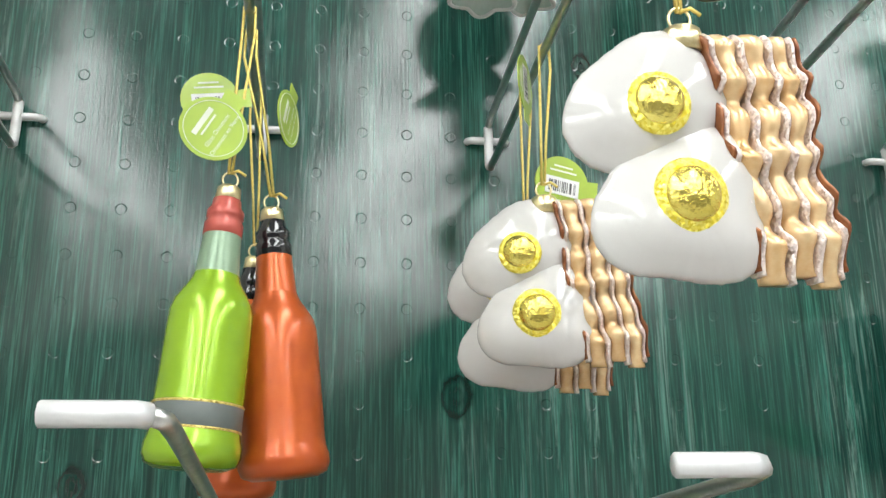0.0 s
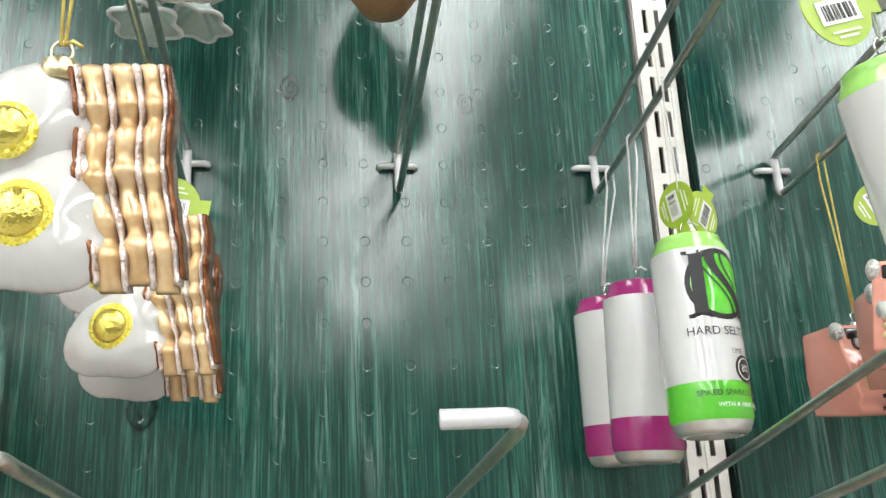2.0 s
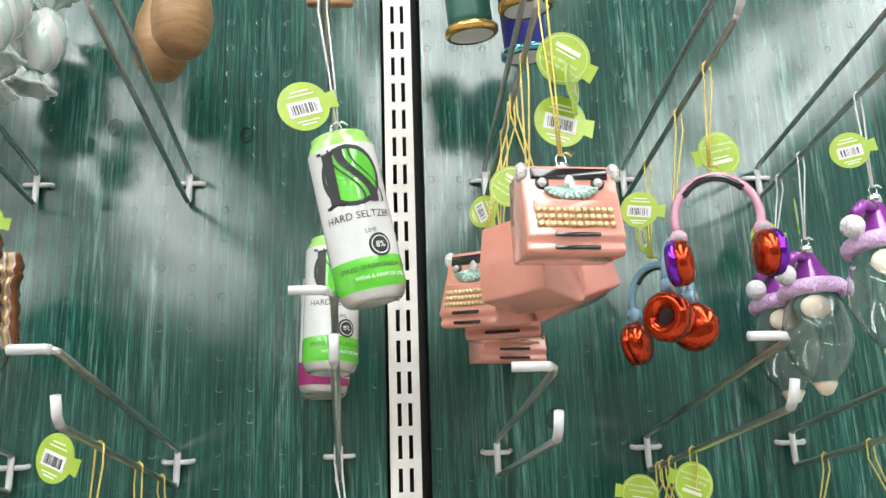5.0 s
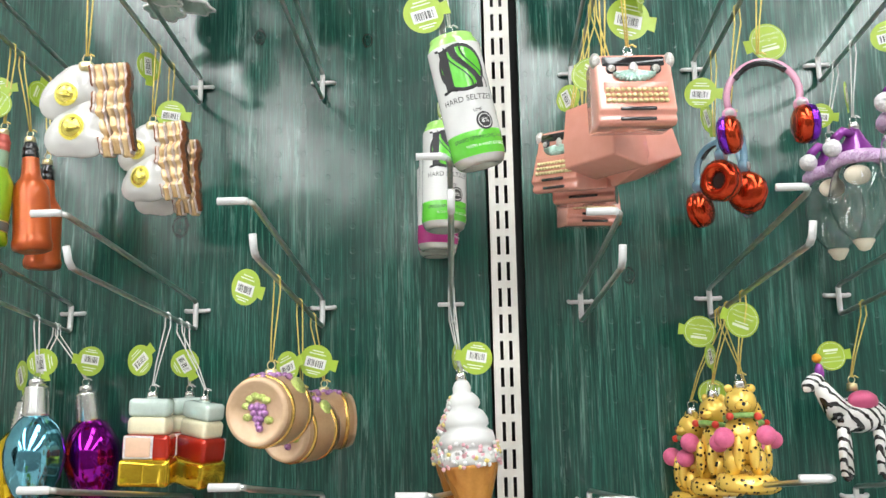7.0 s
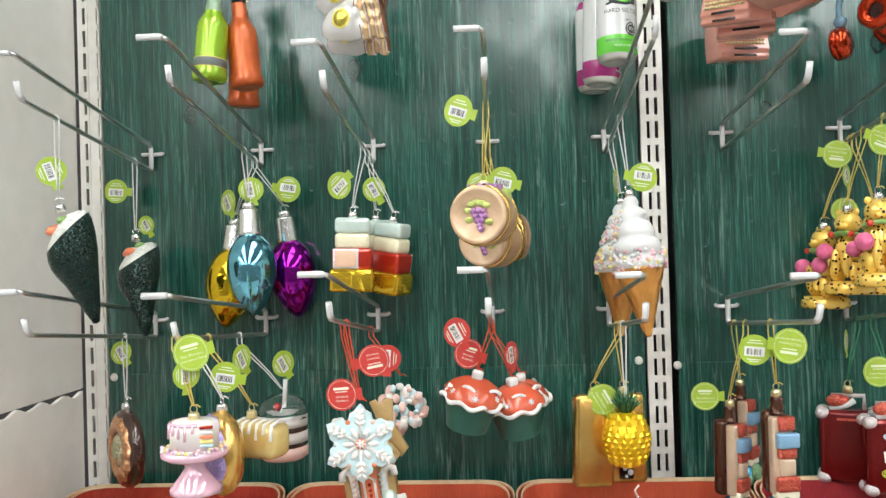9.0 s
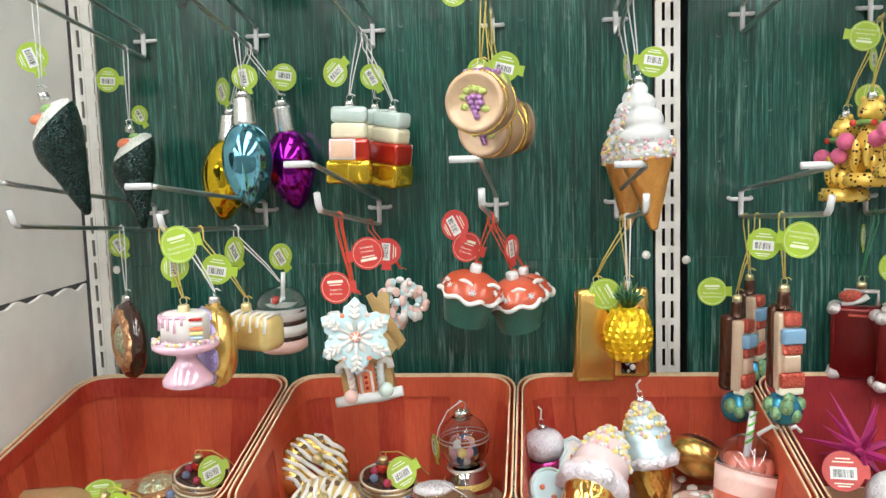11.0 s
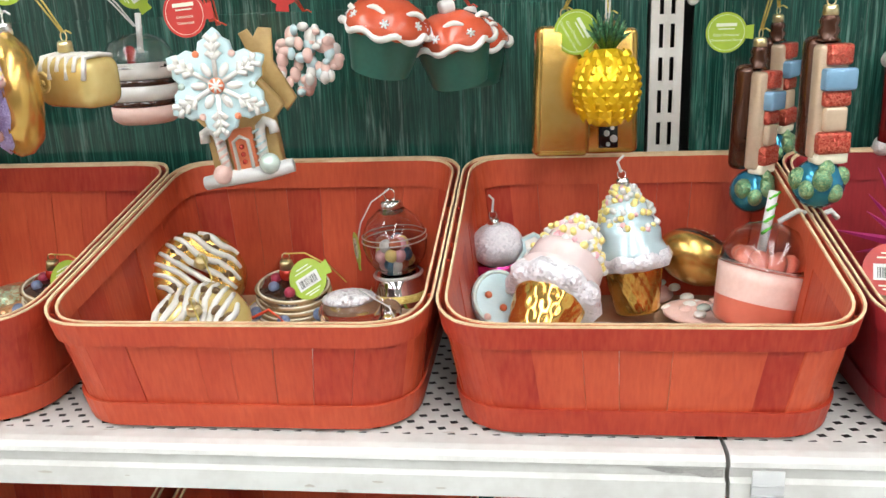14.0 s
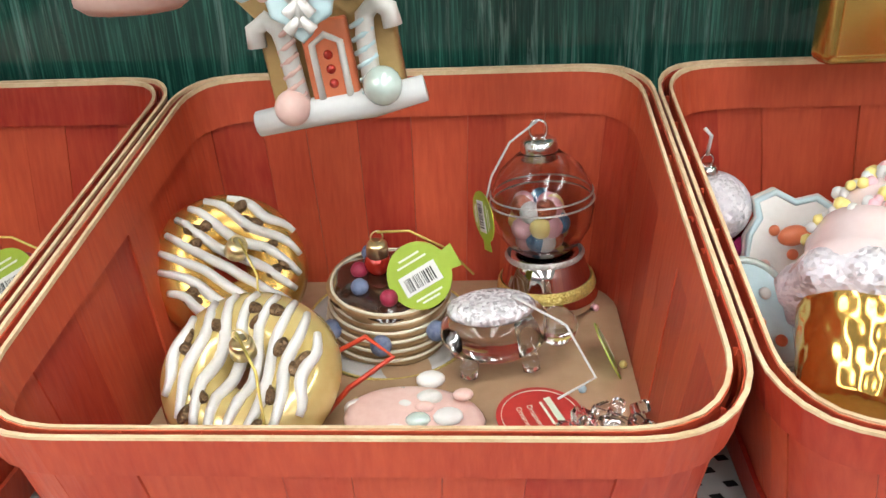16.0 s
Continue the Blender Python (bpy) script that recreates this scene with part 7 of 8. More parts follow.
def pancakes(x, y, label, tilt=0, s=1.0):
    t = lying("pancake_stack_ornament", label, x, y, FLOOR, 10, tilt, 20, "pancake stack ornaments")
    t.scale = (s, s, s)
    part("plate", lathe(mm([(0, 1), (22, 1), (38, 4.5), (41, 6), (41, 7), (37, 6.2), (20, 3), (0, 3)]), 48), EGG_WHITE, t, "white plate")
    part("plate_edge", tube([(41 * math.cos(a) * MM, 41 * math.sin(a) * MM, 6.6 * MM) for a in [2 * math.pi * i / 48 for i in range(48)]], 0.8 * MM, 6, closed=True), GOLD_GLITTER, t, "gold plate edge")
    for k in range(6):
        part("pancake", lathe(mm([(0, 0), (28, 0), (31 - k * 0.7, 2.2), (29, 4.6), (0, 4.6)]), 40, at=(0.6 * math.sin(k * 2) * MM, 0, (4 + k * 4.8) * MM), wobble=lambda a, zz: 1 + 0.02 * math.sin(5 * a + 900 * zz)), surf("pancake_brown", (0.50, 0.34, 0.18), 0.35, 0.3, (0.34, 0.20, 0.09), 60), t, "brown pancake")
        part("cream_line", tube([((30.6 - k * 0.7) * math.cos(a) * MM, (30.6 - k * 0.7) * math.sin(a) * MM, (8.7 + k * 4.8) * MM) for a in [2 * math.pi * i / 40 for i in range(40)]], 0.8 * MM, 6, closed=True), CREAM, t)
    part("syrup", lathe(mm([(0, 36), (18, 35.5), (26, 33), (28, 30)]), 36, wobble=lambda a, zz: 1 + 0.06 * math.sin(6 * a)), CHOC, t, "brown syrup")
    for i in range(8):
        a = i * 0.9
        mat = (surf("blueberry", (0.10, 0.14, 0.26), 0.6, 0, (0.22, 0.26, 0.38), 500), surf("raspberry", (0.40, 0.03, 0.08), 0.4, 0, (0.28, 0.02, 0.05), 600, 0.6, 700))[i % 2]
        part("berry", ball(4.2 * MM, ((14 + 3 * (i % 3)) * math.cos(a) * MM, (14 + 3 * (i % 3)) * math.sin(a) * MM, 37 * MM)), mat, t, "dusty berry")
    for a in (250, 300, 200):
        part("berry", ball(5 * MM, (32 * math.cos(radians(a)) * MM, 32 * math.sin(radians(a)) * MM, (14 + (a % 7)) * MM)), MATS["blueberry"], t, "dusty blueberry")
    part("cap_seat", ball(6.5 * MM, (-4 * MM, 4 * MM, 41 * MM)), RED_GLASS, t, "red berry glass")
    cap(t, GOLD_CAP, pose(-4 * MM, 4 * MM, 53 * MM), 5)
    loop(t, [(-4 * MM, 4 * MM, 58 * MM), (10 * MM, -2 * MM, 60 * MM), (28 * MM, -4 * MM, 48 * MM), (40 * MM, -8 * MM, 34 * MM)])
    tag(t, 10 * MM, -20 * MM, 47 * MM, yaw=-14, roll=-35, pitch=-34, r=15.5)
    return t


pancakes(0.125, 0.352, "pancake stack ornament with berries on a white plate")
pancakes(-0.070, 0.352, "pancake stack ornament with berries, tag hanging out", 4)
pancakes(-0.118, 0.268, "pancake stack ornament with raspberries and a small bow", -6, 0.9)

t = lying("gumball_machine_ornament", "glass gumball machine ornament with a silver foot", 0.204, 0.385, FLOOR, 0, -3, 0)
part("foot", lathe(mm([(0, 0), (22, 0), (26, 3), (26.5, 7), (24, 14), (21, 22), (19.5, 28), (16, 31), (0, 31)]), 44), surf("mirror_silver", (0.75, 0.70, 0.68), 0.06, 1.0), t, "mirror silver foot")
part("gold_band", lathe(mm([(25.0, 10), (25.6, 12), (24.6, 16), (23.6, 16.5)]), 44), GOLD_GLITTER, t, "gold glitter band")
part("collar", lathe(mm([(19.6, 27.5), (20.4, 29), (19, 30.5)]), 44), SILVER_GLITTER, t)
part("globe", lathe(hollow([(13, 31), (19, 36), (24, 44), (26, 54), (25, 64), (20, 74), (12, 81), (8, 84)]), 44), CLEAR, t, "clear glass globe")
for zz, r in ((58, 25.9), (62, 25.5)):
    part("globe_line", tube([(r * math.cos(a) * MM, r * math.sin(a) * MM, zz * MM) for a in [2 * math.pi * i / 44 for i in range(44)]], 0.5 * MM, 5, closed=True), SILVER_GLITTER, t)
rng = random.Random(4)
for i in range(24):
    lay, a = i // 8, i * 2.399
    r = (4 + 10 * ((i * 5) % 8) / 8 + 3 * (lay == 1))
    part("gumball", ball(5.6 * MM, (r * math.cos(a) * MM, r * math.sin(a) * MM, (38 + lay * 8 + rng.uniform(-1, 1)) * MM), u=16, v=10), (BEAD_PINK, glitter("blue_gum", (0.05, 0.16, 0.30), (0.18, 0.34, 0.48), 1500), SNOW, BEAD_YELLOW, BEAD_PINK, glitter("copper_gum", (0.40, 0.08, 0.03), (0.60, 0.22, 0.12), 1500))[i % 6], t, "round gumball")
cap(t, SILVER, pose(0, 0, 90 * MM) @ Matrix.Scale(1.5, 4), 6)
loop(t, [(0, 0, 98 * MM), (-14 * MM, -6 * MM, 90 * MM), (-24 * MM, -8 * MM, 74 * MM), (-28 * MM, -8 * MM, 60 * MM)], WHITE_CORD)
tag(t, -29 * MM, -9 * MM, 54 * MM, yaw=-66, roll=80, r=13)

t = lying("glass_pig_ornament", "clear glass animal ornament with a sugared back", 0.178, 0.322, FLOOR + 0.002, 0, 0, 15)
bm = ball(19 * MM, (0, 0, 18 * MM), u=24, v=16, squash=(1.35, 1, 0.8))
part("glass_body", bm, CLEAR, t, "clear glass body")
part("head", ball(9 * MM, (27 * MM, -6 * MM, 18 * MM), u=16, v=10), CLEAR, t, "clear glass head")
for sx, sy in ((-14, -9), (-14, 9), (12, -10), (12, 9)):
    part("leg", tube([(sx * MM, sy * MM, 10 * MM), (sx * 1.1 * MM, sy * 1.15 * MM, 1 * MM)], 4 * MM, 10), CLEAR, t, "clear glass leg")
part("sugar_back", ball(15 * MM, (-2 * MM, 0, 28.5 * MM), u=20, v=12, squash=(1.35, 1.0, 0.4)), glitter("crystal_sugar", (0.80, 0.78, 0.80), (0.60, 0.58, 0.61), 700, 0.25, 0.15), t, "crystal sugar crust")
loop(t, [(6 * MM, -6 * MM, 36 * MM), (26 * MM, -20 * MM, 26 * MM), (34 * MM, -36 * MM, 8 * MM), (16 * MM, -40 * MM, 3 * MM)], WHITE_CORD)
tag(t, 48 * MM, -14 * MM, 6 * MM, yaw=20, roll=60, pitch=-62, code=False, r=14)

t = lying("crystal_cluster_ornament", "cluster ornament of clear faceted crystals", 0.222, 0.262, FLOOR + 0.004)
for i in range(22):
    a = i * 2.4
    part("crystal", box(6 * MM, 5 * MM, 7 * MM, (4.2 * math.sqrt(i) * math.cos(a) * MM, 3.4 * math.sqrt(i) * math.sin(a) * MM, (2 + (i * 3) % 7) * MM), 1 * MM, 1, rot=pose(0, 0, 0, i * 40, i * 25, i * 31)), CLEAR, t, smooth=False)

t = lying("red_tag", "loose round red card tag with white print", 0.196, 0.278, FLOOR + 0.003, -84, 0, 12)
tag(t, 0, 0, 0, mat=RED_CARD, code=False, r=18, roll=80)


def cookie_pile(x, y, base, label, seed, n=9, turn=0):
    t = lying("iced_cookie_ornament", label, x, y, FLOOR + 0.008, 0, 0, turn, "iced cookie ornaments")
    rng = random.Random(seed)
    part("cookie", ball(23 * MM, (0, 0, 0), u=28, v=12, squash=(1.25, 0.82, 0.26), rot=pose(0, 0, 0, 10, 8)), base, t, "iced cookie base")
    for i in range(n):
        a = i * 2.4
        part("sugar_drop", ball(rng.uniform(2.8, 5.0) * MM, ((4 + 2.2 * i) * math.cos(a) * MM, (3 + 1.8 * i) * math.sin(a) * MM, rng.uniform(3.5, 6) * MM), squash=(1.3, 1, 0.7)), (ICING, BLUSH, ICING, MINT)[(i + seed) % 4], t, "piped sugar drop")
    return t


cookie_pile(0.146, 0.268, BLUSH, "pink and white iced cookie ornament", 1, 12, 10)
cookie_pile(0.164, 0.240, ICING, "round iced cookie ornament with yellow and pink drops", 2, 8, 40)
cookie_pile(0.440, 0.262, BLUSH, "pink iced cookie ornament beside a milkshake cup", 9, 10, 20)
cookie_pile(0.400, 0.398, BLUSH, "pink sugar cookie ornament at the back of a basket", 10, 12, 50)


def shaped_cookie(x, y, z, rx, ry, rz, outline, base, trim, label):
    """A thick iced cookie with a piped edge and sugar dots."""
    t = lying("shaped_cookie_ornament", label, x, y, z, rx, ry, rz, "shaped cookie ornaments")
    pts = [(px * MM, pz * MM) for px, pz in outline]
    part("cookie", slab(pts, 9 * MM, 2.4 * MM, at=(0, 4.5 * MM, 0), seg=3), base, t, "iced cookie")
    part("piped_edge", tube([(px * 0.9, -4.6 * MM, pz * 0.9) for px, pz in pts], 1.6 * MM, 7, closed=True), trim, t, "piped icing edge")
    for k, (px, pz) in enumerate(((-8, 6), (7, 9), (2, -4), (-10, -11), (10, -12))):
        part("sugar_dot", ball(2.7 * MM, (px * MM, -5.6 * MM, pz * MM), squash=(1, 0.7, 1)), (SALMON, ICING, SALMON, BLUSH, SALMON)[k], t, "sugar dot")
    return t


MITTEN = [(0.92 * px, 1.05 * pz) for px, pz in arc(0, 4, 22, 20, 250, 18)] + [(6, -26), (18, -24), (20, -8), (28, -4), (28, 6)]
CABIN = [(-20, -24), (20, -24), (21, 2), (17, 16), (20, 22), (10, 27), (0, 23), (-11, 27), (-20, 21), (-17, 12), (-21, 2)]
shaped_cookie(0.287, 0.318, 0.998, -42, 4, 12, MITTEN, ICING_BLUE, MINT, "mint-blue iced mitten cookie ornament with red dots")
shaped_cookie(0.318, 0.372, 1.008, -24, 8, -6, CABIN, ICING, ICING_BLUE, "white iced house cookie ornament with a red bow")
bow = lying("ribbon_bow", "small red sugar bow resting on an iced cookie", 0.322, 0.356, 1.020, -24, 0, 0)
for sx in (-1, 1):
    part("bow_loop", ball(6 * MM, (sx * 7 * MM, 0, 0), squash=(1.2, 0.6, 0.8), rot=pose(0, 0, 0, 0, sx * 14)), SALMON, bow)
part("bow_knot", ball(3.4 * MM), SALMON, bow)
t = lying("cherry_ornament", "dark red sugared cherry ornament with a green leaf", 0.090, 0.322, FLOOR + 0.009)
part("cherry", ball(9 * MM, u=20, v=14), PARCEL_RED, t)
part("leaf", ball(7 * MM, (-3 * MM, 3 * MM, 10 * MM), squash=(1.2, 0.7, 0.3), rot=pose(0, 0, 0, 0, -30)), LEAF, t, "green leaf")
cookie_pile(0.366, 0.300, ICING, "white iced cookie ornament with a red ribbon", 4, 9, -10)
cookie_pile(0.432, 0.352, BLUSH, "pink and white iced cookie ornament", 5, 12, 30)
cookie_pile(0.402, 0.296, CUP_RED, "red iced cookie ornament with white drops", 6, 10, 0)
cookie_pile(0.352, 0.248, ICING, "white iced cookie ornament", 8, 10, 70)
loops = lying("red_ribbon", "thin loose red ribbon loop", 0.104, 0.285, FLOOR + 0.012)
part("ribbon_loop", tube([(0, 0, 0), (6 * MM, 4 * MM, 14 * MM), (20 * MM, 8 * MM, 20 * MM), (32 * MM, 2 * MM, 14 * MM), (14 * MM, -6 * MM, 4 * MM), (4 * MM, -12 * MM, -6 * MM)], 0.0012, 6), RED_CORD, loops)


def sundae(x, y, z, m, cream, foil, label, seed, s=1.0, hat=True):
    """A cone ornament with swirled cream and beads; m turns it."""
    t = root("sundae_ornament", pose(x, y, z) @ m @ Matrix.Scale(s, 4), label, "ornament", "sundae ornaments")
    part("cream", lathe(mm([(22, 0), (27, 4), (27, 12), (23, 16), (24, 24), (21, 30), (17, 34), (18, 40), (14, 46), (9, 52), (5, 58), (0, 61)]), 44, wobble=lambda a, zz: 1 + 0.06 * math.sin(a * 2 + zz * 420)), cream, t, "swirled satin cream")
    part("sugar_collar", lathe(mm([(20, -4), (27, -2), (29.5, 4), (27, 10), (22, 10)]), 44, wobble=lambda a, zz: 1 + 0.05 * math.sin(9 * a)), glitter("pearl_sugar", (0.80, 0.77, 0.80), (0.66, 0.63, 0.68), 650, 0.35, 0.05), t, "white sugared collar")
    part("waffle", lathe(mm([(21.5 - 6.5 * k / 18, -2 * k) for k in range(19)] + [(0, -37)]), 80, wobble=lambda a, zz: 1 + 0.026 * (abs(math.sin(8 * a + 200 * zz)) + abs(math.sin(8 * a - 200 * zz)))), foil, t, "gold foil waffle")
    rng = random.Random(seed)
    spots = []
    for i in range(170):
        zz = rng.uniform(26, 58)
        r = float(np.interp(zz, (14, 24, 34, 42, 50, 58), (25.5, 24.5, 18.5, 17.5, 11.5, 6))) + rng.uniform(-0.6, 1.4)
        a = rng.uniform(0, 6.28)
        spots.append((r * math.cos(a) * MM, r * math.sin(a) * MM, zz * MM))
    beads(t, spots, 2.3 * MM, (BEAD_PINK, BEAD_YELLOW, SNOW, BEAD_YELLOW, SNOW), "sugar_bead")
    if hat:
        cap(t, SILVER, pose(0, 0, 64 * MM), 5)
        loop(t, [(0, 0, 68 * MM), (-2 * MM, -2 * MM, 76 * MM), (3 * MM, 0, 80 * MM)], WHITE_CORD, 0.001)
    return t


PINK_CREAM = surf("pink_cream", (0.82, 0.68, 0.67), 0.25, 0.1, (0.77, 0.60, 0.60), 40, coat=0.3)
BLUE_CREAM = surf("blue_cream", (0.56, 0.70, 0.74), 0.22, 0.2, (0.50, 0.64, 0.70), 40, coat=0.3)
sundae(0.324, 0.292, 1.013, pose(0, 0, 0, -52, 16, -14), PINK_CREAM, WAFFLE_FOIL, "pink swirled sundae ornament in a gold foil cone", 1, 1.16, False)
sundae(0.384, 0.352, 1.018, pose(0, 0, 0, -10, -7, 0), BLUE_CREAM, WAFFLE_FOIL, "pale blue swirled sundae ornament in a gold foil cone", 2, 1.0)
t = lying("pink_cup_ornament", "pink foil cup ornament with a frosty white top", 0.288, 0.392, FLOOR, 6, -6, 0)
part("foil_cup", lathe(mm([(0, 0), (14, 0), (19, 16), (21, 36), (18, 40)]), 36, wobble=lambda a, zz: 1 + 0.05 * math.sin(9 * a + 300 * zz)), surf("pink_foil", (0.62, 0.06, 0.25), 0.16, 0.8, (0.45, 0.03, 0.17), 160, 0.3, 400), t, "crinkled pink foil cup")
part("frost_top", ball(21 * MM, (0, 0, 52 * MM), u=26, v=18, squash=(1, 1, 0.85)), MATS["pearl_sugar"], t, "frosty white top")
cap(t, SILVER, pose(0, 0, 75 * MM), 5)
loop(t, [(0, 0, 80 * MM), (2 * MM, 0, 90 * MM), (-1 * MM, 0, 94 * MM)], WHITE_CORD, 0.0009)
t = lying("gold_bun_ornament", "satin gold bun ornament topped with dark icing", 0.434, 0.384, 1.012, -32, 28, 0)
part("bun", ball(26 * MM, u=32, v=20, squash=(1.15, 1, 0.75)), SATIN_GOLD, t, "satin gold bun")
part("icing_top", ball(22 * MM, (0, 0, 8 * MM), u=28, v=14, squash=(1.15, 1, 0.6)), CHOC, t, "dark icing")
beads(t, [((20 * math.sqrt(i / 40)) * math.cos(i * 2.4) * MM, (18 * math.sqrt(i / 40)) * math.sin(i * 2.4) * MM, (21 - 7 * i / 40) * MM) for i in range(40)], 1.4 * MM, (BEAD_YELLOW, SNOW, BEAD_BLUE), "sugar_bead")
t = lying("milkshake_ornament", "clear domed milkshake cup ornament with coral layers", 0.459, 0.304, FLOOR + 0.018, -10, 12, 0)
CORAL = surf("coral_layer", (0.66, 0.17, 0.11), 0.3, 0, (0.60, 0.14, 0.09), 30, coat=0.4)
part("coral_layer", lathe(mm([(0, 0), (24, 0), (26, 4), (27.5, 18)]), 44), CORAL, t, "coral bottom layer")
part("cream_layer", lathe(mm([(27.5, 17.6), (28.8, 30), (30, 40), (0, 41)]), 44, wobble=lambda a, zz: 1.003), BLUSH, t, "pale cream layer")
part("cup_rim", tube([(30.4 * math.cos(a) * MM, 30.4 * math.sin(a) * MM, 41 * MM) for a in [2 * math.pi * i / 44 for i in range(44)]], 1.2 * MM, 8, closed=True), CLEAR, t)
part("dome", lathe(hollow([(30, 41), (29.5, 50), (25, 61), (16, 68), (7, 71), (1, 71.5)]), 44), CLEAR, t, "clear dome lid")
for i in range(9):
    part("fruit_piece", ball(7 * MM, (17 * math.cos(i * 0.7) * MM, 15 * math.sin(i * 0.7) * MM, 45 * MM)), CORAL, t, "coral fruit piece")
g = part("straw", tube([(-4 * MM, 0, 42 * MM), (-6 * MM, -2 * MM, 92 * MM)], 3.2 * MM, 12), SNOW, t, "white straw")
for k in range(4):
    part("straw_stripe", tube([(-8 * MM, -3.4 * MM, (62 + 8 * k) * MM), (-5.5 * MM, -4.6 * MM, (65 + 8 * k) * MM), (-2.4 * MM, -2.6 * MM, (68 + 8 * k) * MM)], 1.1 * MM, 6), CAN_GREEN, g)
part("ribbon", tube([(2 * MM, 0, 72 * MM), (12 * MM, -3 * MM, 82 * MM), (24 * MM, -2 * MM, 80 * MM), (34 * MM, 0, 86 * MM), (40 * MM, 2 * MM, 82 * MM)], 2.0 * MM, 8), WHITE_CORD, t, "white ribbon")
tag(t, 33 * MM, 8 * MM, 56 * MM, yaw=-70, roll=80, r=15)

t = lying("spiky_star_ornament", "magenta spiky starburst ornament", 0.580, 0.352, 1.030)
MAG = surf("magenta_matt", (0.38, 0.02, 0.14), 0.5, 0, (0.32, 0.015, 0.11), 60)
part("core", ball(10 * MM), MAG, t)
rng = random.Random(8)
for i in range(22):
    zc = 1 - 2 * (i + 0.5) / 22
    a = i * 2.4
    d = Vector((math.sqrt(1 - zc * zc) * math.cos(a), math.sqrt(1 - zc * zc) * math.sin(a), zc))
    ln = (46 + rng.uniform(0, 16)) * MM
    if d.z < -0.35:
        ln *= 0.6
    part("spike", tube([d * 4 * MM, d * ln * 0.5, d * ln], 4.6 * MM, 5, taper=(1, 0.6, 0.04)), MAG, t, smooth=False)
t = lying("lemon_macaron_ornament", "lime-yellow scalloped macaron ornament", 0.560, 0.262, 0.994, 30, 0, 0)
part("shell", lathe(mm([(0, 14), (16, 13), (25, 9), (29, 3), (30, 0), (27, -3), (0, -10)]), 48, wobble=lambda a, zz: 1 + 0.025 * math.sin(22 * a)), surf("lime_shell", (0.56, 0.68, 0.14), 0.35, 0, (0.48, 0.60, 0.10), 60), t, "lime scalloped shell")
part("filling", lathe(mm([(26, -3), (27, -6), (24, -10), (0, -11)]), 40), SNOW, t, "white filling")
t = lying("red_tag", "round red card tag with a price sticker lying on ornaments", 0.552, 0.318, 1.024, -25, 0, -8)
tag(t, 0, 0, 0, mat=RED_CARD, r=18)
for x, y, z, r, mat, lb in ((0.598, 0.318, 0.998, 26, WHITE_FUR, "white frosted ball ornament"), (0.616, 0.262, 0.994, 27, SNOW, "smooth white ball ornament with a black ribbon"), (0.660, 0.318, 1.004, 32, surf("teal_globe", (0.30, 0.50, 0.48), 0.35, 0.2, (0.52, 0.54, 0.26), 34, spread=0.25), "pale teal globe ornament with gold land"), (0.640, 0.375, 1.0, 24, SNOW, "plain white ball ornament in a basket")):
    t = lying("ball_ornament", lb, x, y, z, 0, 0, 0, "ball ornaments")
    part("ball", ball(r * MM, u=36, v=22), mat, t)
    if "ribbon" in lb:
        part("ribbon", tube([(r * 1.02 * math.cos(a) * MM, r * 1.02 * 0.7 * math.sin(a) * MM, r * 1.02 * 0.71 * math.sin(a) * MM) for a in [2 * math.pi * i / 40 for i in range(40)]], 2.6 * MM, 8, closed=True), BLACK_GLOSS, t, "black ribbon")
    cap(t, SILVER, pose(0, 0, (r + 6) * MM) if "ribbon" not in lb else pose(0, 0.02, 0.02, -45), 4.5)
t = lying("chocolate_disc_ornament", "chocolate disc ornament with green nut glitter lying flat", -0.116, 0.350, FLOOR + 0.012, 8, -4)
part("disc", lathe(mm([(0, -8), (30, -8), (36, -3), (36, 3), (30, 7), (0, 7)]), 44), CHOC, t, "dark chocolate shell")
part("toffee_ring", lathe(mm([(17, 6), (20, 9.5), (28, 9), (32, 5)]), 40), TOFFEE, t, "toffee glitter ring")
part("nut_centre", lathe(mm([(0, 15), (12, 14), (18, 10), (19, 8)]), 34, wobble=lambda a, zz: 1 + 0.05 * math.sin(7 * a)), NUT_GLITTER, t, "green nut glitter centre")
t = lying("glass_bottle_ornament", "clear amber glass bottle ornament with a diamond cut, lying down", -0.185, 0.285, FLOOR + 0.021, 0, 90, 10)
part("bottle", lathe(mm([(0, -40), (18, -40), (20, -36), (20, 10), (17, 22), (10, 32), (8, 40)]), 40, wobble=lambda a, zz: 1 + 0.02 * (abs(math.sin(8 * a + 300 * zz)) + abs(math.sin(8 * a - 300 * zz)))), surf("amber_glass", (0.80, 0.55, 0.30), 0.08, 0, (0.75, 0.48, 0.22), 30, trans=0.6, ior=1.3), t, "amber cut glass")
cap(t, GOLD_CAP, pose(0, 0, 46 * MM), 6)
t = lying("lime_tag", "round lime-green card tag lying in a basket", -0.150, 0.300, FLOOR + 0.034, -70, 0, 20)
tag(t, 0, 0, 0, code=False, r=15)
for x, y in ((0.16, 0.385), (0.235, 0.32), (0.228, 0.375), (0.118, 0.29), (0.215, 0.30)):
    tagged(part("loose_bead", ball(1.9 * MM), (BEAD_PINK, BEAD_YELLOW, BEAD_BLUE)[round(x * 1000) % 3], m=pose(x, y, FLOOR + 0.0018)), "tiny loose sugar bead on the basket board", "bead", "loose beads")

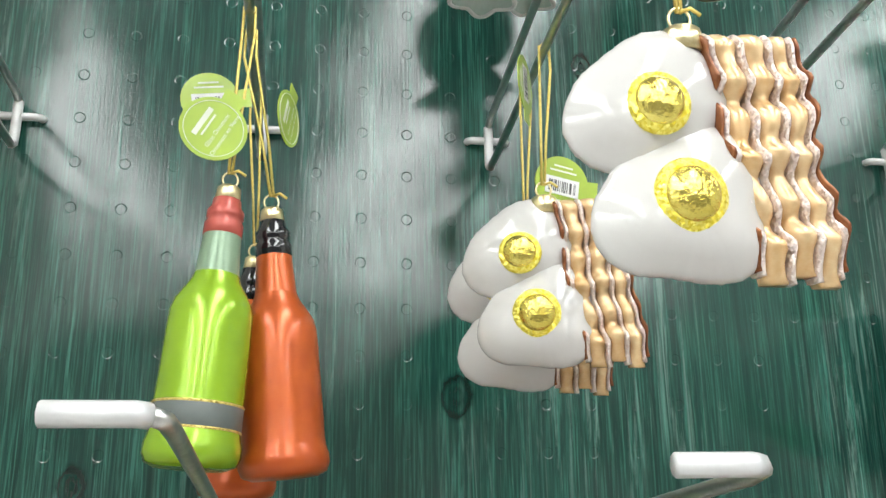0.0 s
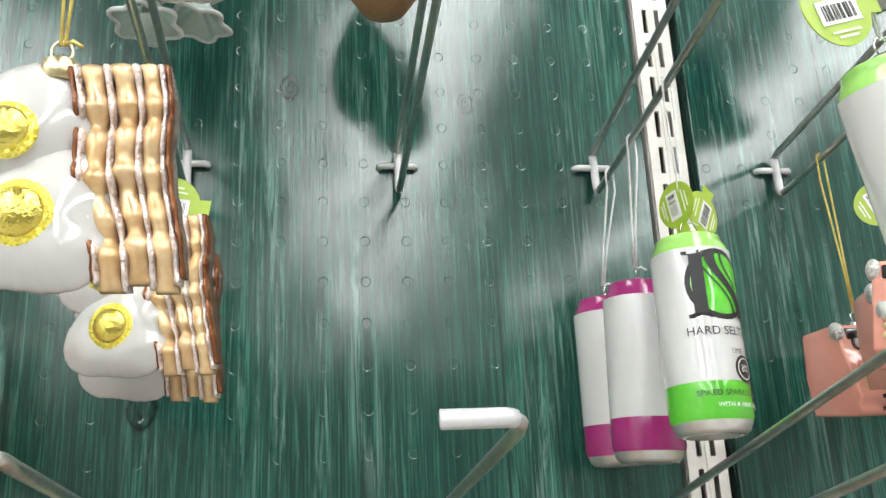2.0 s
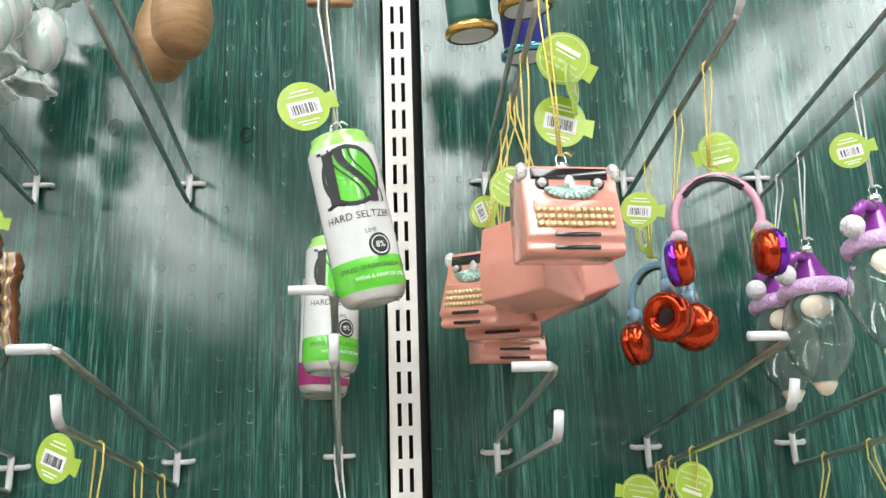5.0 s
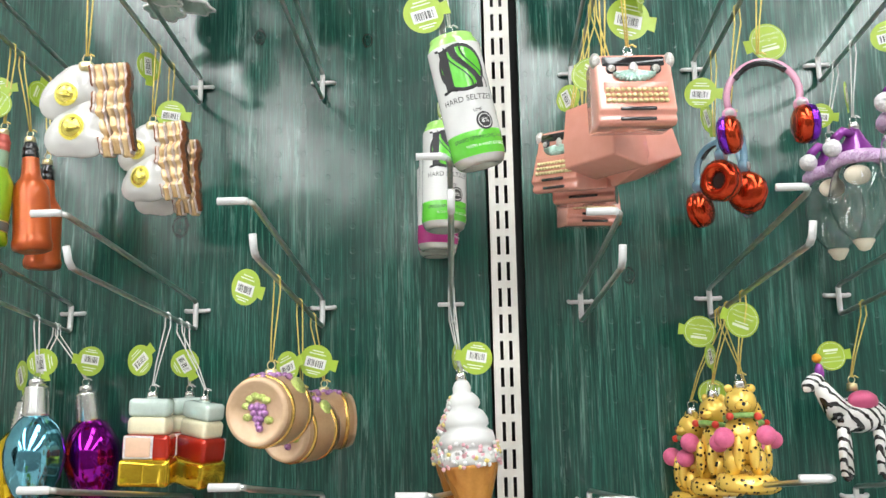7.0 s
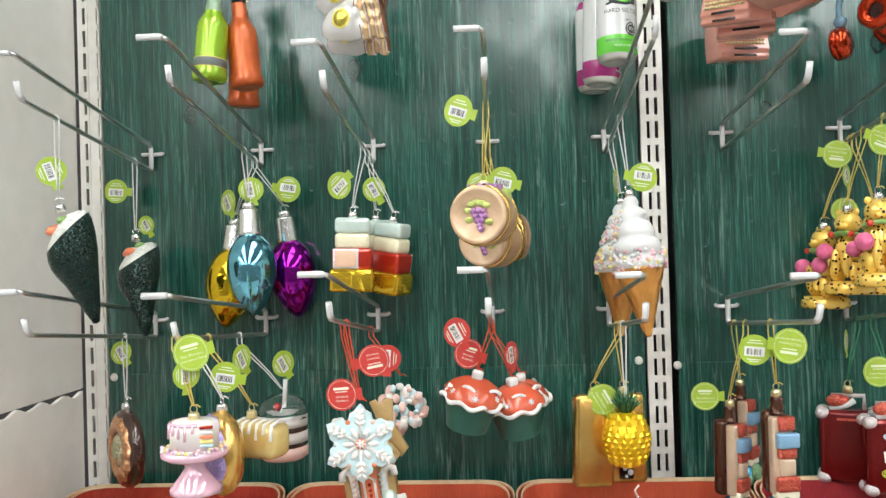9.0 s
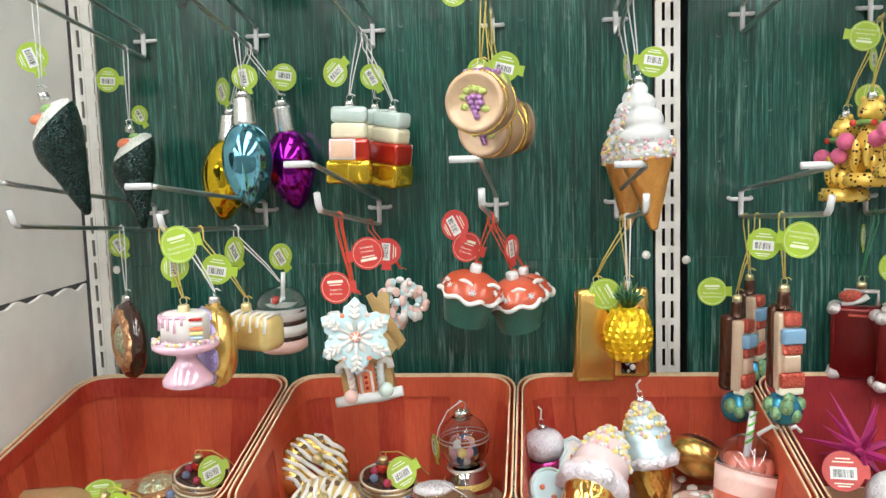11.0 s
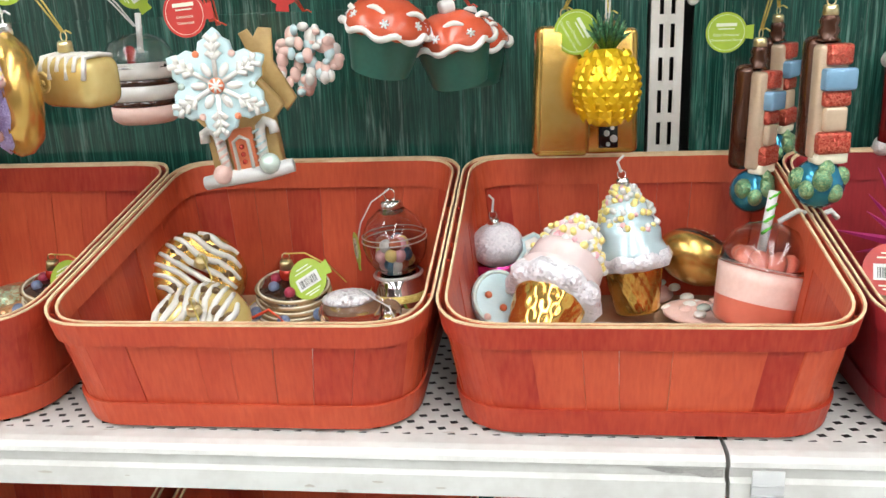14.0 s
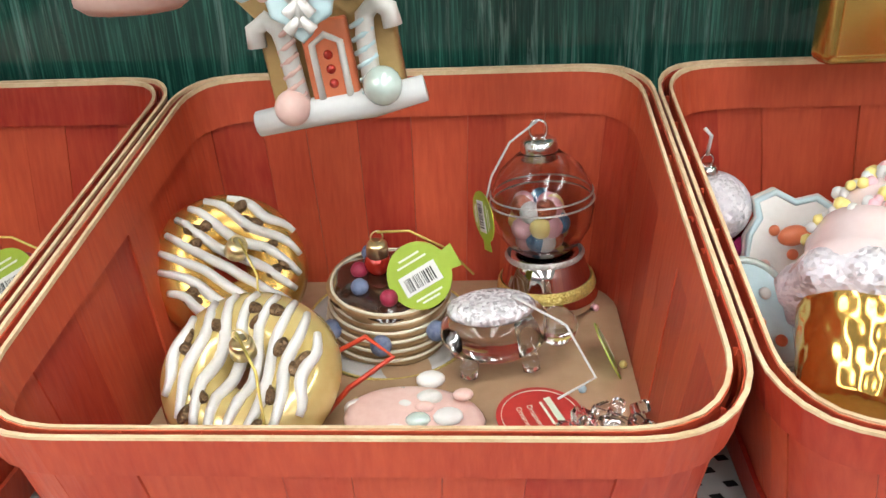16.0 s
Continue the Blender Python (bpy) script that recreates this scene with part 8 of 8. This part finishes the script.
# ---- shelf details ----
t = root("price_holder", pose(0.4385, 0.1622, SHELF_Z - 0.018), "clear plastic price holder clipped to the shelf channel", "price holder")
part("clear_strip", box(0.017, 0.0012, 0.026, (0, 0, 0), 0.0004, 1), surf("hazy_plastic", (0.85, 0.86, 0.86), 0.25, 0, (0.78, 0.79, 0.80), 60, trans=0.5, ior=1.2), t, "hazy clear strip")
for k in range(3):
    part("rib", tube([(-0.0085, -0.0008, 0.004 - k * 0.006), (0.0085, -0.0008, 0.004 - k * 0.006)], 0.0005, 6), MATS["hazy_plastic"], t)
rng = random.Random(21)
for k in range(26):
    x = rng.uniform(-0.15, 0.40)
    n = rng.randint(5, 8)
    on_top = k % 2
    w, h = rng.uniform(0.002, 0.007), rng.uniform(0.0005, 0.0016)
    bm = bmesh.new()
    pts = [(w * rng.uniform(0.6, 1) * math.cos(2 * math.pi * i / n), h * rng.uniform(0.5, 1) * math.sin(2 * math.pi * i / n)) for i in range(n)]
    bm.faces.new([bm.verts.new((a, b, 0) if on_top else (a, 0, b)) for a, b in pts])
    m = pose(x, 0.1865 + rng.uniform(-0.004, 0.004), SHELF_Z + 0.0009) if on_top else pose(x, 0.1628, SHELF_Z - rng.uniform(0.017, 0.025))
    tagged(part("paint_scuff", bm, surf("scuff_grey", (0.50, 0.47, 0.42), 0.5, 0, (0.36, 0.33, 0.29), 300), m=m, smooth=False), "grey scuff worn into the shelf paint", "scuff", "paint scuffs", "structure")
bm = bmesh.new()
pts = [(0.372, -0.0075), (0.416, -0.0080), (0.416, -0.0128), (0.405, -0.0128), (0.398, -0.0105), (0.388, -0.0112), (0.380, -0.0095)]
bm.faces.new([bm.verts.new((a, 0.1676, SHELF_Z + b)) for a, b in pts])
tagged(part("bare_patch", bm, BARE, smooth=False), "bare grey patch where enamel has chipped off", "scuff", kind="structure")
t = root("small_ball_ornament", pose(-0.062, 0.215, SHELF_Z - 0.098), "small glossy black ball ornament on the shelf below", "ornament")
part("ball", ball(0.012, (0, 0, 0), u=20, v=14), BLACK_GLOSS, t)
cap(t, SILVER, pose(0, 0, 0.017), 4)
